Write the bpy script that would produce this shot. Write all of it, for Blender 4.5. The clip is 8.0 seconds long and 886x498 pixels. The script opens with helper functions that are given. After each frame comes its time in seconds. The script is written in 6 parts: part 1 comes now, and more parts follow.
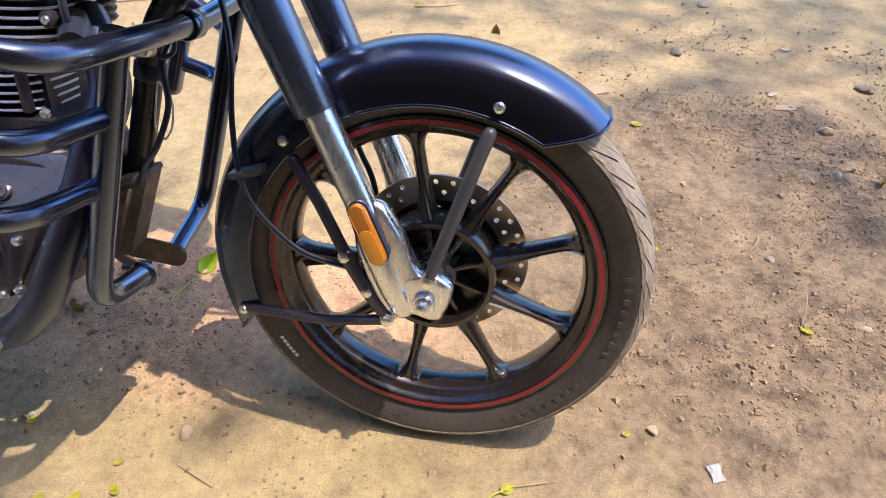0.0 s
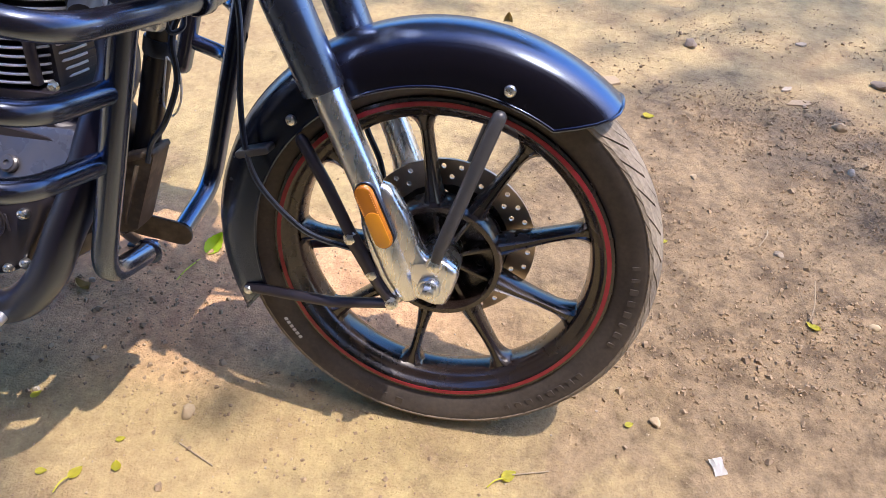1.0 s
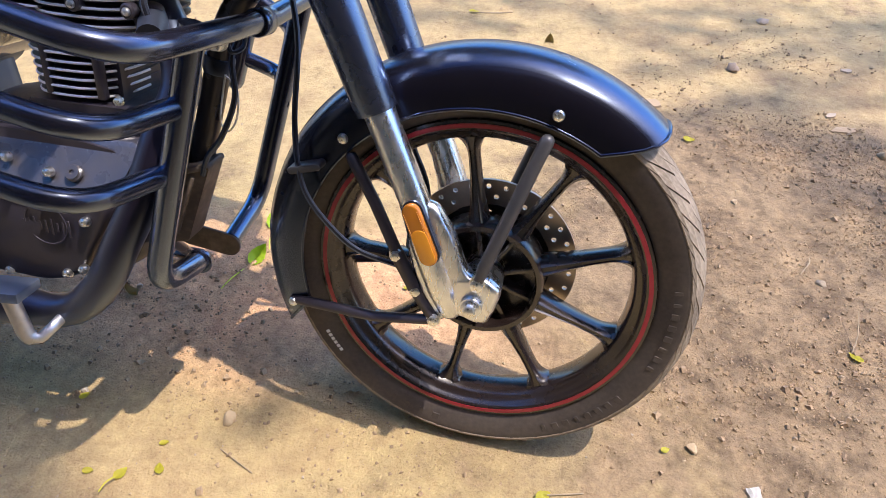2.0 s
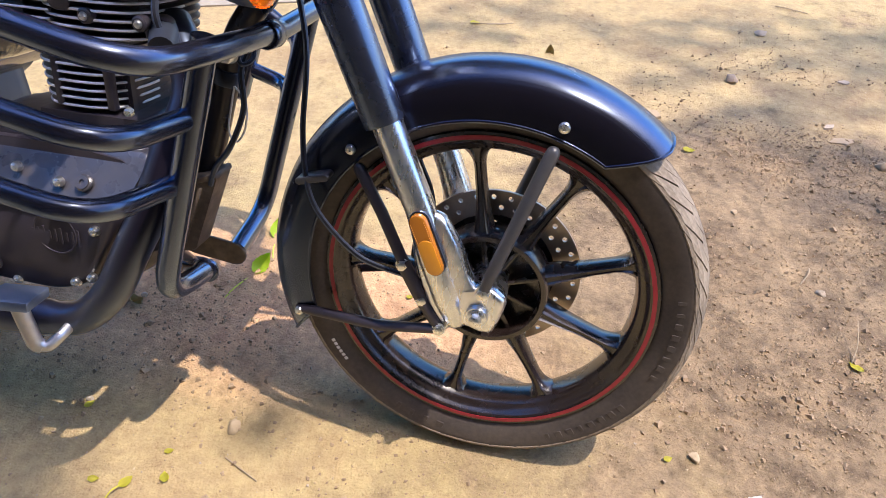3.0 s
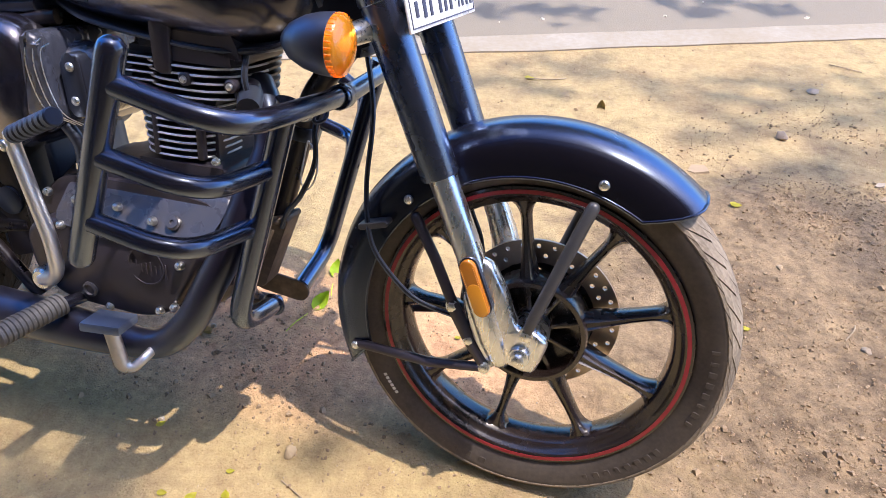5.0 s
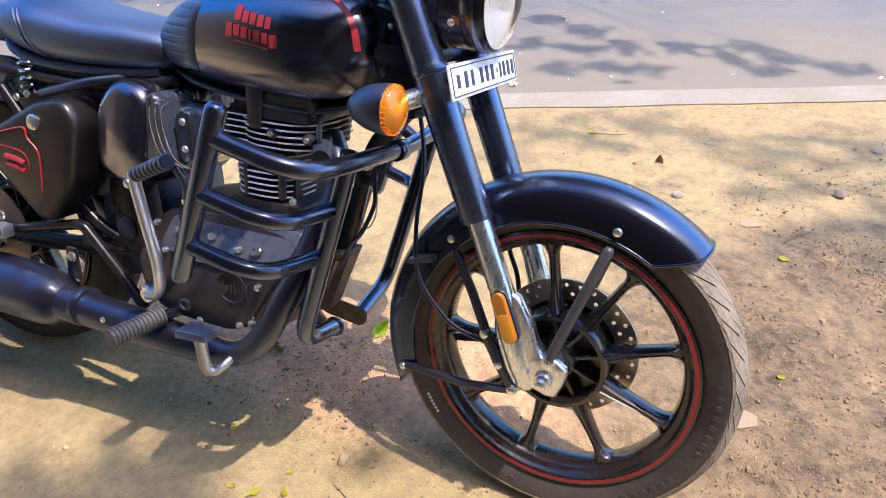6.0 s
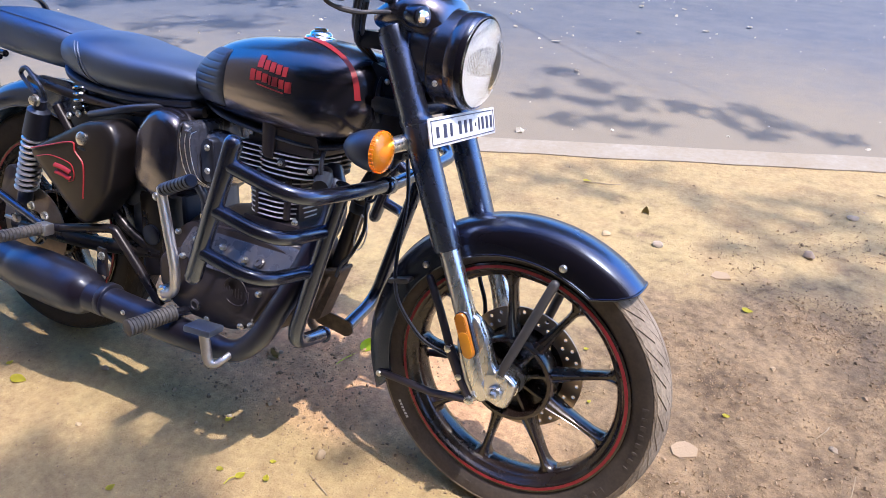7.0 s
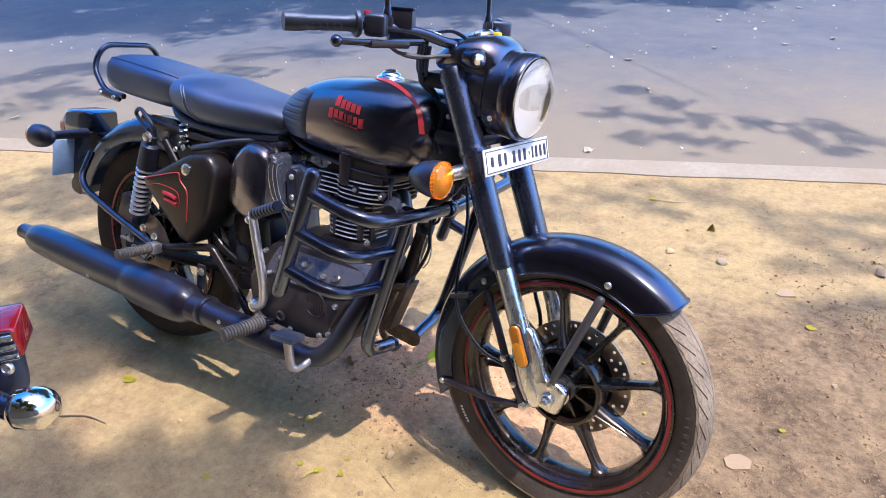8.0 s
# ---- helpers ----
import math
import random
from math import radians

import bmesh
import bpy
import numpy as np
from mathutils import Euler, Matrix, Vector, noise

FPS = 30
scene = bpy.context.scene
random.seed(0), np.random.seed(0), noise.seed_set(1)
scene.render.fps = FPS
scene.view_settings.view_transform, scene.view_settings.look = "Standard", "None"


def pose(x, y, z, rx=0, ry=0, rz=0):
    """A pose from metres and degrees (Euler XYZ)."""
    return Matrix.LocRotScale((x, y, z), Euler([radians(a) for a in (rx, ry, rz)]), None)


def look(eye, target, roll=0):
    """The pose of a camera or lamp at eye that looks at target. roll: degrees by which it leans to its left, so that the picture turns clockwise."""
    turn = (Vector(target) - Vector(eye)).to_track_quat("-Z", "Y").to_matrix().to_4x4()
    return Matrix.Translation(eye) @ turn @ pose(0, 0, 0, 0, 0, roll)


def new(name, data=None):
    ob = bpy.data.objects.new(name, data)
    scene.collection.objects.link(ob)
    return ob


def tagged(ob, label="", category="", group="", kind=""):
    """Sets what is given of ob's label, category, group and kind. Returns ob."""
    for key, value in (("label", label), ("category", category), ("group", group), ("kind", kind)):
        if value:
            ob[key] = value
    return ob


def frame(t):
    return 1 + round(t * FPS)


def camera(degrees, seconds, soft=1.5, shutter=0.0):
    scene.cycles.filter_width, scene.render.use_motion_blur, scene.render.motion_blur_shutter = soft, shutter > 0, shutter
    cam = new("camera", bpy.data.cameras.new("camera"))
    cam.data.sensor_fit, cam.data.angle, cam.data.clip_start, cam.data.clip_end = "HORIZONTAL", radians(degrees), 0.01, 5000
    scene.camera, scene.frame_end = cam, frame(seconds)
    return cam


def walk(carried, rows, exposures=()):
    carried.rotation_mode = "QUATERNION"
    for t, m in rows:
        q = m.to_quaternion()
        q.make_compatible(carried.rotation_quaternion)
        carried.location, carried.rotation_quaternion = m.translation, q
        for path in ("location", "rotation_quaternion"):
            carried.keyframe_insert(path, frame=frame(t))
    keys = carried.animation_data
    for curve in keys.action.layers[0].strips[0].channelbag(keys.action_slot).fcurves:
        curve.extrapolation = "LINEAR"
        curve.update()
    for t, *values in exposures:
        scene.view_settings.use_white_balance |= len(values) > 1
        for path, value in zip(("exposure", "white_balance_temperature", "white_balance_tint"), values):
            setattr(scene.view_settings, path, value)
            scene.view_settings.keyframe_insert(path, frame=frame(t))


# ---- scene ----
cam = camera(66.0, 8.0, soft=0.8)
PATH = [
    (0, (0.094, -0.699, 1.051), (-0.059, 0.774, -0.293), 1.7),
    (0.5, (0.09, -0.69, 1.047), (-0.029, 0.766, -0.319), 2.6),
    (1, (0.095, -0.7, 1.04), (-0.074, 0.752, -0.325), 2.7),
    (1.5, (0.088, -0.707, 1.045), (-0.144, 0.752, -0.304), 2.2),
    (2.8, (0.063, -0.72, 1.063), (-0.207, 0.757, -0.258), 2.3),
    (3, (0.064, -0.721, 1.062), (-0.191, 0.763, -0.254), 2.5),
    (3.5, (0.061, -0.723, 1.064), (-0.191, 0.778, -0.234), 2.4),
    (4, (0.056, -0.734, 1.074), (-0.227, 0.787, -0.194), 2.0),
    (4.5, (0.058, -0.753, 1.088), (-0.263, 0.787, -0.147), 1.7),
    (5, (0.081, -0.785, 1.118), (-0.341, 0.743, -0.102), 0.8),
    (5.2, (0.096, -0.802, 1.134), (-0.383, 0.72, -0.072), -0.1),
    (6.3, (0.239, -0.942, 1.227), (-0.466, 0.595, 0.159), -0.7),
    (6.5, (0.271, -0.971, 1.247), (-0.434, 0.58, 0.199), 0.7),
    (7, (0.34, -1.025, 1.291), (-0.393, 0.529, 0.269), 2.0),
    (7.5, (0.399, -1.076, 1.34), (-0.417, 0.458, 0.351), 0.9),
    (8, (0.437, -1.108, 1.369), (-0.51, 0.354, 0.385), -1.8),
]
walk(cam, [(t, look(eye, target, roll)) for t, eye, target, roll in PATH], exposures=((0.0, 1.72, 6480, 18.5), (5.0, 1.80, 6420, 19.0), (8.0, 1.69, 6290, 20.5)))
SUN_STRENGTH, SKY_STRENGTH = 1.52, 0.15
EARTH_DARK, EARTH_MID, EARTH_PALE = (0.29, 0.188, 0.096), (0.46, 0.342, 0.162), (0.50, 0.400, 0.174)
# Blue put into the gloss of black surfaces, for sky-blue highlights.
SKY_SHEEN = (0.52, 0.68, 1.0)

# ---- light ----
ROAD_TURN = radians(22.7)
SUN = Vector((0.395, 0.015, 1.0)).normalized()
world = bpy.data.worlds.new("sky")
scene.world = world
world.use_nodes = True
wn, wl = world.node_tree.nodes, world.node_tree.links
sky = wn.new("ShaderNodeTexSky")
sky.sky_type, sky.sun_disc = "NISHITA", False
sky.sun_elevation = math.asin(SUN.z)
sky.sun_rotation = math.atan2(SUN.x, SUN.y)
sky.air_density, sky.dust_density, sky.ozone_density = 1.0, 2.2, 2.5
deeper = wn.new("ShaderNodeHueSaturation")
deeper.inputs["Saturation"].default_value = 1.55
wl.new(sky.outputs[0], deeper.inputs["Color"])
wl.new(deeper.outputs[0], wn["Background"].inputs[0])
wn["Background"].inputs[1].default_value = SKY_STRENGTH
sun_data = bpy.data.lights.new("sun", "SUN")
sun_data.energy, sun_data.angle, sun_data.color = SUN_STRENGTH, radians(0.6), (1.0, 0.94, 0.83)
sun = new("sun", sun_data)
sun.matrix_world = look(tuple(SUN * 30), (0, 0, 0))

# ---- materials ----


class Mat:
    """A node material, with short ways to its nodes."""

    def __init__(self, name, color=(0.5, 0.5, 0.5), rough=0.5, metal=0.0, **more):
        self.m = bpy.data.materials.new(name)
        self.m.use_nodes = True
        self.n, self.l = self.m.node_tree.nodes, self.m.node_tree.links
        self.b = self.n["Principled BSDF"]
        self.set("Base Color", (*color, 1)), self.set("Roughness", rough), self.set("Metallic", metal)
        for key, value in more.items():
            self.set(key.replace("_", " "), value)
        self.co = self.n.new("ShaderNodeTexCoord").outputs["Object"]

    def set(self, key, value):
        if hasattr(value, "is_linked"):
            self.l.new(value, self.b.inputs[key])
        else:
            self.b.inputs[key].default_value = value

    def noise(self, scale, detail=4.0, rough=0.55, stretch=None):
        t = self.n.new("ShaderNodeTexNoise")
        t.inputs["Scale"].default_value, t.inputs["Detail"].default_value, t.inputs["Roughness"].default_value = scale, detail, rough
        co = self.co
        if stretch:
            s = self.n.new("ShaderNodeMapping")
            s.inputs["Scale"].default_value = stretch
            self.l.new(co, s.inputs[0])
            co = s.outputs[0]
        self.l.new(co, t.inputs["Vector"])
        return t.outputs["Fac"]

    def cells(self, scale, feature="F1"):
        t = self.n.new("ShaderNodeTexVoronoi")
        t.feature = feature
        t.inputs["Scale"].default_value = scale
        self.l.new(self.co, t.inputs["Vector"])
        return t.outputs["Distance"]

    def ramp(self, fac, *stops):
        r = self.n.new("ShaderNodeValToRGB")
        e = r.color_ramp.elements
        while len(e) < len(stops):
            e.new(0.5)
        for el, (p, c) in zip(e, stops):
            el.position = p
            el.color = (c, c, c, 1) if isinstance(c, (int, float)) else (*c, 1)
        self.l.new(fac, r.inputs[0])
        return r.outputs[0]

    def mix(self, fac, a, b, kind="MIX"):
        x = self.n.new("ShaderNodeMix")
        x.data_type, x.blend_type = "RGBA", kind
        for k, v in ((0, fac), (6, a), (7, b)):
            if hasattr(v, "is_linked"):
                self.l.new(v, x.inputs[k])
            elif isinstance(v, (int, float)):
                x.inputs[k].default_value = v
            else:
                x.inputs[k].default_value = (*v, 1)
        return x.outputs[2]

    def sums(self, *pairs):
        """The weighted sum of factors."""
        total = None
        for f, w in pairs:
            x = self.n.new("ShaderNodeMath")
            x.operation = "MULTIPLY_ADD"
            self.l.new(f, x.inputs[0])
            x.inputs[1].default_value = w
            if total is None:
                x.inputs[2].default_value = 0
            else:
                self.l.new(total, x.inputs[2])
            total = x.outputs[0]
        return total

    def graze(self, low, high):
        """A gloss that rises from low, seen straight on, to high, seen aslant."""
        w = self.n.new("ShaderNodeLayerWeight")
        w.inputs["Blend"].default_value = 0.5
        r = self.n.new("ShaderNodeMapRange")
        for k, v in enumerate((0.10, 0.42, low, high), 1):
            r.inputs[k].default_value = v
        self.l.new(w.outputs["Facing"], r.inputs[0])
        return r.outputs[0]

    def bump(self, height, strength=0.3, distance=0.002):
        x = self.n.new("ShaderNodeBump")
        x.inputs["Strength"].default_value, x.inputs["Distance"].default_value = strength, distance
        self.l.new(height, x.inputs["Height"])
        self.l.new(x.outputs[0], self.b.inputs["Normal"])


def painted(name, color, rough, dust=0.08, coat=0.0, spread=0.10, gloss=0.5, tint=(1, 1, 1), low=0.10):
    """Paint with uneven gloss, and a thin film of dust in patches."""
    m = Mat(name, color, rough)
    film = m.ramp(m.sums((m.noise(9, 5), 0.65), (m.noise(70, 4), 0.35)), (0.45, 0.0), (0.72, dust))
    m.set("Base Color", m.mix(film, color, (0.32, 0.25, 0.17)))
    m.set("Roughness", m.ramp(m.noise(28, 5), (0.3, max(rough - spread, 0.03)), (0.75, rough + spread)))
    m.set("Coat Weight", coat), m.set("Coat Roughness", 0.20), m.set("Specular Tint", (*tint, 1))
    if tint != (1, 1, 1):
        m.set("IOR", 2.6), m.set("Specular IOR Level", m.graze(low * gloss, gloss))
    else:
        m.set("IOR", 1.5), m.set("Specular IOR Level", gloss)
    m.bump(m.noise(420, 2), 0.05, 0.0006)
    return m.m


BLACK = painted("satin_black_paint", (0.0060, 0.0052, 0.0085), 0.25, 0.003, 0.12, 0.03, 0.62, SKY_SHEEN, 0.05)
TUBE = painted("black_powder_coat", (0.0095, 0.0085, 0.0130), 0.22, 0.005, 0.25, 0.04, 0.80, SKY_SHEEN, 0.13)
WHEEL = painted("black_wheel_enamel", (0.016, 0.010, 0.009), 0.26, 0.03, 0.35, 0.08, 0.7)
ENGINE = painted("black_engine_enamel", (0.031, 0.027, 0.037), 0.36, 0.03, 0.0, 0.08, 0.6)
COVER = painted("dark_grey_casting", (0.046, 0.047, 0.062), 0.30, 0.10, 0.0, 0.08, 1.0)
FRAME = painted("black_frame_paint", (0.012, 0.010, 0.014), 0.32, 0.04, 0.0, 0.08, 0.5)
EXHAUST = painted("matt_black_exhaust", (0.010, 0.008, 0.014), 0.36, 0.010, 0.12, 0.05, 0.50, SKY_SHEEN, 0.08)
PLASTIC = painted("black_plastic", (0.012, 0.011, 0.015), 0.44, 0.02, 0.0, 0.06, 0.55, SKY_SHEEN)
POLISHED = painted("polished_black_paint", (0.006, 0.005, 0.008), 0.24, 0.003, 0.35, 0.03, 0.85, (0.84, 0.84, 1.0), 0.17)
POLISHED.node_tree.nodes["Principled BSDF"].inputs["Coat Roughness"].default_value = 0.09
LACQUER = painted("gloss_black_lacquer", (0.005, 0.006, 0.010), 0.10, 0.004, 0.6, 0.02, 1.0, SKY_SHEEN)
FORKPAINT = painted("fork_cover_paint", (0.008, 0.008, 0.014), 0.27, 0.003, 0.20, 0.03, 0.95, SKY_SHEEN, 0.32)
PANEL = painted("satin_panel_paint", (0.012, 0.010, 0.011), 0.34, 0.02, 0.06, 0.05, 0.5)
DUSTED = painted("dust_covered_black", (0.060, 0.045, 0.037), 0.62, 0.5)
RED = painted("red_paint", (0.34, 0.024, 0.032), 0.40, 0.05)
RIMRED = painted("red_rim_stripe", (0.29, 0.012, 0.027), 0.42, 0.10)
# Blue base colour stands for the sky reflected in the plate's back.
REARPLATE = painted("plate_back_painted_sky", (0.40, 0.63, 0.92), 0.25, 0.05)
WHITE = painted("white_plate_film", (0.78, 0.80, 0.82), 0.30, 0.10)
INK = painted("dark_blue_ink", (0.03, 0.04, 0.09), 0.45, 0.02)


def metal(name, color, rough, spread=0.08, scratch=(300, 300, 30), dirt=0.25):
    m = Mat(name, color, rough, 1.0)
    grime = m.ramp(m.sums((m.noise(16, 6), 0.6), (m.noise(110, 5), 0.4)), (0.48, 0.0), (0.8, dirt))
    m.set("Base Color", m.mix(grime, color, (0.20, 0.16, 0.12)))
    m.set("Roughness", m.ramp(m.noise(1, 3, 0.6, scratch), (0.3, rough - spread), (0.75, rough + spread)))
    m.bump(m.noise(1, 3, 0.6, scratch), 0.05, 0.0006)
    return m.m


ALLOY = metal("polished_cast_alloy", (0.78, 0.81, 0.86), 0.28, 0.07, (60, 60, 14), 0.14)
BRIGHT = metal("satin_bright_steel", (0.90, 0.92, 0.96), 0.44, 0.06, (60, 60, 60), 0.06)
CHROME = metal("chrome", (0.86, 0.86, 0.87), 0.08, 0.04, (40, 40, 40), 0.05)
STEEL = metal("zinc_bolt", (0.82, 0.82, 0.80), 0.32, 0.08, (200, 200, 200), 0.2)
FINEDGE = painted("machined_fin_edge", (0.86, 0.87, 0.90), 0.42, 0.06, 0.0, 0.06, 0.8)
DISC = metal("brake_disc_steel", (0.54, 0.45, 0.37), 0.46, 0.10, (90, 90, 90), 0.4)
PEGGREY = metal("worn_peg_alloy", (0.55, 0.55, 0.56), 0.50, 0.1, (90, 90, 90), 0.4)


def rubber(name, color, dust, rough=0.68):
    m = Mat(name, color, rough, Specular_IOR_Level=0.22)
    film = m.ramp(m.sums((m.noise(14, 6), 0.6), (m.noise(150, 4), 0.4)), (0.36, 0.0), (0.66, 1.0))
    far = m.mix(film, (0, 0, 0), (dust, dust, dust))
    m.set("Base Color", m.mix(far, color, (0.46, 0.38, 0.28)))
    m.bump(m.noise(260, 3), 0.15, 0.0008)
    return m.m


TYRE = rubber("tyre_sidewall", (0.056, 0.047, 0.043), 0.11, 0.60)
SIDEWALL = TYRE.node_tree.nodes["Principled BSDF"].inputs
SIDEWALL["Sheen Weight"].default_value, SIDEWALL["Sheen Roughness"].default_value = 0.05, 0.50
SIDEWALL["Sheen Tint"].default_value = (0.92, 0.78, 0.64, 1)
REARTYRE = rubber("rear_tyre_rubber", (0.026, 0.022, 0.021), 0.05, 0.60)
TREAD = rubber("dusty_tyre_tread", (0.16, 0.130, 0.098), 0.60, 0.85)
RUBBER = painted("black_rubber", (0.010, 0.010, 0.013), 0.48, 0.04, 0.0, 0.05, 0.6, SKY_SHEEN)
VINYL = Mat("seat_vinyl", (0.016, 0.017, 0.021), 0.46, IOR=2.6, Specular_Tint=(*SKY_SHEEN, 1))
VINYL.set("Specular IOR Level", VINYL.graze(0.12, 1.0))
VINYL.set("Roughness", VINYL.ramp(VINYL.noise(12, 4), (0.3, 0.40), (0.75, 0.52)))
VINYL.bump(VINYL.cells(700), 0.25, 0.0008)
VINYL = VINYL.m
PEGRUB = painted("worn_grey_peg_rubber", (0.085, 0.084, 0.086), 0.48, 0.22)
GREYRUB = painted("grey_rubber_sleeve", (0.045, 0.047, 0.054), 0.42, 0.10)

# Blue in the base colour stands for sky reflected on the worn pad.
PEDAL = painted("worn_pedal_painted_sky", (0.095, 0.110, 0.135), 0.40, 0.06, 0.0, 0.06, 0.9, SKY_SHEEN)
AMBER = Mat("amber_lens", (1.0, 0.36, 0.012), 0.10, 0.0, Transmission_Weight=0.55, IOR=1.45, Coat_Weight=0.6)
AMBER.bump(AMBER.cells(330), 0.16, 0.002)
AMBER = AMBER.m
AMBERPALE = Mat("pale_amber_bulb", (0.95, 0.42, 0.08), 0.15).m
REFLEX = Mat("amber_reflector", (0.43, 0.145, 0.008), 0.16, 0.0, Coat_Weight=0.7)
REFLEX.bump(REFLEX.cells(640), 0.30, 0.0015)
REFLEX = REFLEX.m
REFLEXLIGHT = Mat("bright_amber_reflector", (0.68, 0.27, 0.012), 0.18, 0.0, Coat_Weight=0.7)
REFLEXLIGHT.bump(REFLEXLIGHT.cells(640), 0.30, 0.0015)
REFLEXLIGHT = REFLEXLIGHT.m
REDLENS = Mat("red_lens", (0.26, 0.005, 0.010), 0.12, 0.0, Coat_Weight=0.7)
REDLENS.bump(REDLENS.cells(260), 0.15, 0.002)
REDLENS = REDLENS.m
GLASS = Mat("fluted_glass", (0.97, 0.98, 0.99), 0.05, 0.0, Transmission_Weight=1.0, IOR=1.40).m
SMOKE = Mat("smoked_clear_cover", (0.050, 0.056, 0.080), 0.12, 0.0, Coat_Weight=1.0)
SMOKE.bump(SMOKE.sums((SMOKE.noise(26, 2, 0.5, (1, 1, 0.35)), 0.8), (SMOKE.noise(80, 3), 0.2)), 1.0, 0.020)
SMOKE = SMOKE.m
MIRROR = Mat("silvered_reflector", (0.86, 0.91, 0.98), 0.36, 0.40).m
STICKER = painted("white_sticker", (0.70, 0.70, 0.68), 0.5, 0.2)
YELLOW = painted("yellow_tag", (0.75, 0.55, 0.02), 0.5, 0.05)

# Dry sandy earth with darker damp crumbs, gravel grain and trodden soil tinted as shade.
m = Mat("sandy_earth", (0.5, 0.4, 0.25), 0.92)
broad = m.noise(1.1, 5, 0.6)
mid = m.noise(5.5, 6, 0.65)
fine = m.noise(46, 6, 0.7)
grit = m.noise(230, 3, 0.7)
place = m.n.new("ShaderNodeMapping")
place.inputs["Location"].default_value, place.inputs["Scale"].default_value = (-0.80, -0.55, 0), (0.95, 1.05, 1)
place.vector_type = "POINT"
m.l.new(m.co, place.inputs[0])
ball = m.n.new("ShaderNodeTexGradient")
ball.gradient_type = "SPHERICAL"
m.l.new(place.outputs[0], ball.inputs[0])
damp = m.ramp(m.sums((ball.outputs["Fac"], 0.45), (mid, 0.60), (broad, 0.45)), (0.53, 0.0), (0.66, 0.92))
base = m.ramp(m.sums((broad, 0.45), (mid, 0.35), (fine, 0.2)), (0.36, EARTH_DARK), (0.50, EARTH_MID), (0.60, EARTH_PALE))
# Ellipse under the bike: trodden soil, reddened and lifted to match its warm shade.
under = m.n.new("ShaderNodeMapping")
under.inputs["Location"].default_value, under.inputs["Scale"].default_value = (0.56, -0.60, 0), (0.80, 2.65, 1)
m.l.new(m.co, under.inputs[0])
trod_shade = m.n.new("ShaderNodeTexGradient")
trod_shade.gradient_type = "SPHERICAL"
m.l.new(under.outputs[0], trod_shade.inputs[0])
worn = m.ramp(m.sums((trod_shade.outputs["Fac"], 0.6), (mid, 0.45), (fine, 0.2)), (0.44, 0.0), (0.66, 0.85))
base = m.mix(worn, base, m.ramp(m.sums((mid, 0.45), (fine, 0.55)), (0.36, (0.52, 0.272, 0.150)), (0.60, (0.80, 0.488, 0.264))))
base = m.mix(damp, base, m.ramp(m.sums((mid, 0.5), (fine, 0.5)), (0.38, (0.125, 0.084, 0.048)), (0.62, (0.31, 0.216, 0.120))))
speck = m.ramp(m.sums((grit, 0.6), (fine, 0.4)), (0.30, (0.70, 0.65, 0.60)), (0.46, (0.95, 0.94, 0.93)), (0.58, (1, 1, 1)), (0.70, (1.3, 1.27, 1.22)))
clump = m.noise(17, 5, 0.62)
smudge = m.ramp(m.sums((clump, 0.75), (mid, 0.25)), (0.38, (0.55, 0.53, 0.51)), (0.50, (1, 1, 1)), (0.64, (1.18, 1.17, 1.15)))
base = m.mix(m.ramp(damp, (0.0, 0.25), (0.9, 1.0)), base, m.mix(1.0, base, smudge, "MULTIPLY"))
m.set("Base Color", m.mix(1.0, base, speck, "MULTIPLY"))
m.bump(m.sums((fine, 0.25), (grit, 0.60), (m.cells(95), 0.2), (mid, 0.35)), 1.0, 0.0065)
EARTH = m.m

m = Mat("worn_asphalt", (0.2, 0.2, 0.2), 0.85)
dust = m.ramp(m.sums((m.noise(0.7, 5, 0.6), 0.6), (m.noise(4.5, 6), 0.4)), (0.40, 0.0), (0.68, 1.0))
chips = m.ramp(m.cells(130), (0.0, (0.162, 0.178, 0.202)), (0.5, (0.092, 0.104, 0.126)))
turn = m.n.new("ShaderNodeMapping")
turn.inputs["Rotation"].default_value = (0, 0, -ROAD_TURN)
m.l.new(m.co, turn.inputs[0])
apart = m.n.new("ShaderNodeSeparateXYZ")
m.l.new(turn.outputs[0], apart.inputs[0])
span = m.n.new("ShaderNodeMapRange")
span.inputs[1].default_value, span.inputs[2].default_value, span.inputs[3].default_value, span.inputs[4].default_value = 2.2, 5.2, 1.0, 0.0
m.l.new(apart.outputs[1], span.inputs[0])
drift = m.ramp(m.sums((span.outputs[0], 0.75), (m.noise(1.6, 6, 0.6), 0.5), (m.noise(14, 5), 0.25)), (0.48, 0.0), (1.02, 0.95))
m.set("Base Color", m.mix(drift, m.mix(dust, chips, (0.168, 0.171, 0.170)), (0.240, 0.202, 0.142)))
m.bump(m.cells(150), 0.4, 0.004)
ASPHALT = m.m

m = Mat("pale_concrete", (0.6, 0.57, 0.5), 0.88)
m.set("Base Color", m.ramp(m.sums((m.noise(3, 6), 0.6), (m.noise(40, 5), 0.4)), (0.35, (0.30, 0.245, 0.165)), (0.55, (0.335, 0.292, 0.222)), (0.75, (0.41, 0.366, 0.295))))
m.bump(m.noise(160, 4), 0.4, 0.003)
CONCRETE = m.m


def stony(name, a, b):
    m = Mat(name, a, 0.9)
    own = m.n.new("ShaderNodeNewGeometry").outputs["Random Per Island"]
    m.set("Base Color", m.mix(m.sums((own, 0.7), (m.noise(60, 4), 0.3)), a, b))
    m.bump(m.noise(180, 4), 0.5, 0.003)
    return m.m


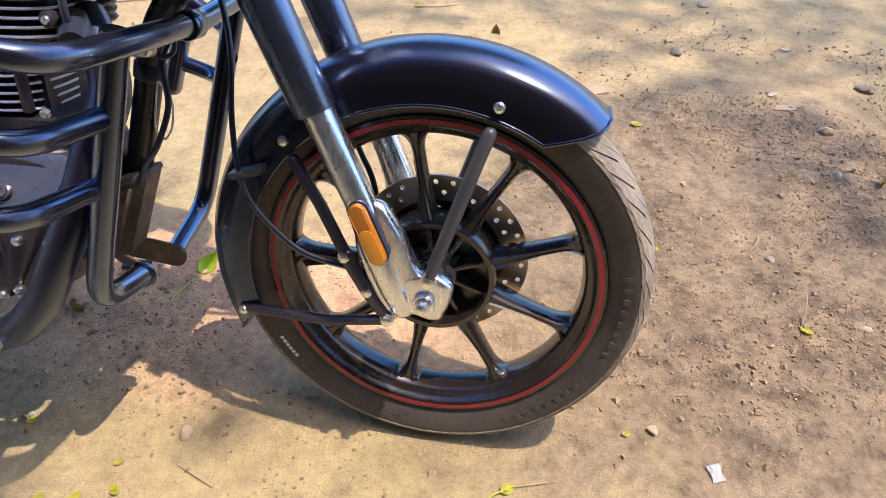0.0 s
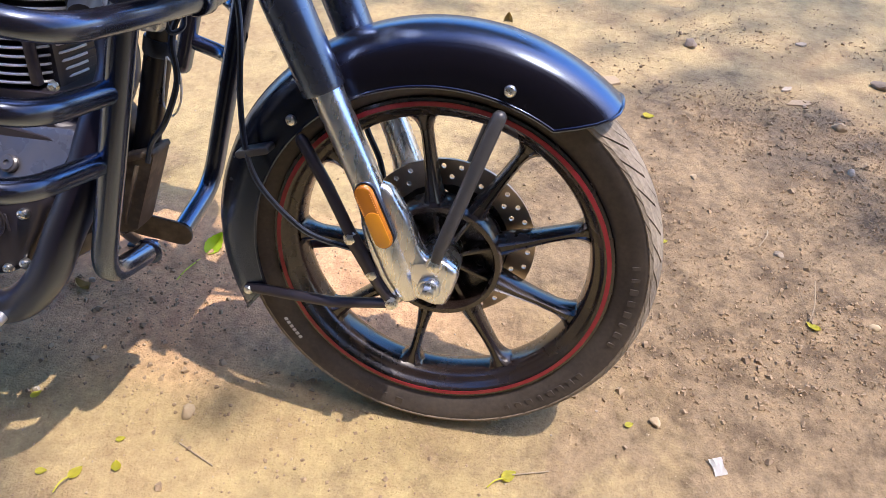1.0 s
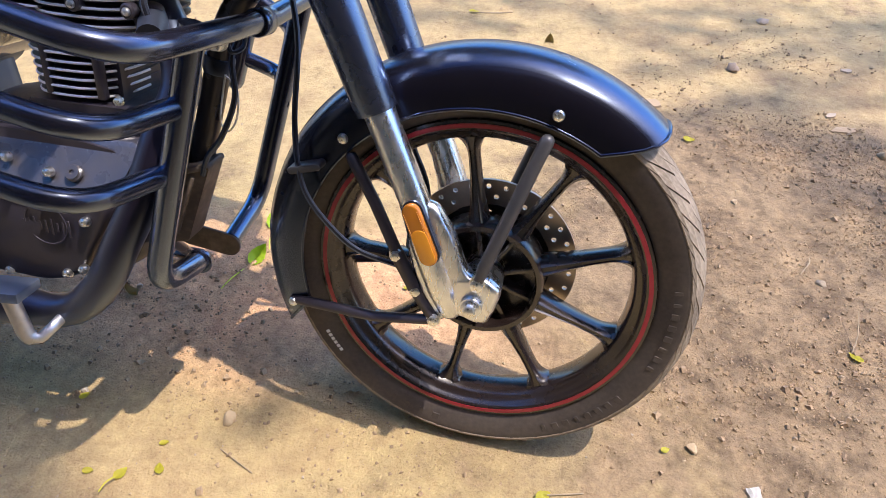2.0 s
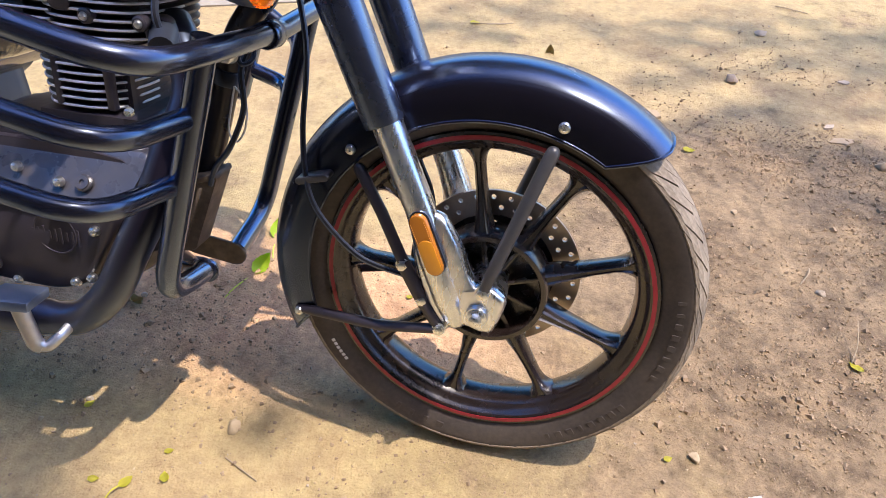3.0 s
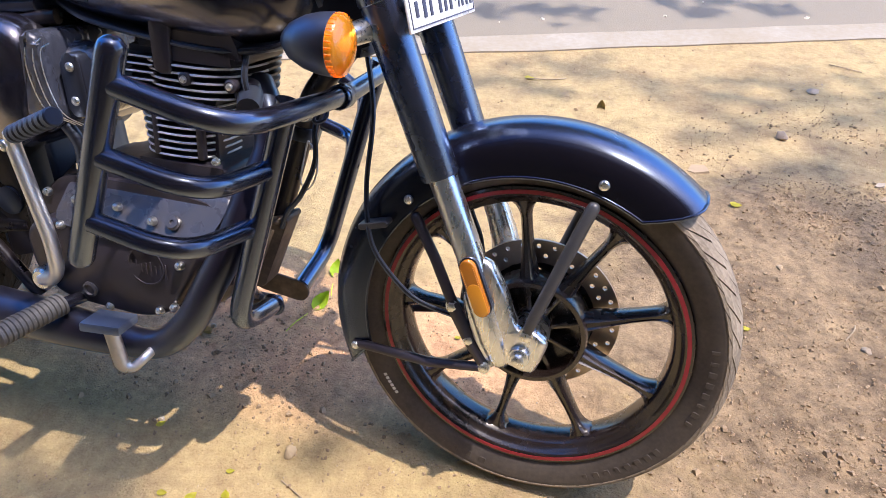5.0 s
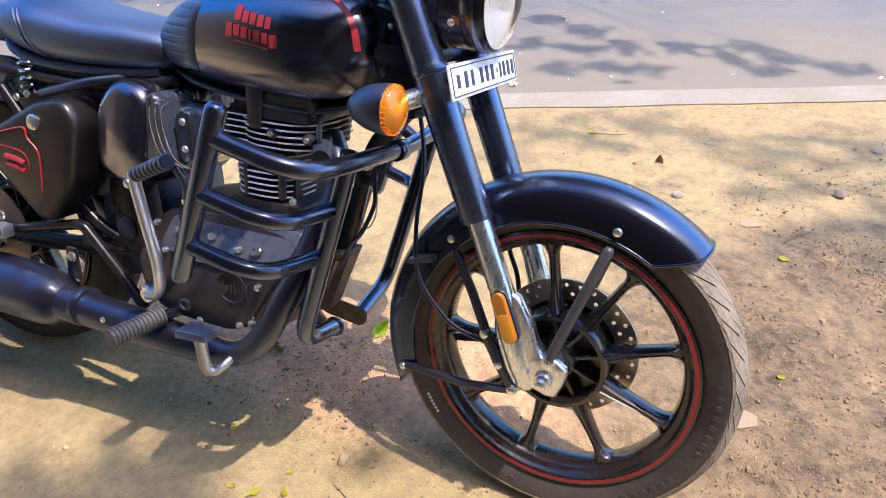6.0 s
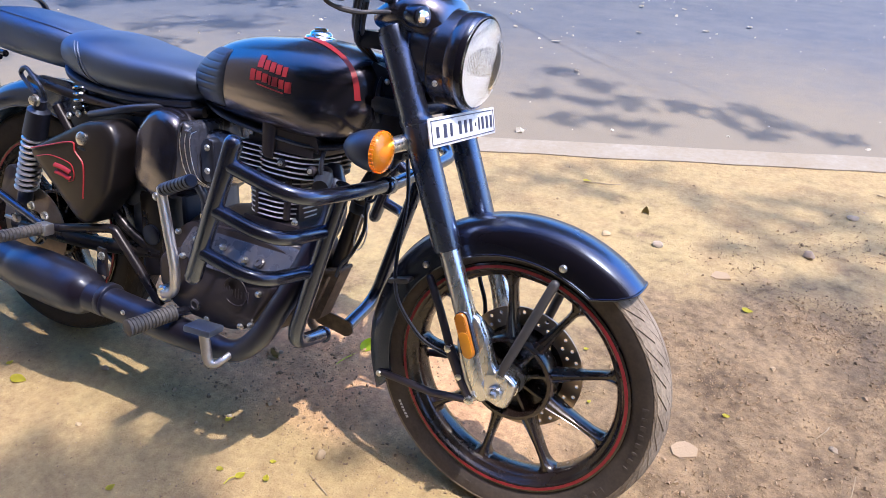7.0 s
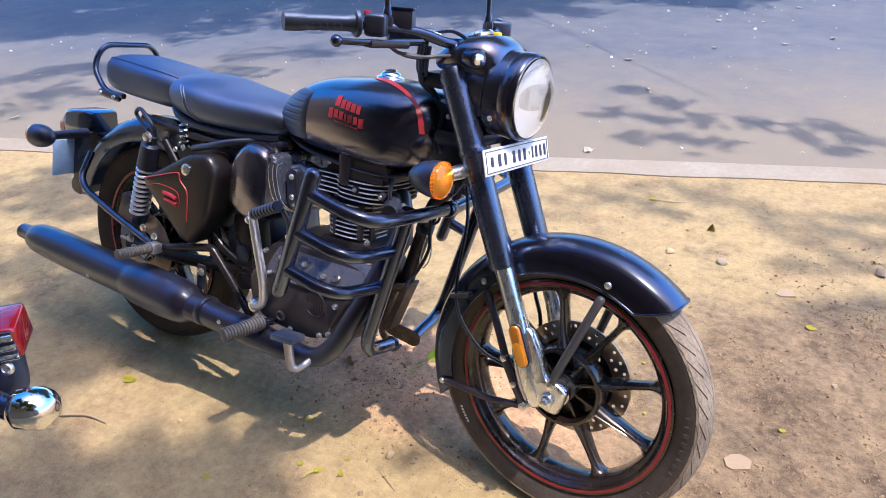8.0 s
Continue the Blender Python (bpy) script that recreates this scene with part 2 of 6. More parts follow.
STONE = stony("gravel_stone", (0.33, 0.235, 0.145), (0.53, 0.41, 0.245))
PALESTONE = stony("pale_stone", (0.30, 0.235, 0.165), (0.43, 0.355, 0.265))
SANDCHIP = stony("sandy_chip", (0.32, 0.232, 0.142), (0.40, 0.295, 0.182))
DARKSTONE = stony("brown_stone", (0.16, 0.12, 0.09), (0.26, 0.20, 0.15))
CRUMB = stony("earth_crumbs", (0.22, 0.146, 0.086), (0.42, 0.302, 0.178))


def leafy(name, a, b):
    m = Mat(name, a, 0.55)
    m.set("Base Color", m.mix(m.noise(35, 4), a, b))
    m.bump(m.noise(90, 3), 0.3, 0.002)
    return m.m


LEAFGREEN = leafy("fresh_green_leaf", (0.38, 0.58, 0.02), (0.56, 0.72, 0.05))
LEAFYELLOW = leafy("yellowed_leaf", (0.42, 0.40, 0.02), (0.60, 0.52, 0.05))
LEAFDRY = leafy("dry_leaf", (0.26, 0.18, 0.07), (0.50, 0.40, 0.16))
LEAFPALE = leafy("pale_dry_leaf", (0.50, 0.44, 0.32), (0.66, 0.60, 0.48))
TWIG = leafy("dry_twig", (0.30, 0.22, 0.13), (0.45, 0.35, 0.22))
PAPER = painted("scrap_paper", (0.72, 0.70, 0.66), 0.8, 0.3)
BARK = leafy("grey_brown_bark", (0.10, 0.075, 0.055), (0.18, 0.14, 0.10))
CANOPY = stony("tree_leaves", (0.030, 0.075, 0.015), (0.075, 0.14, 0.030))

# ---- shape helpers ----


def link(name, bm, material, parent=None, label="", smooth=True, m=None):
    if m is not None:
        bmesh.ops.transform(bm, matrix=m, verts=bm.verts)
    bmesh.ops.recalc_face_normals(bm, faces=bm.faces)
    me = bpy.data.meshes.new(name)
    bm.to_mesh(me)
    bm.free()
    me.materials.append(material)
    if smooth:
        me.shade_smooth()
        me.set_sharp_from_angle(angle=radians(38))
    ob = new(name, me)
    if parent is not None:
        ob.parent = parent
    if material.name in ("fluted_glass", "amber_lens"):
        ob.visible_shadow = False
    return tagged(ob, label)


def part(name, bm, material, parent, label="", m=None, smooth=True):
    return link(name, bm, material, parent, label, smooth, m)


def thing(name, m, label, category, group=""):
    ob = new(name)
    ob.empty_display_size = 0.1
    ob.matrix_world = m
    return tagged(ob, label, category, group)


def curve_points(pts, n=6):
    """A smooth line through points (Catmull-Rom)."""
    p = [Vector(q) for q in pts]
    p = [2 * p[0] - p[1], *p, 2 * p[-1] - p[-2]]
    out = []
    for i in range(1, len(p) - 2):
        a, b, c, d = p[i - 1 : i + 3]
        for k in range(n):
            t = k / n
            out.append(0.5 * (2 * b + (c - a) * t + (2 * a - 5 * b + 4 * c - d) * t * t + (3 * b - a - 3 * c + d) * t**3))
    return out + [p[-2]]


def bent(pts, radius, n=5):
    """A line of straight runs with its corners rounded off."""
    p = [Vector(q) for q in pts]
    out = [p[0]]
    for a, b, c in zip(p, p[1:], p[2:]):
        r = min(radius, (b - a).length * 0.48, (c - b).length * 0.48)
        s, e = b + (a - b).normalized() * r, b + (c - b).normalized() * r
        out += [s * (1 - t) ** 2 + 2 * b * t * (1 - t) + e * t * t for t in (k / n for k in range(n + 1))]
    return out + [p[-1]]


def tube(path, r, seg=14, bm=None, cap=True, flat=1.0, dome=False):
    """A tube along a path. r: one radius or one for each point."""
    bm = bm or bmesh.new()
    path = [Vector(q) for q in path]
    rr = list(r) if isinstance(r, (list, tuple)) else [r] * len(path)
    if dome:
        a, b = path[-1], (path[-1] - path[-2]).normalized()
        rl = rr[-1]
        for f in (0.5, 0.8, 0.95):
            path.append(a + b * rl * f)
            rr.append(rl * math.sqrt(1 - f * f))
        a, b = path[0], (path[0] - path[1]).normalized()
        rl = rr[0]
        for f in (0.5, 0.8, 0.95):
            path.insert(0, a + b * rl * f)
            rr.insert(0, rl * math.sqrt(1 - f * f))
    side = None
    rings = []
    for i, q in enumerate(path):
        d = (path[min(i + 1, len(path) - 1)] - path[max(i - 1, 0)]).normalized()
        if side is None:
            side = d.orthogonal().normalized()
        side = (side - d * side.dot(d)).normalized()
        up = d.cross(side)
        rings.append([bm.verts.new(q + rr[i] * (math.cos(t) * side + flat * math.sin(t) * up)) for t in (2 * math.pi * k / seg for k in range(seg))])
    for a, b in zip(rings, rings[1:]):
        for k in range(seg):
            bm.faces.new((a[k], a[(k + 1) % seg], b[(k + 1) % seg], b[k]))
    if cap:
        bm.faces.new(rings[0]), bm.faces.new(rings[-1])
    return bm


def turned(profile, at, axis, seg=32, bm=None, closed=False, arc=None):
    """A body of revolution: profile of (radius, height along axis) from at."""
    bm = bm or bmesh.new()
    at, axis = Vector(at), Vector(axis).normalized()
    u = axis.orthogonal().normalized()
    if abs(axis.y) > 0.9:
        u = Vector((1, 0, 0))
        u = (u - axis * u.dot(axis)).normalized()
    v = axis.cross(u)
    full = arc is None
    angles = [2 * math.pi * k / seg for k in range(seg)] if full else [arc[0] + (arc[1] - arc[0]) * k / seg for k in range(seg + 1)]
    rings = [[bm.verts.new(at + axis * h + max(r, 1e-5) * (math.cos(t) * u + math.sin(t) * v)) for t in angles] for r, h in profile]
    pairs = list(zip(rings, rings[1:])) + ([(rings[-1], rings[0])] if closed else [])
    n = len(angles)
    for a, b in pairs:
        for k in range(n if full else n - 1):
            bm.faces.new((a[k], a[(k + 1) % n], b[(k + 1) % n], b[k]))
    if full and not closed:
        for ring, (r, _) in ((rings[0], profile[0]), (rings[-1], profile[-1])):
            if r > 1e-4:
                bm.faces.new(ring)
    bmesh.ops.remove_doubles(bm, verts=bm.verts, dist=2e-6)
    return bm


def box(centre, size, bevel=0.003, m=None, bm=None, seg=2):
    new_bm = bmesh.new()
    bmesh.ops.create_cube(new_bm, size=1)
    bmesh.ops.scale(new_bm, vec=size, verts=new_bm.verts)
    if bevel:
        bmesh.ops.bevel(new_bm, geom=new_bm.edges[:], offset=bevel, segments=seg, affect="EDGES", profile=0.5)
    bmesh.ops.transform(new_bm, matrix=Matrix.Translation(centre) @ (m or Matrix()), verts=new_bm.verts)
    return joined(bm, new_bm)


def joined(bm, other):
    """other's mesh, added to bm if there is one."""
    if bm is None:
        return other
    me = bpy.data.meshes.new("joined")
    other.to_mesh(me)
    other.free()
    bm.from_mesh(me)
    bpy.data.meshes.remove(me)
    return bm


def slab(outline, y0, y1, bevel=0.004, seg=3, bm=None):
    """An outline in x and z, drawn out from y0 to y1, its edges rounded."""
    b = bmesh.new()
    a = [b.verts.new((x, y0, z)) for x, z in outline]
    c = [b.verts.new((x, y1, z)) for x, z in outline]
    n = len(a)
    b.faces.new(a), b.faces.new(c)
    for k in range(n):
        b.faces.new((a[k], a[(k + 1) % n], c[(k + 1) % n], c[k]))
    if bevel:
        edges = [e for e in b.edges if abs(e.verts[0].co.y - e.verts[1].co.y) < 1e-6]
        bmesh.ops.bevel(b, geom=edges, offset=bevel, segments=seg, affect="EDGES", profile=0.5)
    return joined(bm, b)


def rounded(pts, radius, n=5):
    """A closed outline with rounded corners."""
    p = [Vector(q) for q in pts]
    out = []
    for i, b in enumerate(p):
        a, c = p[i - 1], p[(i + 1) % len(p)]
        r = min(radius, (b - a).length * 0.45, (c - b).length * 0.45)
        s, e = b + (a - b).normalized() * r, b + (c - b).normalized() * r
        out += [tuple(s * (1 - t) ** 2 + 2 * b * t * (1 - t) + e * t * t) for t in (k / n for k in range(n + 1))]
    return out


def loft(rings, bm=None, cap=True):
    bm = bm or bmesh.new()
    vs = [[bm.verts.new(q) for q in ring] for ring in rings]
    n = len(vs[0])
    for a, b in zip(vs, vs[1:]):
        for k in range(n):
            bm.faces.new((a[k], a[(k + 1) % n], b[(k + 1) % n], b[k]))
    if cap:
        bm.faces.new(vs[0]), bm.faces.new(vs[-1])
    return bm


def squircle(n, power):
    """Points of a rounded square, within -1..1."""
    out = []
    for k in range(n):
        t = 2 * math.pi * k / n
        c, s = math.cos(t), math.sin(t)
        out.append((math.copysign(abs(c) ** (2 / power), c), math.copysign(abs(s) ** (2 / power), s)))
    return out


def pillow(outline, y0, y1, soft, bm=None, dish=0.012):
    """An outline in x and z, drawn out from y0 to y1; the face at y1 swells, with edges rounded over soft metres."""
    b = bmesh.new()
    n = len(outline)
    cx, cz = sum(p[0] for p in outline) / n, sum(p[1] for p in outline) / n
    size = sum(math.hypot(x - cx, z - cz) for x, z in outline) / n
    sgn = 1 if y1 > y0 else -1
    rings = [(1.0, y0)]
    for k in range(7):
        t = math.pi / 2 * k / 6
        rings.append((1 - soft / size * (1 - math.cos(t)), y1 - sgn * (soft * (1 - math.sin(t)) + dish)))
    f0 = rings[-1][0]
    for f in (0.75, 0.5, 0.25):
        rings.append((f0 * f, y1 - sgn * dish * f * f))
    loft([[Vector((cx + (x - cx) * f, y, cz + (z - cz) * f)) for x, z in outline] for f, y in rings], b)
    return joined(bm, b)


def egg(at, size, axis=(1, 0, 0), seg=20, bm=None):
    b = bmesh.new()
    bmesh.ops.create_uvsphere(b, u_segments=seg, v_segments=seg // 2, radius=1)
    bmesh.ops.scale(b, vec=size, verts=b.verts)
    bmesh.ops.translate(b, vec=at, verts=b.verts)
    return joined(bm, b)


def bolt(at, axis, r=0.008, h=0.006, hexed=False, bm=None):
    """A bolt's head: domed, or with six sides and a washer."""
    if hexed:
        b = turned([(r * 1.25, 0), (r * 1.25, 0.0015)], at, axis, 16)
        turned([(r, 0.0015), (r, h), (r * 0.8, h + 0.001)], at, axis, 6, b)
        return joined(bm, b)
    return joined(bm, turned([(r, 0), (r, h * 0.4), (r * 0.8, h * 0.8), (r * 0.35, h), (r * 0.3, h * 0.8), (0, h * 0.8)], at, axis, 14))

# ---- ground and road ----
ALONG, ACROSS = Vector((math.cos(ROAD_TURN), math.sin(ROAD_TURN), 0)), Vector((-math.sin(ROAD_TURN), math.cos(ROAD_TURN), 0))


def earth_height(x, y):
    """Small unevenness of the trodden earth, level at the road's edge and under the wheels."""
    v = x * ACROSS.x + y * ACROSS.y
    edge = min(1.0, max(0.0, (2.00 - v) / 0.25))
    p = Vector((x, y, 0))
    h = 0.006 * noise.noise(p * 3.1) + 0.0035 * noise.noise(p * 11) + 0.0022 * noise.noise(p * 31)
    clod = max(0.0, noise.noise(p * 2.3 + Vector((7, 3, 0)))) * max(0.0, noise.noise(p * 40)) * 0.020
    still = min(1.0, abs(y) / 0.15) if -1.6 < x < 0.2 else 1.0
    return (h * (0.35 + 0.65 * still) + clod) * edge - 0.002


def ground_sheet():
    xs = [-400, -60, -12, -6, -4] + [-3.2 + 0.026 * k for k in range(208)] + [2.4, 3, 5, 10, 60, 400]
    ys = [-400, -60, -10, -4, -2] + [-0.95 + 0.026 * k for k in range(150)] + [3.2, 4.5, 8, 14, 60, 400]
    verts = []
    for y in ys:
        for x in xs:
            near = -3.3 < x < 2.3 and -1.0 < y < 3.0
            v = x * ACROSS.x + y * ACROSS.y
            verts.append((x, y, earth_height(x, y) if near and v < 2.1 else -0.002))
    w = len(xs)
    faces = [(j * w + i, j * w + i + 1, (j + 1) * w + i + 1, (j + 1) * w + i) for j in range(len(ys) - 1) for i in range(w - 1)]
    me = bpy.data.meshes.new("ground")
    me.from_pydata(verts, [], faces)
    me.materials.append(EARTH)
    me.shade_smooth()
    return tagged(new("ground", me), "dry sandy earth with pebbles and damp crumbs beside the road", "ground", kind="structure")


ground = ground_sheet()


def road_strip(name, v0, v1, z0, z1, material, label, step=None, wobble=0.0):
    """A band along the road, from v0 to v1 across it."""
    bm = bmesh.new()
    us = [-300, -60, -20] + [-8 + 0.15 * k for k in range(94)] + [10, 30, 60, 300] if wobble else [-300, 300]
    rows = []
    for u in us:
        w0 = wobble * noise.noise(Vector((u * 2.7, 1, 0))) + wobble * 0.5 * noise.noise(Vector((u * 9, 4, 0)))
        w1 = wobble * 0.6 * noise.noise(Vector((u * 3.1, 9, 0)))
        p, q = ALONG * u + ACROSS * (v0 + w0), ALONG * u + ACROSS * (v1 + w1)
        rows.append([bm.verts.new(c) for c in ((*p.xy, z0), (*p.xy, z1), (*q.xy, z1), (*q.xy, z0))])
    for a, b in zip(rows, rows[1:]):
        for k in range(3):
            bm.faces.new((a[k], a[k + 1], b[k + 1], b[k]))
    return tagged(link(name, bm, material, smooth=False), label, name.split("_")[0], kind="structure")


# Unseen walls, added to darken what the bike's black sides reflect.
WALL = painted("unseen_wall", (0.14, 0.12, 0.09), 0.9, 0.2)
tagged(link("wall_south", box((0, -6.0, 4.0), (40, 0.25, 8.2), 0.01), WALL, smooth=False), "added unseen wall along the verge, darkens reflections", "wall", kind="structure")
tagged(link("wall_west", box((-8.0, -3.6, 4.0), (0.25, 4.6, 8.2), 0.01), WALL, smooth=False), "added unseen wall across the verge, darkens reflections", "wall", kind="structure")
road_strip("road", 2.20, 9.0, -0.05, 0.0015, ASPHALT, "dusty worn grey asphalt road with sand drifted over it")
road_strip("road_edge", 2.040, 2.225, -0.05, 0.0045, CONCRETE, "pale concrete edging strip between earth and road", wobble=0.016)

# ---- the motorcycle ----
LEANS = 13.0
bike = thing("motorcycle", pose(0, 0, 0, -LEANS, 0, 0), "matt black classic motorcycle with red details leaning on its side stand", "motorcycle")
RF, RR, BASE = 0.3215, 0.325, 1.372
AXLE = 0.006
FORK = 0.44


def fx(z):
    """The fork legs' x at a height."""
    return -0.035 - FORK * (z - 0.33)


axis_up = Vector((-FORK, 0, 1)).normalized()
head_point = Vector((-0.277, 0, 0.8))
STEER = Matrix.Translation(head_point) @ Matrix.Rotation(radians(-3.5), 4, axis_up) @ Matrix.Translation(-head_point)


def mirrored(bm):
    """The same on the bike's other side."""
    c = bm.copy()
    bmesh.ops.scale(c, vec=(1, -1, 1), verts=c.verts)
    bmesh.ops.reverse_faces(c, faces=c.faces)
    return c


def wheel(front):
    """Rim with nine cast spokes, tyre with cut tread, hub and brake disc."""
    r0, cx, w, m = (0.327, AXLE, 0.050, STEER) if front else (RR, -BASE, 0.058, None)
    rim_r = 0.260 if front else 0.246
    at, ax = Vector((cx, 0, RF if front else RR)), (0, 1, 0)
    k = rim_r / 0.256
    half = 0.0405 if front else 0.047
    prof = [(0.256, -half + 0.002), (0.2545, -half - 0.002), (0.247, -half - 0.003), (0.2425, -half - 0.0015), (0.2395, -half + 0.0015), (0.2370, -half + 0.0055), (0.2335, -half + 0.0095), (0.2290, -half + 0.0125), (0.2245, -half + 0.0165), (0.2215, -0.016), (0.220, -0.008)]
    prof = [(a * k, b) for a, b in prof]
    prof = prof + [(a, -b) for a, b in reversed(prof)] + [(0.243 * k, 0.012), (0.243 * k, -0.012)]
    name = "front_wheel" if front else "rear_wheel"
    rim = part(name, turned(prof, at, ax, 96, closed=True), WHEEL, bike, "black cast alloy wheel with red rim stripe", m)
    for sgn in (-1, 1):
        y = sgn * (half + 0.0034)
        band = [(0.2436 * k, y), (0.2436 * k, y + sgn * 0.0008), (0.2500 * k, y + sgn * 0.0008), (0.2500 * k, y)]
        part("rim_stripe", turned(band, at, ax, 96, closed=True), RIMRED, rim, "red painted rim stripe", m)
    # hub: a bowl with a raised ring, and the boss in its middle
    bowl = [(0.0955, -0.030), (0.093, -0.036), (0.086, -0.036), (0.083, -0.030), (0.081, 0.004), (0.030, 0.010), (0.030, 0.026), (0.088, 0.026), (0.0955, 0.015)]
    part("hub", turned(bowl, at, ax, 48, closed=True), WHEEL, rim, "", m)
    boss = turned([(0.018, -0.062), (0.033, -0.060), (0.034, -0.030), (0.030, 0.012), (0.030, 0.055), (0.016, 0.060)], at, ax, 28)
    part("hub_boss", boss, ALLOY if front else WHEEL, rim, "silver hub collar" if front else "", m)
    # ribs inside the bowl
    ribs = bmesh.new()
    for i in range(9):
        t = radians(20 + 40 * i)
        d = Vector((math.cos(t), 0, math.sin(t)))
        box(at + d * 0.058 + Vector((0, -0.008, 0)), (0.050, 0.026, 0.008), 0.002, Matrix.Rotation(-t, 4, "Y"), ribs)
    part("hub_rib", ribs, WHEEL, rim, "", m)
    # spokes
    for i in range(9):
        t = radians(20 + 40 * i)
        d, s = Vector((math.cos(t), 0, math.sin(t))), Vector((-math.sin(t), 0, math.cos(t)))
        rings = []
        inner = 0.2225 * k
        fillet = 0.030
        rows = [(0.086, 0.018, 0.026, -0.004), (0.100, 0.0150, 0.024, -0.004), (0.130, 0.0106, 0.021, -0.003), (0.165, 0.0086, 0.018, -0.001)]
        for q in (0.0, 0.3, 0.55, 0.75, 0.9, 0.98):
            rows.append((inner - fillet * (1 - q), 0.0084 + 0.8 * fillet * (1 - math.sqrt(1 - q * q)), 0.0175 + 0.004 * q, 0))
        for rr, wd, dp, y in rows:
            c = at + d * rr + Vector((0, y, 0))
            sec = [(-1, 0.1), (-0.82, -0.75), (-0.42, -1), (-0.24, -0.86), (0.24, -0.86), (0.42, -1), (0.82, -0.75), (1, 0.1), (0.6, 0.95), (-0.6, 0.95)]
            rings.append([c + s * (wd * a) + Vector((0, dp * b, 0)) for a, b in sec])
        part("spoke", loft(rings), WHEEL, rim, "", m)
    # tyre
    f = w / 0.046
    d = r0 - rim_r
    sec = [(-0.001, 0.034), (0.006, 0.0385), (0.014, 0.0416), (0.022, 0.0438), (0.030, 0.0452), (0.038, 0.0460), (0.044, 0.0461)]
    side = [(rim_r + a * d / 0.066, b * f) for a, b in sec]
    crown = [(r0 - 0.0185, 0.0440 * f), (r0 - 0.0120, 0.0365 * f), (r0 - 0.0075, 0.024 * f), (r0 - 0.0048, 0.011 * f)]
    half_p = side + crown
    prof = [(a, -b) for a, b in half_p] + [(a, b) for a, b in reversed(half_p)]
    tyre = part("tyre", turned(prof, at, ax, 120, closed=True), TYRE if front else REARTYRE, rim, "black rubber tyre with dusty tread", m)
    # tread blocks, cut apart by slanted grooves
    bm = bmesh.new()
    prof_t = [(0.0015, r0), (0.011 * f, r0 - 0.0012), (0.024 * f, r0 - 0.0042), (0.0370 * f, r0 - 0.0100), (0.0448 * f, r0 - 0.0165), (0.0468 * f, r0 - 0.0215)]
    n = 44
    for sgn in (-1, 1):
        for i in range(n):
            a0 = 2 * math.pi * (i + (0.5 if sgn > 0 else 0)) / n
            wid = 2 * math.pi / n
            for lo, hi, gap in ((0, 2, 0.05), (2, 4, 0.10), (4, 5, 0.10)):
                grid = []
                for b in range(lo, hi + 1):
                    y, r = prof_t[b]
                    lean = (b - 0.5) * 0.50 * wid
                    for depth in (0.0, -0.005 if hi < 5 else -0.002):
                        row = []
                        for e in (gap, 0.5, 1 - gap * 0.2):
                            t = a0 + wid * e + lean + 0.175 * lo * wid
                            rr = r + depth
                            row.append(bm.verts.new(at + Vector((rr * math.cos(t), sgn * (y - (0.0 if depth == 0 else 0.001)), rr * math.sin(t)))))
                        grid.append(row)
                top, low = grid[0::2], grid[1::2]
                for a, b in zip(top, top[1:]):
                    for q in range(2):
                        bm.faces.new((a[q], a[q + 1], b[q + 1], b[q]))
                for e in (0, 2):
                    for q in range(len(top) - 1):
                        bm.faces.new((top[q][e], top[q + 1][e], low[q + 1][e], low[q][e]))
                for q in (0, len(top) - 1):
                    for e in range(2):
                        bm.faces.new((top[q][e], top[q][e + 1], low[q][e + 1], low[q][e]))
    part("tread", bm, TREAD if front else REARTYRE, rim, "dusty tread blocks", m, False)
    return rim, at


front_rim, front_axle = wheel(True)
rear_rim, rear_axle = wheel(False)


def arc_bars(name, parent, at, r, y, a0, a1, n, w, h, material, m, label="", seed=1):
    """A row of small raised bars along an arc of the sidewall."""
    rnd = random.Random(seed)
    bm = bmesh.new()
    for i in range(n):
        t = a0 + (a1 - a0) * i / max(1, n - 1)
        d = Vector((math.cos(t), 0, math.sin(t)))
        k = rnd.choice((0.6, 1.0, 1.0))
        box(at + d * r + Vector((0, y, 0)), (h, 0.0016, w * k), 0.0004, Matrix.Rotation(-t, 4, "Y"), bm, 1)
    return part(name, bm, material, parent, label, m)


arc_bars("sidewall_marking", front_rim, front_axle, 0.288, -0.0488, radians(-116), radians(-100), 4, 0.012, 0.015, TYRE, STEER, "raised unreadable moulded marking", 2)
arc_bars("sidewall_marking", front_rim, front_axle, 0.288, -0.0488, radians(-62), radians(-34), 8, 0.010, 0.013, TYRE, STEER, "raised unreadable moulded marking", 3)
arc_bars("sidewall_marking", front_rim, front_axle, 0.288, -0.0488, radians(-18), radians(10), 8, 0.010, 0.012, TYRE, STEER, "raised unreadable moulded marking", 4)
arc_bars("sidewall_marking", front_rim, front_axle, 0.287, -0.0490, radians(-149), radians(-141), 6, 0.0055, 0.006, STICKER, STEER, "small white printed code bars", 5)


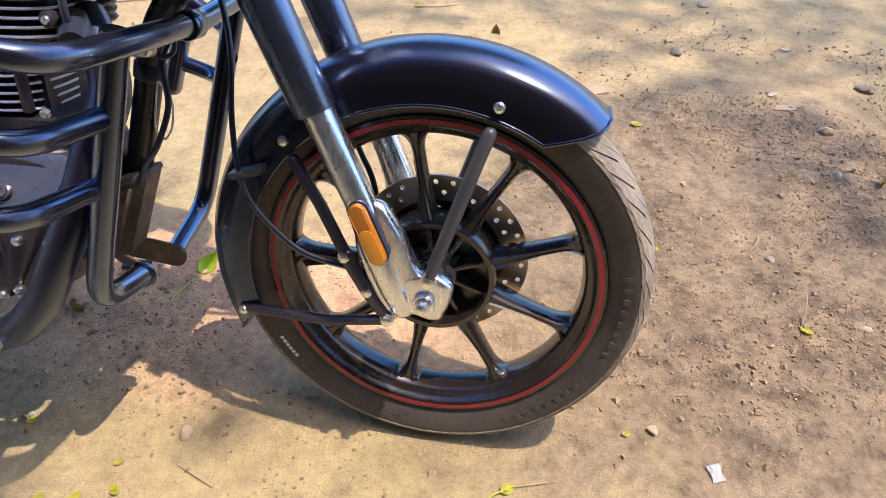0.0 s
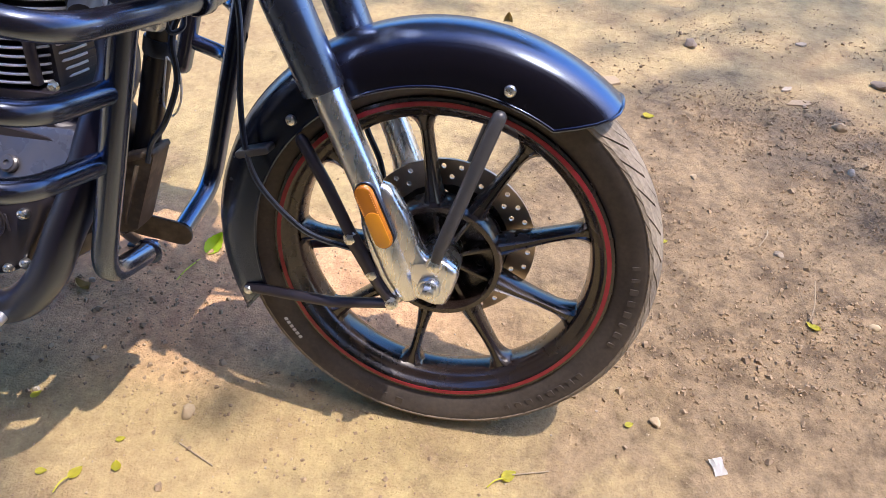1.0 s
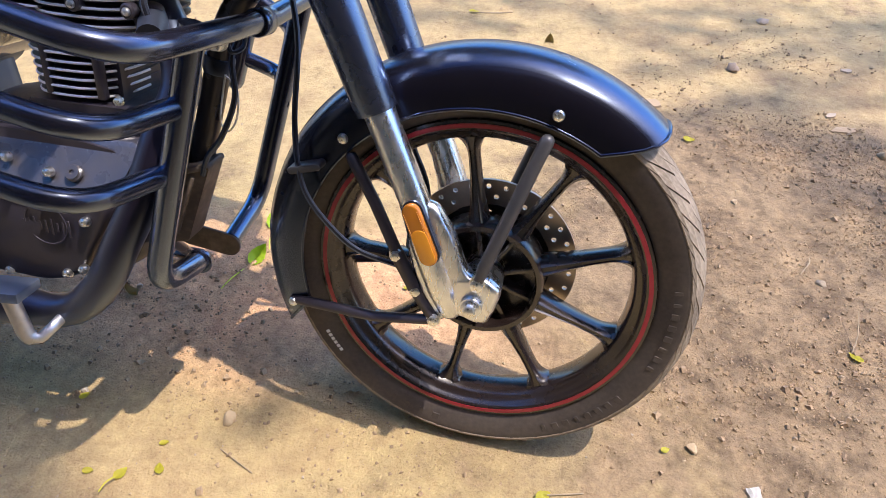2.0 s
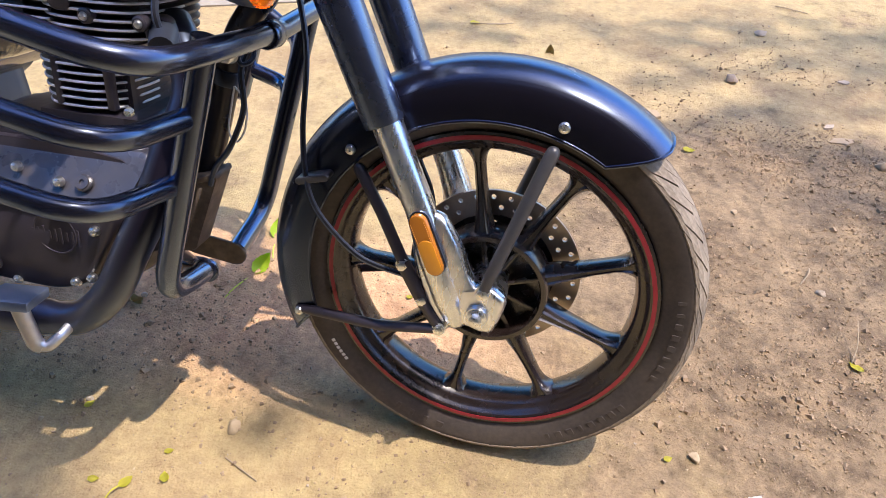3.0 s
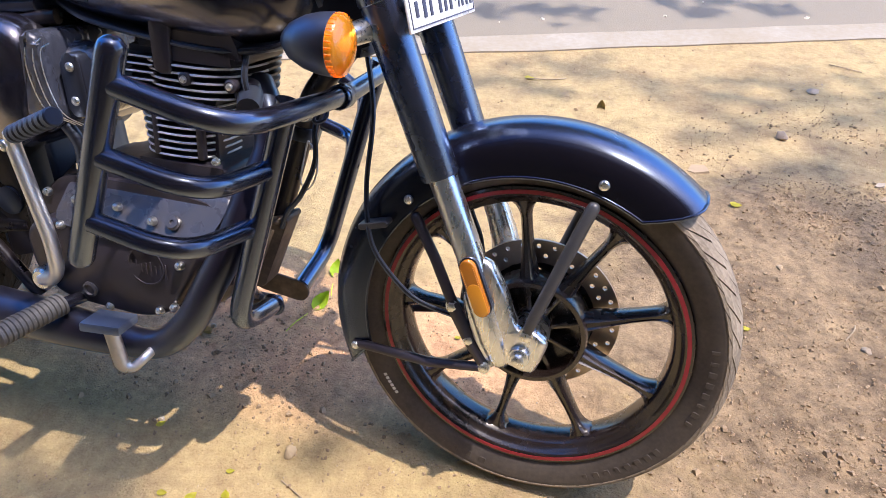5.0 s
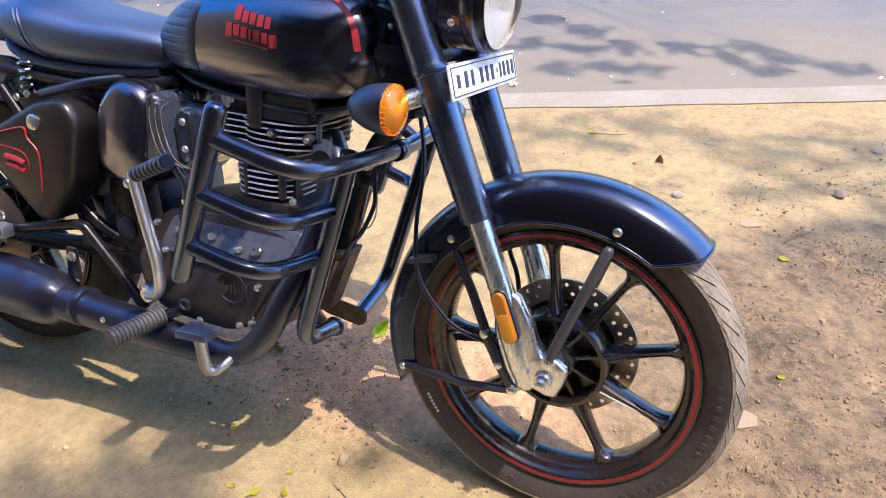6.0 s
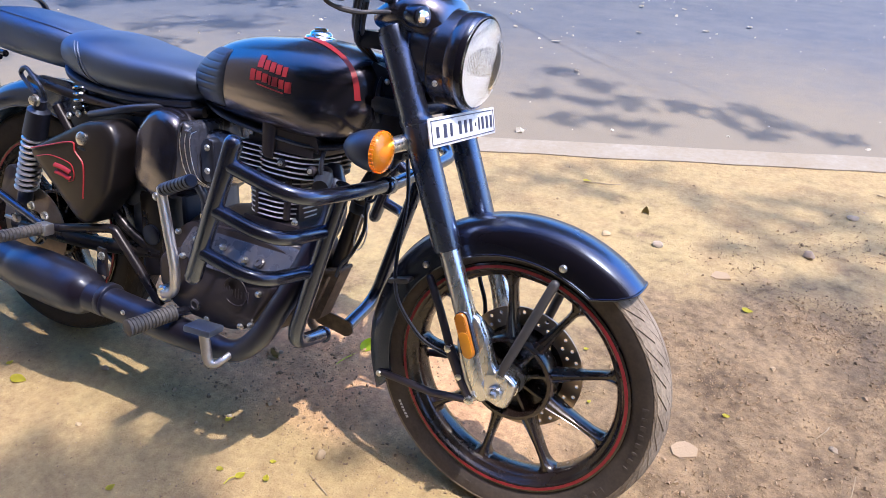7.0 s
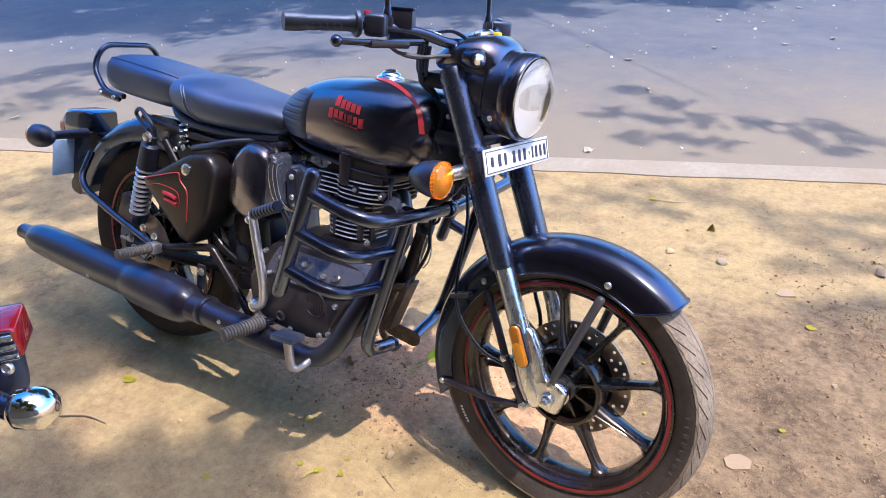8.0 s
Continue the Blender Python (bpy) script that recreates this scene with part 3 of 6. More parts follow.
def brake_disc(at, m, y=0.033, r_out=0.140, r_in=0.098, parent=None):
    """A drilled disc, with real holes, and its carrier."""
    def loop(bm, c, r, n):
        vs = [bm.verts.new((c[0] + r * math.cos(2 * math.pi * k / n), 0, c[1] + r * math.sin(2 * math.pi * k / n))) for k in range(n)]
        return [bm.edges.new((vs[k], vs[(k + 1) % n])) for k in range(n)]

    def pierced(rings, holes, thick):
        bm = bmesh.new()
        edges = []
        for r, n in rings:
            edges += loop(bm, (0, 0), r, n)
        for c, r, n in holes:
            edges += loop(bm, c, r, n)
        bmesh.ops.triangle_fill(bm, edges=edges, use_beauty=True)
        ext = bmesh.ops.extrude_face_region(bm, geom=bm.faces[:])
        bmesh.ops.translate(bm, vec=(0, thick, 0), verts=[v for v in ext["geom"] if isinstance(v, bmesh.types.BMVert)])
        bmesh.ops.translate(bm, vec=at + Vector((0, y, 0)), verts=bm.verts)
        return bm

    holes = []
    for i in range(30):
        for rr, off in ((0.129, 0.0), (0.112, 0.5)):
            if i % 5 == 4 and rr < 0.12:
                continue
            t = 2 * math.pi * (i + off) / 30
            holes.append(((rr * math.cos(t), rr * math.sin(t)), 0.0042, 8))
    part("brake_disc", pierced([(r_out, 72), (r_in, 60)], holes, 0.005), DISC, parent, "drilled steel brake disc", m, False)
    wins = [((0.076 * math.cos(t), 0.076 * math.sin(t)), 0.0165, 14) for t in (2 * math.pi * i / 8 + 0.2 for i in range(8))]
    part("disc_carrier", pierced([(r_in + 0.001, 60), (0.04, 30)], wins, 0.004), WHEEL, parent, "black disc carrier with round windows", m, False)


brake_disc(front_axle, STEER, parent=front_rim)


def fender(at, lip, crown, half, a0, a1, slant, m, name, label, material=BLACK):
    """A mudguard of deep, round section, from angle a0 to a1 over the wheel."""
    sec = [(-1.0, 0.0), (-1.02, 0.30), (-0.98, 0.56), (-0.86, 0.76), (-0.66, 0.90), (-0.36, 0.98), (0.0, 1.0), (0.36, 0.98), (0.66, 0.90), (0.86, 0.76), (0.98, 0.56), (1.02, 0.30), (1.0, 0.0)]
    bm = bmesh.new()
    n = 64
    grid = []
    for i in range(n + 1):
        row = []
        for a, b in sec:
            s0, s1 = slant
            t = radians((a0 + s0 * (1 - b) ** 1.5) + ((a1 - s1 * (1 - b)) - (a0 + s0 * (1 - b) ** 1.5)) * i / n)
            r = lip + (crown - lip) * b
            row.append(bm.verts.new(at + Vector((r * math.cos(t), half * a, r * math.sin(t)))))
        grid.append(row)
    for p, q in zip(grid, grid[1:]):
        for j in range(len(sec) - 1):
            bm.faces.new((p[j], p[j + 1], q[j + 1], q[j]))
    bmesh.ops.recalc_face_normals(bm, faces=bm.faces)
    edge = [[v.co.copy() for v in grid[0]], [v.co.copy() for v in grid[-1]], [r[0].co.copy() for r in grid], [r[-1].co.copy() for r in grid]]
    bmesh.ops.solidify(bm, geom=bm.faces[:], thickness=0.0016)
    ob = part(name, bm, material, bike, label, m)
    beads = bmesh.new()
    for e in edge:
        tube(e, 0.0026, 8, beads)
    part("rolled_edge", beads, material, ob, "", m)
    return ob


front_fender = fender(front_axle + Vector((-0.001, 0, 0)), 0.279, 0.352, 0.064, 50.5, 205, (9.2, 8.5), STEER, "front_mudguard", "satin black front mudguard with rolled edge")

# fork legs, axle lugs and stays
for sgn in (-1, 1):
    y = sgn * 0.088
    leg = part("fork_slider", tube([(fx(0.302) - 0.006, y, 0.302), (fx(0.335) - 0.003, y, 0.335), (fx(0.40) - 0.001, y, 0.40), (fx(0.47) + 0.004, y, 0.47), (fx(0.60) + 0.003, y, 0.60)], [0.0200, 0.0255, 0.0258, 0.0222, 0.0220], 28, dome=True), ALLOY, bike, "polished silver alloy fork slider", STEER)
    part("fork_cover", turned([(0.0225, 0), (0.0280, 0.001), (0.0290, 0.005), (0.0300, 0.255), (0.0312, 0.256), (0.0318, 0.260), (0.0318, 0.268), (0.0306, 0.272), (0.0300, 0.278), (0.0300, 0.43), (0.027, 0.445), (0.0, 0.447)], (fx(0.586), y, 0.586), axis_up, 32), FORKPAINT, bike, "satin black fork cover tube", STEER)
    # the lug runs from the slider's foot forward to the axle
    out = rounded([(-0.101, 0.452), (-0.088, 0.474), (-0.056, 0.468), (-0.030, 0.426), (-0.011, 0.378), (0.000, 0.364), (0.022, 0.368), (0.047, 0.350), (0.041, 0.318), (0.030, 0.287), (0.012, 0.286), (-0.006, 0.293), (-0.026, 0.292), (-0.040, 0.276), (-0.056, 0.278), (-0.066, 0.300), (-0.076, 0.334), (-0.088, 0.362), (-0.098, 0.400)], 0.010, 4)
    if sgn > 0:
        out = [(x, min(z, 0.420)) for x, z in out]
    lug = joined(pillow(out, y, y - 0.0165, 0.013, None, 0.002), pillow(out, y, y + 0.0165, 0.013, None, 0.002))
    turned([(0.0170, 0), (0.0170, 0.021), (0.016, 0.024), (0.010, 0.024), (0.010, 0.0)], (AXLE, y, RF), (0, sgn, 0), 28, lug)
    part("axle_lug", lug, ALLOY, bike, "cast silver axle lug at the fork's foot", STEER)
    part("axle_nut", bolt((AXLE, y + sgn * 0.024, RF), (0, sgn, 0), 0.0092, 0.013, True), STEEL, bike, "zinc axle nut", STEER)
    part("axle_collar", turned([(0.0135, 0), (0.0135, 0.003), (0.012, 0.004)], (AXLE, y + sgn * 0.022, RF), (0, sgn, 0), 24), ALLOY, bike, "", STEER)
    part("clamp_bolt", bolt((0.0115, y + sgn * 0.018, 0.3625), (0, sgn, 0), 0.0095, 0.010, True), STEEL, bike, "", STEER)


def stadium(p, q, r, n=8):
    p, q = Vector(p), Vector(q)
    a = math.atan2(q.y - p.y, q.x - p.x)
    pts = [(q.x + r * math.cos(a - math.pi / 2 + math.pi * k / n), q.y + r * math.sin(a - math.pi / 2 + math.pi * k / n)) for k in range(n + 1)]
    return pts + [(p.x + r * math.cos(a + math.pi / 2 + math.pi * k / n), p.y + r * math.sin(a + math.pi / 2 + math.pi * k / n)) for k in range(n + 1)]


reflector = part("side_reflector", slab(stadium((-0.087, 0.462), (-0.059, 0.397), 0.0130), -0.122, -0.111, 0.003), REFLEX, bike, "amber side reflector on the fork", STEER)
beads = bmesh.new()
for i in range(22):
    c = Vector((-0.087, 0.462)).lerp(Vector((-0.059, 0.397)), i / 21)
    for w in (-0.0100, 0.0100):
        egg((c.x + w * 0.918, -0.1222, c.y + w * 0.396), (0.0009, 0.0008, 0.0009), seg=6, bm=beads)
part("reflector_prisms", beads, AMBERPALE, reflector, "rows of small bright prisms along both edges", STEER)
part("reflector_lower", slab(stadium((-0.0725, 0.428), (-0.0595, 0.398), 0.0116), -0.1232, -0.1215, 0.0008), REFLEXLIGHT, reflector, "brighter orange lower half", STEER)
part("reflector_base", slab(stadium((-0.087, 0.462), (-0.059, 0.397), 0.0148), -0.1115, -0.100, 0.001), PLASTIC, reflector, "black reflector base", STEER)

stay = tube([(-0.296, -0.067, 0.240), (-0.266, -0.073, 0.245), (-0.211, -0.084, 0.2525), (-0.143, -0.092, 0.258), (-0.050, -0.104, 0.283)], [0.006, 0.0085, 0.0085, 0.0085, 0.008], 12, flat=0.75)
part("mudguard_stay", stay, ENGINE, bike, "black rear mudguard stay", STEER)
part("mudguard_stay", mirrored(tube([(-0.300, -0.066, 0.238), (-0.160, -0.083, 0.262), (-0.050, -0.100, 0.284)], 0.0085, 12)), ENGINE, bike, "", STEER)
part("mudguard_stay", tube([(-0.190, -0.068, 0.505), (-0.150, -0.082, 0.448), (-0.112, -0.096, 0.384)], 0.0090, 12, dome=True), ENGINE, bike, "", STEER)
part("mudguard_stay", tube([(-0.112, -0.098, 0.384), (-0.080, -0.098, 0.328), (-0.050, -0.098, 0.286)], 0.011, 12), ENGINE, bike, "", STEER)
part("mudguard_stay", tube([(0.076, -0.070, 0.573), (0.070, -0.074, 0.555), (0.0185, -0.109, 0.390), (0.012, -0.108, 0.365)], [0.0098, 0.0098, 0.0095, 0.007], 14, dome=True), GREYRUB, bike, "grey rubber-sleeved front mudguard stay", STEER)
part("mudguard_stay", mirrored(tube([(0.074, -0.074, 0.580), (0.012, -0.118, 0.378)], 0.0105, 12, dome=True)), GREYRUB, bike, "", STEER)
for p, r in (((0.0855, -0.0655, 0.608), 0.0080), ((-0.2045, -0.0655, 0.531), 0.0078), ((-0.290, -0.0705, 0.238), 0.0078)):
    part("mudguard_bolt", bolt(p, (0, -1, 0), r, 0.006), STEEL, front_fender, "zinc dome bolt", STEER)
for p in ((-0.048, -0.106, 0.285), (-0.111, -0.100, 0.381), (-0.079, -0.100, 0.327)):
    part("stay_bolt", bolt(p, (0, -1, 0), 0.0084, 0.008, True), STEEL, bike, "zinc hexagon bolt", STEER)
part("mudguard_clip", slab(stadium((-0.276, 0.478), (-0.236, 0.490), 0.0055), -0.088, -0.064, 0.002), GREYRUB, front_fender, "cable clip on the mudguard", STEER)
part("sensor_cable", tube(curve_points([(-0.36, -0.04, 0.93), (-0.305, -0.045, 0.80), (-0.275, -0.05, 0.67), (-0.278, -0.062, 0.55), (-0.266, -0.083, 0.486), (-0.248, -0.090, 0.440), (-0.205, -0.094, 0.395), (-0.165, -0.097, 0.372), (-0.100, -0.100, 0.362)], 6), 0.0042, 8), RUBBER, bike, "thin black cable down to the front wheel", STEER)
part("brake_hose", tube(curve_points([(-0.30, 0.02, 0.80), (-0.235, 0.06, 0.62), (-0.165, 0.085, 0.52), (-0.140, 0.088, 0.46), (-0.118, 0.078, 0.42), (-0.104, 0.066, 0.368)], 6), 0.0050, 8), RUBBER, bike, "", STEER)
cal = part("brake_caliper", slab(rounded([(-0.135, 0.300), (-0.070, 0.285), (-0.050, 0.335), (-0.075, 0.380), (-0.125, 0.380)], 0.018), 0.027, 0.086, 0.008), ENGINE, bike, "black front brake caliper over the disc", STEER)
part("caliper_pin", turned([(0.008, 0), (0.008, 0.03)], (-0.09, 0.018, 0.355), (0, 1, 0), 12), STEEL, cal, "", STEER)
part("pad_spring", tube([(0.055, 0.02, 0.352 + 0.004 * (k % 2) + 0.002 * k) for k in range(12)], 0.0022, 6), STEEL, bike, "", STEER)

# head: yokes, nacelle, lamp, number plate, indicators
for z in (0.845, 0.965):
    part("fork_yoke", slab(rounded([(fx(z) - 0.09, z - 0.016), (fx(z) + 0.005, z - 0.016), (fx(z) + 0.005, z + 0.016), (fx(z) - 0.09, z + 0.016)], 0.008), -0.10, 0.10, 0.008), BLACK, bike, "", STEER)
part("steering_head", tube([(fx(0.745) - 0.055, 0, 0.745), (fx(0.95) - 0.055, 0, 0.95)], 0.030, 24), FRAME, bike)
part("head_cover", slab(rounded([(-0.40, 0.735), (-0.275, 0.735), (-0.315, 0.90), (-0.40, 0.925)], 0.02), -0.062, 0.062, 0.015), PLASTIC, bike, "black steering head cover")
for p in ((-0.345, -0.0625, 0.885), (-0.335, -0.0625, 0.78)):
    part("cover_screw", bolt(p, (0, -1, 0), 0.006, 0.004), STEEL, bike)
LAMP = Vector((-0.176, 0, 0.946))
lamp_axis = Vector((1, 0, -0.05)).normalized()
shell = turned([(0.0936, -0.004), (0.0951, -0.012), (0.0951, -0.026), (0.0926, -0.030), (0.0931, -0.034), (0.0936, -0.06), (0.0936, -0.10), (0.0897, -0.135), (0.0772, -0.165), (0.055, -0.185), (0.0, -0.19)], LAMP, lamp_axis, 48)
nacelle = part("headlamp_shell", shell, POLISHED, bike, "glossy black headlamp nacelle", STEER)
hood = [(Vector((-0.222, 0, 0.986)), 0.066, 0.046), (Vector((-0.236, 0, 1.000)), 0.076, 0.054), (Vector((-0.260, 0, 1.016)), 0.092, 0.052), (Vector((-0.30, 0, 1.022)), 0.104, 0.044), (Vector((-0.340, 0, 1.016)), 0.102, 0.036), (Vector((-0.368, 0, 1.008)), 0.090, 0.026)]
part("nacelle_top", loft([[c + Vector((0, a * b2, q * h2)) for a, q in squircle(28, 2.6)] for c, b2, h2 in hood]), POLISHED, bike, "black casquette round the forks and instrument", STEER)
part("speedometer_bezel", turned([(0.045, 0), (0.047, 0.006), (0.043, 0.012), (0.040, 0.008), (0, 0.008)], (-0.33, 0, 1.050), (-0.45, 0, 1), 32), CHROME, bike, "", STEER)
for sgn in (-1, 1):
    pilot = part("pilot_lamp", turned([(0.021, -0.03), (0.021, 0), (0.018, 0.004), (0.014, 0.005)], (-0.256, sgn * 0.100, 1.020), (1, sgn * 0.45, 0), 24), BLACK, bike, "small black-rimmed pilot lamp", STEER)
    part("pilot_lens", turned([(0.0145, 0.003), (0.011, 0.008), (0, 0.010)], (-0.256, sgn * 0.100, 1.020), (1, sgn * 0.45, 0), 20), CHROME, pilot, "", STEER)
part("seam_ring", turned([(0.0942, -0.064), (0.0951, -0.066), (0.0951, -0.068), (0.0942, -0.070)], LAMP, lamp_axis, 48), BLACK, bike, "", STEER)
lens = turned([(0.0878, 0.000), (0.0849, 0.010), (0.070, 0.019), (0.045, 0.025), (0.020, 0.0275), (0.0, 0.028), (0.0, 0.025), (0.045, 0.022), (0.0849, 0.006)], LAMP, lamp_axis, 48)
lens_ob = part("headlamp_lens", lens, GLASS, bike, "round clear fluted headlamp glass", STEER)
flutes = bmesh.new()
for k in range(-13, 14):
    yy = k * 0.0058
    hi = 0.42 * math.sqrt(max(0.0, 0.077**2 - yy * yy))
    lo = -0.75 * hi
    if hi > 0.01:
        tube([LAMP + Vector((0.017 - 0.35 * (yy * yy + zz * zz) ** 0.5 * 0.25, yy, zz)) for zz in (lo, 0.0, hi)], 0.0013, 6, flutes)
for pane in (lens_ob, part("lens_flutes", flutes, GLASS, lens_ob, "", STEER)):
    pane.visible_shadow = False
part("lamp_reflector", turned([(0.0878, 0.0), (0.0772, -0.022), (0.060, -0.045), (0.030, -0.062), (0.012, -0.066), (0.0, -0.066)], LAMP, lamp_axis, 40), MIRROR, lens_ob, "silvered headlamp bowl", STEER)
part("headlamp_bulb", tube([LAMP + lamp_axis * -0.06, LAMP + lamp_axis * -0.03], 0.010, 12, dome=True), CHROME, lens_ob, "", STEER)
part("lamp_rim", turned([(0.0868, 0.004), (0.0897, 0.006), (0.0931, 0.002), (0.0941, -0.005), (0.0907, -0.006), (0.0830, -0.001)], LAMP, lamp_axis, 48, closed=True), BLACK, bike, "black headlamp rim", STEER)
part("shell_screw", bolt((-0.215, -0.098, 0.905), (0, -1, -0.1), 0.006, 0.003), STEEL, bike, "", STEER)

PLATE = Matrix.Translation((-0.190, 0, 0.819)) @ Matrix.Rotation(radians(-14), 4, "Y")
plate = part("number_plate", box((0, 0, 0), (0.004, 0.290, 0.056), 0.0015, None), WHITE, bike, "white number plate with dark edge lines and unreadable bars", STEER @ PLATE)
lines = bmesh.new()
for zz in (-0.0225, 0.0225):
    box((0.0026, 0, zz), (0.0012, 0.276, 0.0016), 0, None, lines)
for yy in (-0.1375, 0.1375):
    box((0.0026, yy, 0), (0.0012, 0.0016, 0.0455), 0, None, lines)
part("plate_border", lines, INK, plate, "dark border line", STEER @ PLATE)
for yy, ww, hh in ((-0.115, 0.018, 0.026), (-0.085, 0.020, 0.033), (-0.060, 0.016, 0.033), (-0.022, 0.018, 0.033), (0.002, 0.018, 0.033), (0.026, 0.018, 0.033), (0.048, 0.006, 0.010), (0.064, 0.010, 0.033), (0.082, 0.016, 0.033), (0.103, 0.016, 0.033), (0.124, 0.016, 0.033)):
    part("plate_bar", box((0.0027, yy, 0), (0.0014, ww * 0.55, hh * 0.78), 0), INK, plate, "", STEER @ PLATE)
part("plate_bracket", box((-0.012, 0, 0.01), (0.014, 0.20, 0.02), 0.003), PLASTIC, plate, "", STEER @ PLATE)


def indicator(at, axis, root, m, front=True):
    """A bullet-shaped indicator on a stalk."""
    axis = Vector(axis).normalized()
    body = turned([(0.040, 0.0), (0.0405, -0.006), (0.039, -0.022), (0.034, -0.042), (0.024, -0.062), (0.011, -0.074), (0.0, -0.077)], at, axis, 32)
    ob = part("indicator", body, PLASTIC, bike, "black bullet indicator with amber lens", m)
    part("indicator_lens", turned([(0.0395, 0.0), (0.0395, 0.006), (0.037, 0.011), (0.026, 0.017), (0.012, 0.020), (0.0, 0.0205)], at, axis, 32), AMBER, ob, "round amber lens", m)
    ribs = bmesh.new()
    for k in range(30):
        t = 2 * math.pi * k / 30
        u = axis.orthogonal().normalized()
        d = u * math.cos(t) + axis.cross(u) * math.sin(t)
        tube([Vector(at) + d * 0.0393 + axis * 0.001, Vector(at) + d * 0.0385 + axis * 0.009], 0.0016, 6, ribs)
    part("lens_ribs", ribs, AMBER, ob, "", m)
    part("indicator_bulb", egg(Vector(at) + axis * 0.006, (0.010, 0.012, 0.012)), AMBERPALE, ob, "", m)
    part("indicator_stalk", tube([Vector(at) - axis * 0.015, root], [0.014, 0.017], 16), STEEL if front else TUBE, ob, "", m)
    return ob


for sgn in (-1, 1):
    indicator((-0.268, sgn * 0.185, 0.775), (1, sgn * -0.03, 0.02), (-0.262, sgn * 0.095, 0.785), STEER)

# handlebar and its fittings
BAR = STEER @ Matrix.Translation((-0.010, 0.0, 0.010))
bar_pts = [(-0.500, -0.395, 1.058), (-0.424, -0.265, 1.063), (-0.355, -0.150, 1.052), (-0.325, -0.105, 1.035), (-0.315, -0.06, 1.035), (-0.315, 0.06, 1.035), (-0.325, 0.105, 1.035), (-0.355, 0.150, 1.052), (-0.424, 0.265, 1.063), (-0.500, 0.395, 1.058)]
handlebar = part("handlebar", tube(bent(bar_pts, 0.03), 0.011, 16), TUBE, bike, "black tubular handlebar", BAR)
for sgn in (-1, 1):
    a, b = Vector((-0.500, sgn * 0.397, 1.058)), Vector((-0.430, sgn * 0.278, 1.0625))
    path = [a.lerp(b, k / 12) for k in range(13)]
    grip = part("grip", tube(path, [0.0175, 0.018, 0.018, 0.0175] + [0.0152 + 0.0007 * (k % 2) for k in range(7)] + [0.016, 0.0185], 24), RUBBER, handlebar, "black ribbed rubber grip", BAR)
    ridges = bmesh.new()
    for k in range(6):
        c = a.lerp(b, 0.28 + 0.10 * k)
        d = (b - a).normalized()
        u, v = d.orthogonal().normalized(), d.cross(d.orthogonal().normalized())
        tube([c + d * 0.012 * (q / 6) + 0.0158 * (u * math.cos(2.2 * q / 6 + 0.8) + v * math.sin(2.2 * q / 6 + 0.8)) for q in range(7)], 0.0012, 6, ridges)
    part("grip_ridges", ridges, RUBBER, grip, "", BAR)
    part("grip_flange", turned([(0.017, 0), (0.026, 0.002), (0.027, 0.008), (0.024, 0.012), (0.017, 0.013)], b, (b - a).normalized(), 28), RUBBER, handlebar, "", BAR)
    sw = box((-0.404, sgn * 0.238, 1.062), (0.044, 0.060, 0.044), 0.009, Matrix.Rotation(sgn * radians(-31), 4, "Z"), None, 3)
    part("switch_box", sw, PLASTIC, handlebar, "black switch housing", BAR)
    ym = 0.216 if sgn < 0 else 0.172
    part("mirror_stem", tube(bent([(-0.394, sgn * ym, 1.062), (-0.396, sgn * ym, 1.10), (-0.400, sgn * (ym + 0.002), 1.16), (-0.404, sgn * (ym + 0.005), 1.22)], 0.03), [0.0105] * 3 + [0.0075] * 11, 14), TUBE, handlebar, "black mirror stem", BAR)
    part("mirror_nut", turned([(0.013, 0), (0.013, 0.012), (0.010, 0.02)], (-0.394, sgn * ym, 1.062), (0, 0, 1), 6), PLASTIC, handlebar, "", BAR)
part("kill_switch", box((-0.418, -0.252, 1.083), (0.014, 0.012, 0.012), 0.003, Matrix.Rotation(radians(31), 4, "Z")), RED, handlebar, "red engine kill switch", BAR)
mc = part("brake_reservoir", box((-0.384, -0.178, 1.077), (0.044, 0.056, 0.036), 0.004, Matrix.Rotation(radians(30), 4, "Z")), PLASTIC, handlebar, "square black brake fluid reservoir", BAR)
part("reservoir_lid", box((-0.384, -0.178, 1.096), (0.047, 0.059, 0.006), 0.002, Matrix.Rotation(radians(30), 4, "Z")), BLACK, mc, "", BAR)
part("master_cylinder", tube([(-0.402, -0.205, 1.048), (-0.352, -0.125, 1.050)], 0.014, 16), PLASTIC, handlebar, "", BAR)
part("banjo_bolt", turned([(0.009, 0), (0.009, 0.02), (0.006, 0.024)], (-0.352, -0.125, 1.050), (0.5, 0.85, 0), 6), STEEL, handlebar, "", BAR)
part("brake_lever", tube(curve_points([(-0.352, -0.155, 1.034), (-0.366, -0.21, 1.032), (-0.374, -0.26, 1.030), (-0.392, -0.32, 1.030), (-0.402, -0.346, 1.031)], 5), [0.009] * 8 + [0.0075] * 13, 12, flat=0.7), TUBE, handlebar, "black brake lever with ball end", BAR)
part("lever_ball", egg((-0.405, -0.352, 1.031), (0.0115, 0.0115, 0.0115)), TUBE, handlebar, "", BAR)
part("lever_bracket", box((-0.376, -0.238, 1.028), (0.030, 0.100, 0.015), 0.004, Matrix.Rotation(radians(-11), 4, "Z")), FRAME, handlebar, "", BAR)
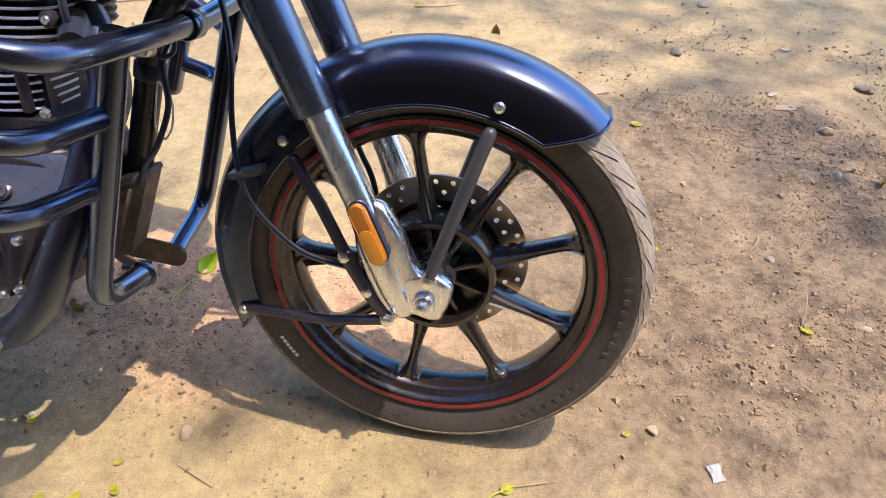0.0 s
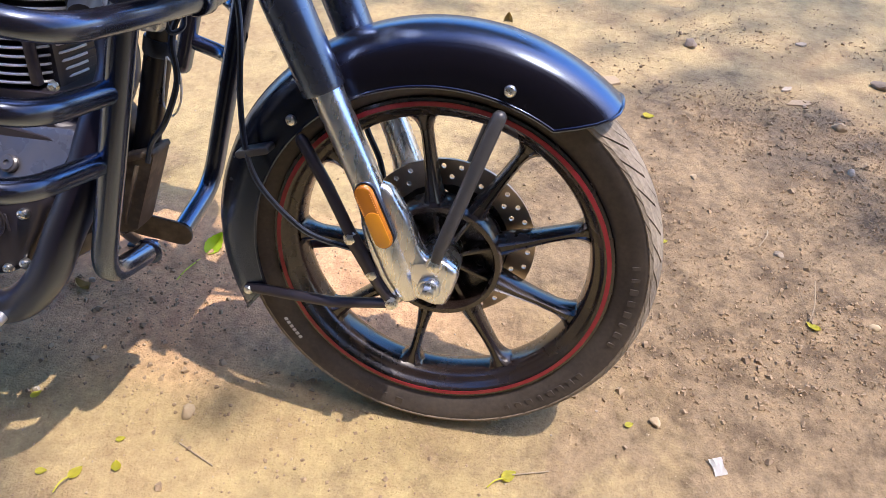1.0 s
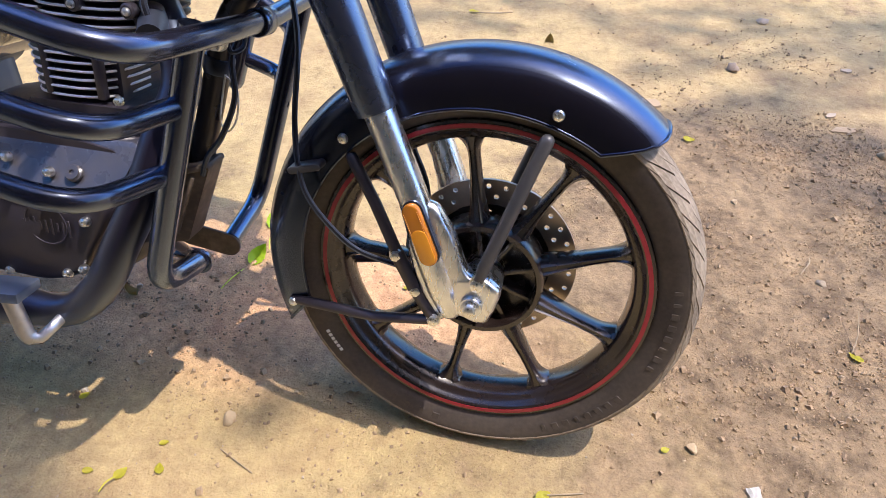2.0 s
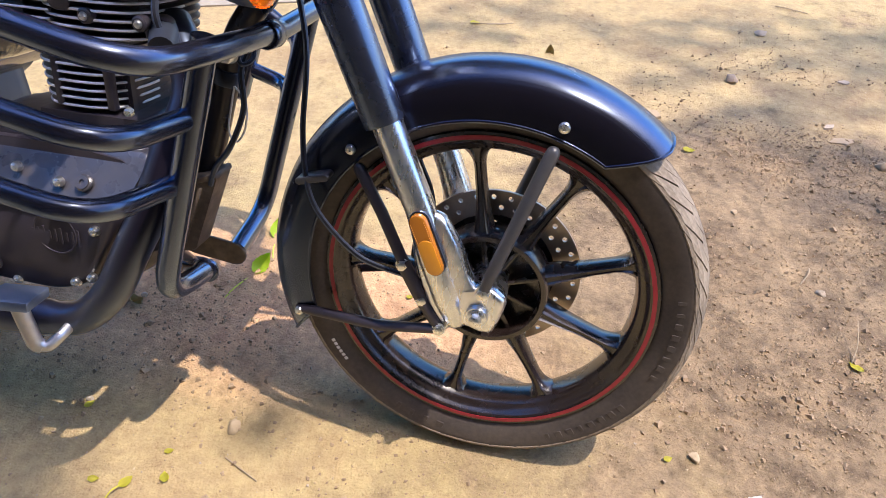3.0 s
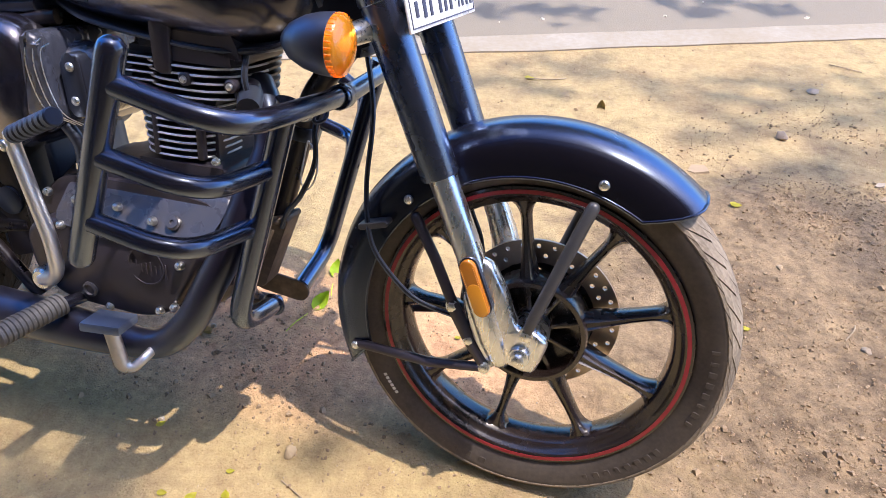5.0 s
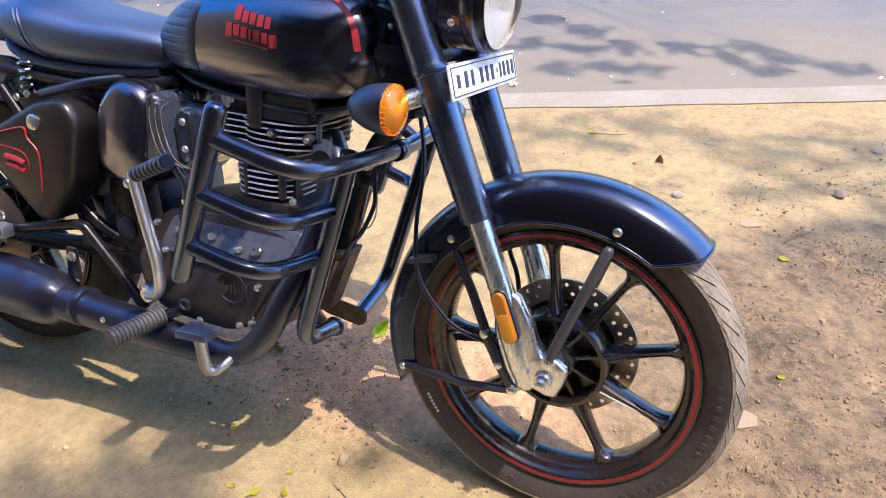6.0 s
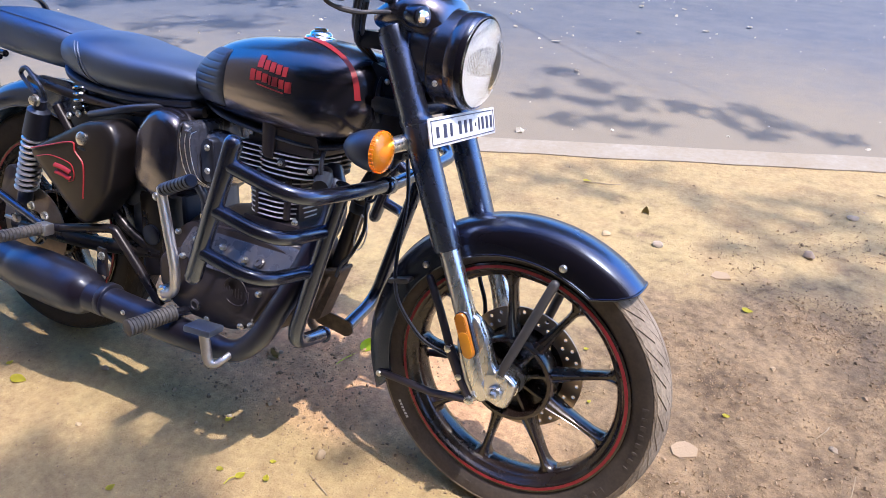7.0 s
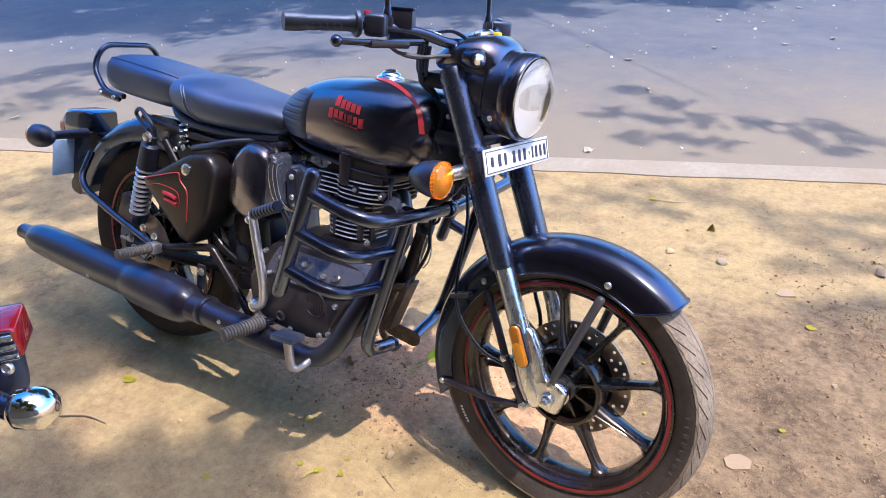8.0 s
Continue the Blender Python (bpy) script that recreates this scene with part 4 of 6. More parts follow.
part("throttle_cable", tube(curve_points([(-0.385, -0.225, 1.028), (-0.372, -0.205, 1.012), (-0.345, -0.165, 1.005), (-0.318, -0.11, 1.010), (-0.305, -0.05, 1.008)], 6), [0.004] * 8 + [0.0055] * 5 + [0.004] * 12, 8), GREYRUB, handlebar, "throttle cable with sleeve", BAR)
part("brake_hose", tube(curve_points([(-0.350, -0.122, 1.052), (-0.320, -0.09, 1.060), (-0.292, -0.06, 1.035), (-0.300, -0.03, 0.98)], 6), 0.0048, 8), RUBBER, handlebar, "", BAR)
for k, (dy, dz) in enumerate(((0, 0), (-0.012, -0.012), (0.010, -0.02), (-0.02, 0.006))):
    part("cable", tube(curve_points([(-0.352, -0.135 + dy, 1.045 + dz), (-0.372, -0.115 + dy, 0.995 + dz), (-0.385, -0.085 + dy, 0.955 + dz), (-0.365, -0.05, 0.905), (-0.345, -0.02, 0.86)], 6), 0.0048, 8), RUBBER, bike, "bundled black control cable", BAR)
part("ignition_key_tag", box((-0.292, 0.030, 1.068), (0.016, 0.018, 0.010), 0.003), YELLOW, bike, "small yellow tag on the casquette", STEER)

# engine guard: outer uprights, three bars each side, inner uprights and their feet
for sgn in (-1, 1):
    def side(p):
        return (p[0], -sgn * p[1], p[2])
    upright = part("guard_upright", tube([side(p) for p in ((-0.478, -0.353, 0.764), (-0.584 if sgn < 0 else -0.563, -0.334, 0.478 if sgn < 0 else 0.466))], 0.0175, 20, dome=True), TUBE, bike, "black tubular crash guard upright with domed ends")
    part("guard_bar", tube(bent([side(p) for p in ((-0.488, -0.350, 0.725), (-0.342, -0.338, 0.688), (-0.334, -0.150, 0.676), (-0.334, 0.0, 0.668))], 0.085, 10), 0.0152, 18), TUBE, bike, "black crash guard bar bowed forward")
    part("guard_bar", tube(bent([side(p) for p in ((-0.518, -0.346, 0.631), (-0.390 if sgn < 0 else -0.440, -0.335, 0.600 if sgn < 0 else 0.585), (-0.382 if sgn < 0 else -0.374, -0.172, 0.586 if sgn < 0 else 0.575))], 0.075, 10), 0.0148, 18), TUBE, bike)
    part("guard_bar", tube(bent([side(p) for p in ((-0.551 if sgn < 0 else -0.535, -0.341, 0.537 if sgn < 0 else 0.510), (-0.428 if sgn < 0 else -0.462, -0.332, 0.508 if sgn < 0 else 0.492), (-0.412 if sgn < 0 else -0.398, -0.170, 0.490))], 0.075, 10), 0.0148, 18), TUBE, bike)
    part("guard_post", tube(bent([side(p) for p in ((-0.350, -0.182, 0.690), (-0.453, -0.178, 0.306 if sgn < 0 else 0.294), (-0.449, -0.058 if sgn < 0 else -0.046, 0.287 if sgn < 0 else 0.268))], 0.055, 8), 0.0170, 18), TUBE, bike, "black crash guard post bent inward at its foot")
    if sgn < 0:
        part("guard_tab", slab(stadium((-0.526, 0.272), (-0.452, 0.262), 0.0215), 0.040, 0.047, 0.002), DUSTED, bike, "flattened guard foot with bolt hole")
    if sgn < 0:
        part("guard_foot", turned([(0.0205, 0), (0.0215, 0.003), (0.0205, 0.006), (0.014, 0.006), (0.014, -0.01)], side((-0.449, -0.059, 0.287)), (0, sgn, 0), 24), TUBE, bike)
    for p in ((-0.381, -0.166, 0.585), (-0.411, -0.164, 0.489)) if sgn < 0 else ():
        part("bar_cap", egg(side(p), (0.0150, 0.010, 0.0150), seg=16), TUBE, bike)
for y in (-0.035,):
    part("guard_clamp", turned([(0.0180, -0.016), (0.0195, -0.014), (0.0195, 0.014), (0.0180, 0.016)], (-0.334, y, 0.6685), (0.0, 1, -0.05), 24), TUBE, bike, "clamp sleeve on the guard bar")
part("clamp_bolt", bolt((-0.375, -0.075, 0.645), (0, -1, 0), 0.010, 0.016, True), STEEL, bike)

# frame: down tube, cradle, rear sub-frame, swing arm
part("down_tube", tube(curve_points([(-0.335, 0, 0.74), (-0.392, 0, 0.665), (-0.414, 0, 0.608), (-0.450, 0, 0.48), (-0.467, 0, 0.42)], 4), 0.0195, 16), FRAME, bike, "black frame down tube")
reg = part("rectifier_box", slab(rounded([(-0.485, 0.424), (-0.428, 0.444), (-0.478, 0.306), (-0.528, 0.300)], 0.006), -0.040, 0.008, 0.004), DUSTED, bike, "dusty dark grey box on the frame tube")
part("box_lid", box((-0.458, -0.016, 0.436), (0.062, 0.056, 0.010), 0.003, Matrix.Rotation(radians(-18), 4, "Y")), DUSTED, reg)
part("box_rib", box((-0.475, -0.043, 0.372), (0.006, 0.006, 0.110), 0.002, Matrix.Rotation(radians(20), 4, "Y")), DUSTED, reg)
part("tube_band", turned([(0.0215, -0.012), (0.0225, -0.010), (0.0225, 0.010), (0.0215, 0.012)], (-0.418, 0, 0.594), (0.24, 0, 1), 20), RUBBER, bike, "rubber band round the frame tube")
part("cross_pin", tube([(-0.395, -0.075, 0.640), (-0.402, -0.02, 0.640)], 0.009, 12), STEEL, bike, "bright mounting pin under the guard bar")
part("wire", tube(curve_points([(-0.36, -0.03, 0.66), (-0.372, -0.05, 0.62), (-0.375, -0.045, 0.56), (-0.398, -0.05, 0.50), (-0.425, -0.045, 0.465), (-0.44, -0.04, 0.43)], 6), 0.0045, 8), RUBBER, bike, "black wiring loop")
part("wire", tube(curve_points([(-0.355, -0.04, 0.67), (-0.372, -0.055, 0.655), (-0.368, -0.06, 0.63), (-0.356, -0.045, 0.635), (-0.36, -0.03, 0.66)], 5), 0.0035, 8), RUBBER, bike)
part("plastic_tie", tube(curve_points([(-0.398, -0.022, 0.585), (-0.380, -0.026, 0.565), (-0.384, -0.024, 0.525), (-0.400, -0.022, 0.500), (-0.412, -0.022, 0.515), (-0.404, -0.022, 0.560), (-0.398, -0.022, 0.585)], 5), 0.0016, 6), STICKER, bike, "loop of pale plastic tie on the frame tube")
part("top_tube", tube([(-0.34, 0, 0.86), (-0.60, 0, 0.79), (-0.84, 0, 0.74)], 0.022, 14), FRAME, bike)
part("seat_tube", tube([(-0.83, 0, 0.745), (-0.87, 0, 0.55), (-0.90, 0, 0.30)], 0.020, 14), FRAME, bike)
for sgn in (-1, 1):
    part("subframe_rail", tube(bent([(-0.80, sgn * 0.08, 0.745), (-0.98, sgn * 0.115, 0.715), (-1.22, sgn * 0.122, 0.728), (-1.32, sgn * 0.12, 0.742)], 0.06), 0.0125, 14), FRAME, bike, "black rear sub-frame rail")
    part("subframe_stay", tube(bent([(-0.90, sgn * 0.10, 0.36), (-1.02, sgn * 0.12, 0.425), (-1.22, sgn * 0.13, 0.69)], 0.05), 0.0120, 14), FRAME, bike)
    part("swing_arm", tube(bent([(-0.90, sgn * 0.10, 0.375), (-1.15, sgn * 0.115, 0.345), (-1.42, sgn * 0.115, RR)], 0.05), 0.0185, 14, flat=1.25), FRAME, bike, "black rear swing arm")
    part("peg_tube", tube(bent([(-0.865, sgn * 0.150, 0.262), (-0.935, sgn * 0.155, 0.350), (-1.005, sgn * 0.160, 0.430), (-1.20, sgn * 0.175, 0.386)], 0.015), 0.0115, 14), FRAME, bike, "black footrest hanger tube")
    part("axle_block", box((-1.392, sgn * 0.118, RR + 0.01), (0.085, 0.018, 0.042), 0.004), FRAME, bike)
    part("axle_nut", bolt((-BASE, sgn * 0.128, RR), (0, sgn, 0), 0.016, 0.014, True), STEEL, bike, "zinc rear axle nut")
    part("axle_adjuster", tube([(-1.40, sgn * 0.128, RR + 0.02), (-1.45, sgn * 0.128, RR + 0.02)], 0.005, 8), STEEL, bike)
part("gusset_plate", slab(rounded([(-0.965, 0.53), (-0.905, 0.53), (-0.885, 0.33), (-0.945, 0.31)], 0.012), -0.118, -0.108, 0.003), FRAME, bike)
part("inner_mudguard", slab(rounded([(-1.01, 0.60), (-0.86, 0.60), (-0.83, 0.36), (-0.92, 0.30), (-1.00, 0.34)], 0.03), -0.100, 0.100, 0.02), PLASTIC, bike, "black plastic inner mudguard ahead of the rear wheel")
part("pivot_cap", turned([(0.026, 0), (0.026, 0.005), (0.020, 0.008), (0, 0.008)], (-0.925, -0.118, 0.425), (0, -1, 0), 24), PLASTIC, bike, "round swing arm pivot cap")
part("gusset_rib", tube([(-0.895, -0.12, 0.53), (-0.875, -0.12, 0.33)], 0.006, 10), FRAME, bike)

# crankcase and its right-hand cover
part("crankcase", slab(rounded([(-0.82, 0.30), (-0.60, 0.262), (-0.505, 0.30), (-0.475, 0.42), (-0.485, 0.505), (-0.62, 0.525), (-0.80, 0.515), (-0.86, 0.42)], 0.045), -0.115, 0.045, 0.018), ENGINE, bike, "black engine crankcase")
COVER_SHIFT = Matrix.Translation((-0.017, 0, -0.008))
cover = part("engine_cover", pillow(rounded([(-0.835, 0.33), (-0.78, 0.288), (-0.62, 0.282), (-0.565, 0.302), (-0.515, 0.385), (-0.497, 0.430), (-0.60, 0.436), (-0.79, 0.442), (-0.845, 0.41)], 0.04), -0.112, -0.180, 0.014), ENGINE, bike, "black right-hand engine cover with silver bolts", COVER_SHIFT)
part("cover_flange", slab(rounded([(-0.842, 0.325), (-0.782, 0.280), (-0.618, 0.274), (-0.556, 0.296), (-0.494, 0.40), (-0.465, 0.492), (-0.60, 0.511), (-0.79, 0.508), (-0.853, 0.42)], 0.06), -0.128, -0.116, 0.003), ENGINE, cover, "", COVER_SHIFT)
# Sloped top coloured lighter and bluer than the cover, for the sky light on it.
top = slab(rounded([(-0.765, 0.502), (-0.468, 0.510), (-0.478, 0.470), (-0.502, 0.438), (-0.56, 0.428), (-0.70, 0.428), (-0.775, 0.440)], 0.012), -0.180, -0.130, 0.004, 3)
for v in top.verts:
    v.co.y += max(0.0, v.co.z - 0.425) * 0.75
part("cover_top", top, COVER, cover, "engine cover's top, greyed to stand for sky light", COVER_SHIFT)
part("cover_badge_ring", turned([(0.034, 0), (0.0335, 0.0007), (0.032, 0.0007), (0.0315, 0.0)], (-0.596, -0.1775, 0.392), (0, -1, 0), 40), ENGINE, cover, "raised ring on the cover", COVER_SHIFT)
part("oil_cap", turned([(0.0125, 0), (0.0125, 0.004), (0.010, 0.006), (0.010, 0.008), (0.004, 0.008), (0.004, 0.005), (0, 0.005)], (-0.552, -0.153, 0.466), (0, -1, 0.75), 20), COVER, cover, "round oil filler cap", COVER_SHIFT)
for x, y, z in ((-0.735, -0.150, 0.475), (-0.656, -0.150, 0.476), (-0.588, -0.156, 0.465), (-0.757, -0.168, 0.433), (-0.829, -0.140, 0.405), (-0.535, -0.170, 0.402), (-0.800, -0.160, 0.312), (-0.685, -0.164, 0.293), (-0.585, -0.166, 0.306), (-0.556, -0.166, 0.318), (-0.800, -0.140, 0.475)):
    part("cover_bolt", bolt((x, y, z), (0, -1, 0.15), 0.0078, 0.011), STEEL, cover, "silver cover bolt", COVER_SHIFT)
emb = bmesh.new()
for k in range(9):
    box((-0.632 + 0.009 * k, -0.1768, 0.388), (0.004, 0.002, 0.014 + 0.006 * (k % 3)), 0.0005, None, emb, 1)
part("cover_emblem", emb, ENGINE, cover, "raised unreadable emblem", COVER_SHIFT)
part("drain_ring", turned([(0.014, 0), (0.014, 0.004), (0.010, 0.006), (0.009, 0.002), (0, 0.002)], (-0.712, -0.176, 0.325), (0, -1, 0), 20), COVER, cover, "", COVER_SHIFT)
part("breather_hose", tube(curve_points([(-0.83, -0.10, 0.60), (-0.775, -0.125, 0.585), (-0.748, -0.13, 0.555), (-0.748, -0.13, 0.515)], 6), 0.0105, 12), RUBBER, bike, "black breather hose with clip")
part("hose_clip", turned([(0.0125, -0.005), (0.0125, 0.005)], (-0.748, -0.13, 0.522), (0, 0, 1), 16), CHROME, bike, "shiny hose clip")

# cylinder and head with cooling fins
ENG = Vector((-0.528, 0, 0))


def fin(z, lx, ly, cut=0.0):
    pts = [(lx * a, ly * b) for a, b in squircle(40, 2.9)]
    bm = bmesh.new()
    lo = [bm.verts.new((ENG.x + cut + x, y, z - 0.0019)) for x, y in pts]
    hi = [bm.verts.new((ENG.x + cut + x, y, z + 0.0019)) for x, y in pts]
    bm.faces.new(lo), bm.faces.new(hi)
    for k in range(len(lo)):
        bm.faces.new((lo[k], lo[(k + 1) % len(lo)], hi[(k + 1) % len(lo)], hi[k]))
    ob = part("cooling_fin", bm, ENGINE, bike, "", None, False)
    edge = [Vector((ENG.x + cut + x * 1.003, y * 1.003, z)) for x, y in pts if y < 0.02]
    start = max(range(len(edge)), key=lambda i: (edge[i] - edge[i - 1]).length)
    edge = edge[start:] + edge[:start]
    part("fin_edge", tube(edge, 0.0021, 6, flat=0.9), FINEDGE, ob, "machined bright fin edge")


for k in range(8):
    fin(0.549 + 0.0118 * k, 0.071 + 0.0012 * k, 0.092, -0.077)
for k in range(5):
    fin(0.651 + 0.0118 * k, 0.086 + 0.0012 * k, 0.100 + 0.001 * k, -0.040)
for k in range(5):
    part("rear_fin", box((-0.655, 0, 0.656 + 0.0118 * k), (0.075, 0.19, 0.0038), 0.001), ENGINE, bike)
    part("fin_edge", tube([(-0.692, -0.0955, 0.656 + 0.0118 * k), (-0.622, -0.0955, 0.656 + 0.0118 * k)], 0.0018, 6), FINEDGE, bike)
part("cylinder", slab(rounded([(-0.650, 0.50), (-0.535, 0.50), (-0.535, 0.66), (-0.650, 0.66)], 0.02), -0.066, 0.066, 0.02), ENGINE, bike, "black finned engine cylinder")
part("cylinder_head", slab(rounded([(-0.68, 0.650), (-0.505, 0.650), (-0.50, 0.735), (-0.68, 0.735)], 0.02), -0.072, 0.072, 0.02), ENGINE, bike, "black finned cylinder head")
part("rocker_cover", slab(rounded([(-0.618, 0.704), (-0.470, 0.704), (-0.470, 0.732), (-0.496, 0.778), (-0.59, 0.784), (-0.618, 0.765)], 0.03), -0.102, 0.064, 0.030, 5), ENGINE, bike, "black rocker cover")
part("cylinder_base", slab(rounded([(-0.670, 0.505), (-0.495, 0.512), (-0.505, 0.540), (-0.670, 0.540)], 0.006), -0.096, 0.080, 0.006), ENGINE, bike)
part("pushrod_tunnel", pillow(rounded([(-0.612, 0.682), (-0.582, 0.682), (-0.578, 0.785), (-0.616, 0.785)], 0.012), -0.08, -0.112, 0.008, None, 0.003), ENGINE, bike, "black pushrod tunnel beside the cylinder")
for x in (-0.632, -0.553):
    part("fin_post", box((x, -0.086, 0.594), (0.013, 0.014, 0.095), 0.004), ENGINE, bike)
for x, z in ((-0.560, 0.680), (-0.482, 0.678)):
    part("head_boss", turned([(0.0105, 0), (0.0105, 0.012), (0.008, 0.014)], (x, -0.096, z), (0, -1, 0), 16), ENGINE, bike)
    part("head_bolt", bolt((x, -0.109, z), (0, -1, 0), 0.006, 0.006), STEEL, bike)
part("base_bolt", bolt((-0.520, -0.098, 0.553), (0, -1, 0), 0.0058, 0.008, True), STEEL, bike)
part("spark_plug_cap", tube([(-0.470, -0.070, 0.662), (-0.452, -0.105, 0.658), (-0.442, -0.128, 0.654)], [0.020, 0.019, 0.017], 16), RUBBER, bike, "black spark plug cap")
part("spark_plug_well", turned([(0.021, -0.02), (0.021, 0.0), (0.018, 0.006)], (-0.470, -0.080, 0.664), (0.3, -1, 0), 20), ENGINE, bike)
part("ignition_lead", tube(curve_points([(-0.455, -0.105, 0.668), (-0.462, -0.10, 0.70), (-0.47, -0.06, 0.75), (-0.47, 0, 0.79)], 6), 0.005, 8), RUBBER, bike)
part("horn", turned([(0.02, -0.03), (0.045, -0.02), (0.048, 0.0), (0.04, 0.004), (0, 0.01)], (-0.345, 0.02, 0.735), (1, 0.2, -0.2), 28), PLASTIC, bike, "black horn under the tank")

# exhaust
pipe_pts = curve_points([(-0.480, -0.030, 0.668), (-0.448, -0.062, 0.638), (-0.429, -0.090, 0.583), (-0.447, -0.126, 0.516), (-0.466, -0.155, 0.443), (-0.500, -0.174, 0.368), (-0.536, -0.183, 0.299), (-0.592, -0.186, 0.248), (-0.670, -0.188, 0.238), (-0.860, -0.192, 0.245), (-1.0, -0.198, 0.254)], 6)
part("exhaust_pipe", tube(pipe_pts, [0.0262 if k < 46 else 0.0255 + 0.0125 * min(1, (k - 46) / 6) for k in range(len(pipe_pts))], 22), EXHAUST, bike, "matt black exhaust header pipe")
sil = [(0.037, 0.0), (0.039, 0.006), (0.0395, 0.046), (0.041, 0.051), (0.0500, 0.060), (0.0580, 0.076), (0.0620, 0.100), (0.0640, 0.140), (0.0645, 0.200), (0.0635, 0.255), (0.0610, 0.280), (0.0575, 0.296), (0.0550, 0.306), (0.0545, 0.315), (0.0540, 0.450), (0.0545, 0.570), (0.0535, 0.660), (0.0515, 0.730), (0.0480, 0.770), (0.0425, 0.792), (0.036, 0.800), (0.027, 0.801), (0.0255, 0.804), (0.0255, 0.868), (0.022, 0.870), (0.022, 0.82), (0, 0.82)]
silencer = part("silencer", turned(sil, (-0.985, -0.200, 0.253), (-1, -0.012, 0.034), 40), EXHAUST, bike, "long matt black peashooter silencer")
part("silencer_band", turned([(0.0415, 0), (0.043, 0.002), (0.043, 0.016), (0.0415, 0.018)], (-0.975, -0.199, 0.258), (-1, -0.012, 0.03), 30), EXHAUST, silencer)
for p in ((-0.90, -0.2315, 0.262), (-1.437, -0.2555, 0.250)):
    part("heat_shield_screw", bolt(p, (0, -1, 0), 0.0065, 0.004), STEEL, silencer)
part("bracket_bolt", bolt((-1.034, -0.172, 0.353), (0, -1, 0), 0.009, 0.007, True), STEEL, silencer)
part("silencer_bracket", slab([(-1.055, 0.300), (-1.020, 0.300), (-1.025, 0.372), (-1.050, 0.372)], -0.172, -0.164, 0.001), FRAME, silencer)

# footrests, pedals
def ribbed(name, a, b, r, material, label, n=9, parent=bike):
    a, b = Vector(a), Vector(b)
    pts, rr = [], []
    for k in range(n):
        for f, q in ((0.05, 0.86), (0.20, 1.0), (0.70, 1.0), (0.85, 0.86)):
            pts.append(a.lerp(b, (k + f) / n))
            rr.append(r * q)
    return part(name, tube(pts, rr, 18), material, parent, label)


part("footrest_bar", tube([(-0.755, -0.12, 0.284), (-0.764, -0.215, 0.296), (-0.785, -0.285, 0.290)], 0.011, 12), TUBE, bike)
ribbed("footrest_rubber", (-0.765, -0.205, 0.296), (-0.791, -0.318, 0.288), 0.0195, PEGRUB, "ribbed grey rider footrest", 14)
part("pillion_peg_mount", box((-1.190, -0.205, 0.392), (0.034, 0.030, 0.030), 0.004), PEGGREY, bike, "alloy pillion footrest mount")
ribbed("pillion_footrest", (-1.190, -0.215, 0.394), (-1.196, -0.320, 0.396), 0.0150, PEGRUB, "ribbed grey pillion footrest", 12)
for x, z in ((-1.205, 0.420), (-1.252, 0.435)):
    part("hanger_bolt", bolt((x, -0.19, z), (0, -1, 0), 0.009, 0.008, True), STEEL, bike)
pedal = part("brake_pedal", box((-0.629, -0.256, 0.318), (0.066, 0.056, 0.016), 0.004, Matrix.Rotation(radians(8), 4, "Z") @ Matrix.Rotation(radians(-6), 4, "X")), PEDAL, bike, "grey brake pedal pad on a silver arm")
part("pedal_arm", tube(bent([(-0.628, -0.256, 0.306), (-0.617, -0.254, 0.238), (-0.606, -0.246, 0.230), (-0.594, -0.226, 0.243), (-0.600, -0.15, 0.250)], 0.012), [0.0115] * 7 + [0.0085] * 13, 14, flat=0.75), PEGGREY, pedal, "worn silver pedal arm")
kick = part("kick_lever", tube(bent([(-0.820, -0.180, 0.322), (-0.776, -0.194, 0.338), (-0.766, -0.202, 0.400), (-0.798, -0.210, 0.570), (-0.796, -0.211, 0.590)], 0.03), [0.0150] * 3 + [0.0142] * 17, 16, flat=0.8), BRIGHT, bike, "bright polished kick-start lever with ribbed rubber")
part("kick_boss", turned([(0.019, 0), (0.021, 0.004), (0.021, 0.030), (0.016, 0.034), (0, 0.034)], (-0.820, -0.155, 0.320), (0, -1, 0), 24), ALLOY, kick)
ribbed("kick_rubber", (-0.788, -0.216, 0.588), (-0.672, -0.250, 0.640), 0.0145, RUBBER, "", 8, kick)
part("kick_pivot", bolt((-0.803, -0.219, 0.570), (0, -1, 0), 0.010, 0.008), STEEL, kick)

# tank
TANK = ((-0.352, 0.812, 0.885, 0.035, 2.2), (-0.362, 0.785, 0.908, 0.066, 2.3), (-0.385, 0.757, 0.926, 0.097, 2.4), (-0.42, 0.738, 0.934, 0.120, 2.5), (-0.48, 0.726, 0.942, 0.138, 2.5), (-0.55, 0.727, 0.945, 0.144, 2.5), (-0.62, 0.732, 0.939, 0.140, 2.5), (-0.69, 0.738, 0.931, 0.130, 2.5), (-0.75, 0.746, 0.915, 0.118, 2.5), (-0.80, 0.760, 0.888, 0.098, 2.4), (-0.838, 0.778, 0.858, 0.070, 2.3), (-0.856, 0.798, 0.838, 0.040, 2.2))


def section(table, x, n, lift=0.0):
    """A ring of the body given by rows of x, bottom, top, half-width and squareness."""
    xs = [r[0] for r in table]
    vals = [np.interp(-x, [-v for v in xs], [r[k] for r in table]) for k in (1, 2, 3, 4)]
    lo, hi, w, p = vals
    return [Vector((x, w * a, (lo + hi) / 2 + (hi - lo) / 2 * b)) for a, b in squircle(n, p)]


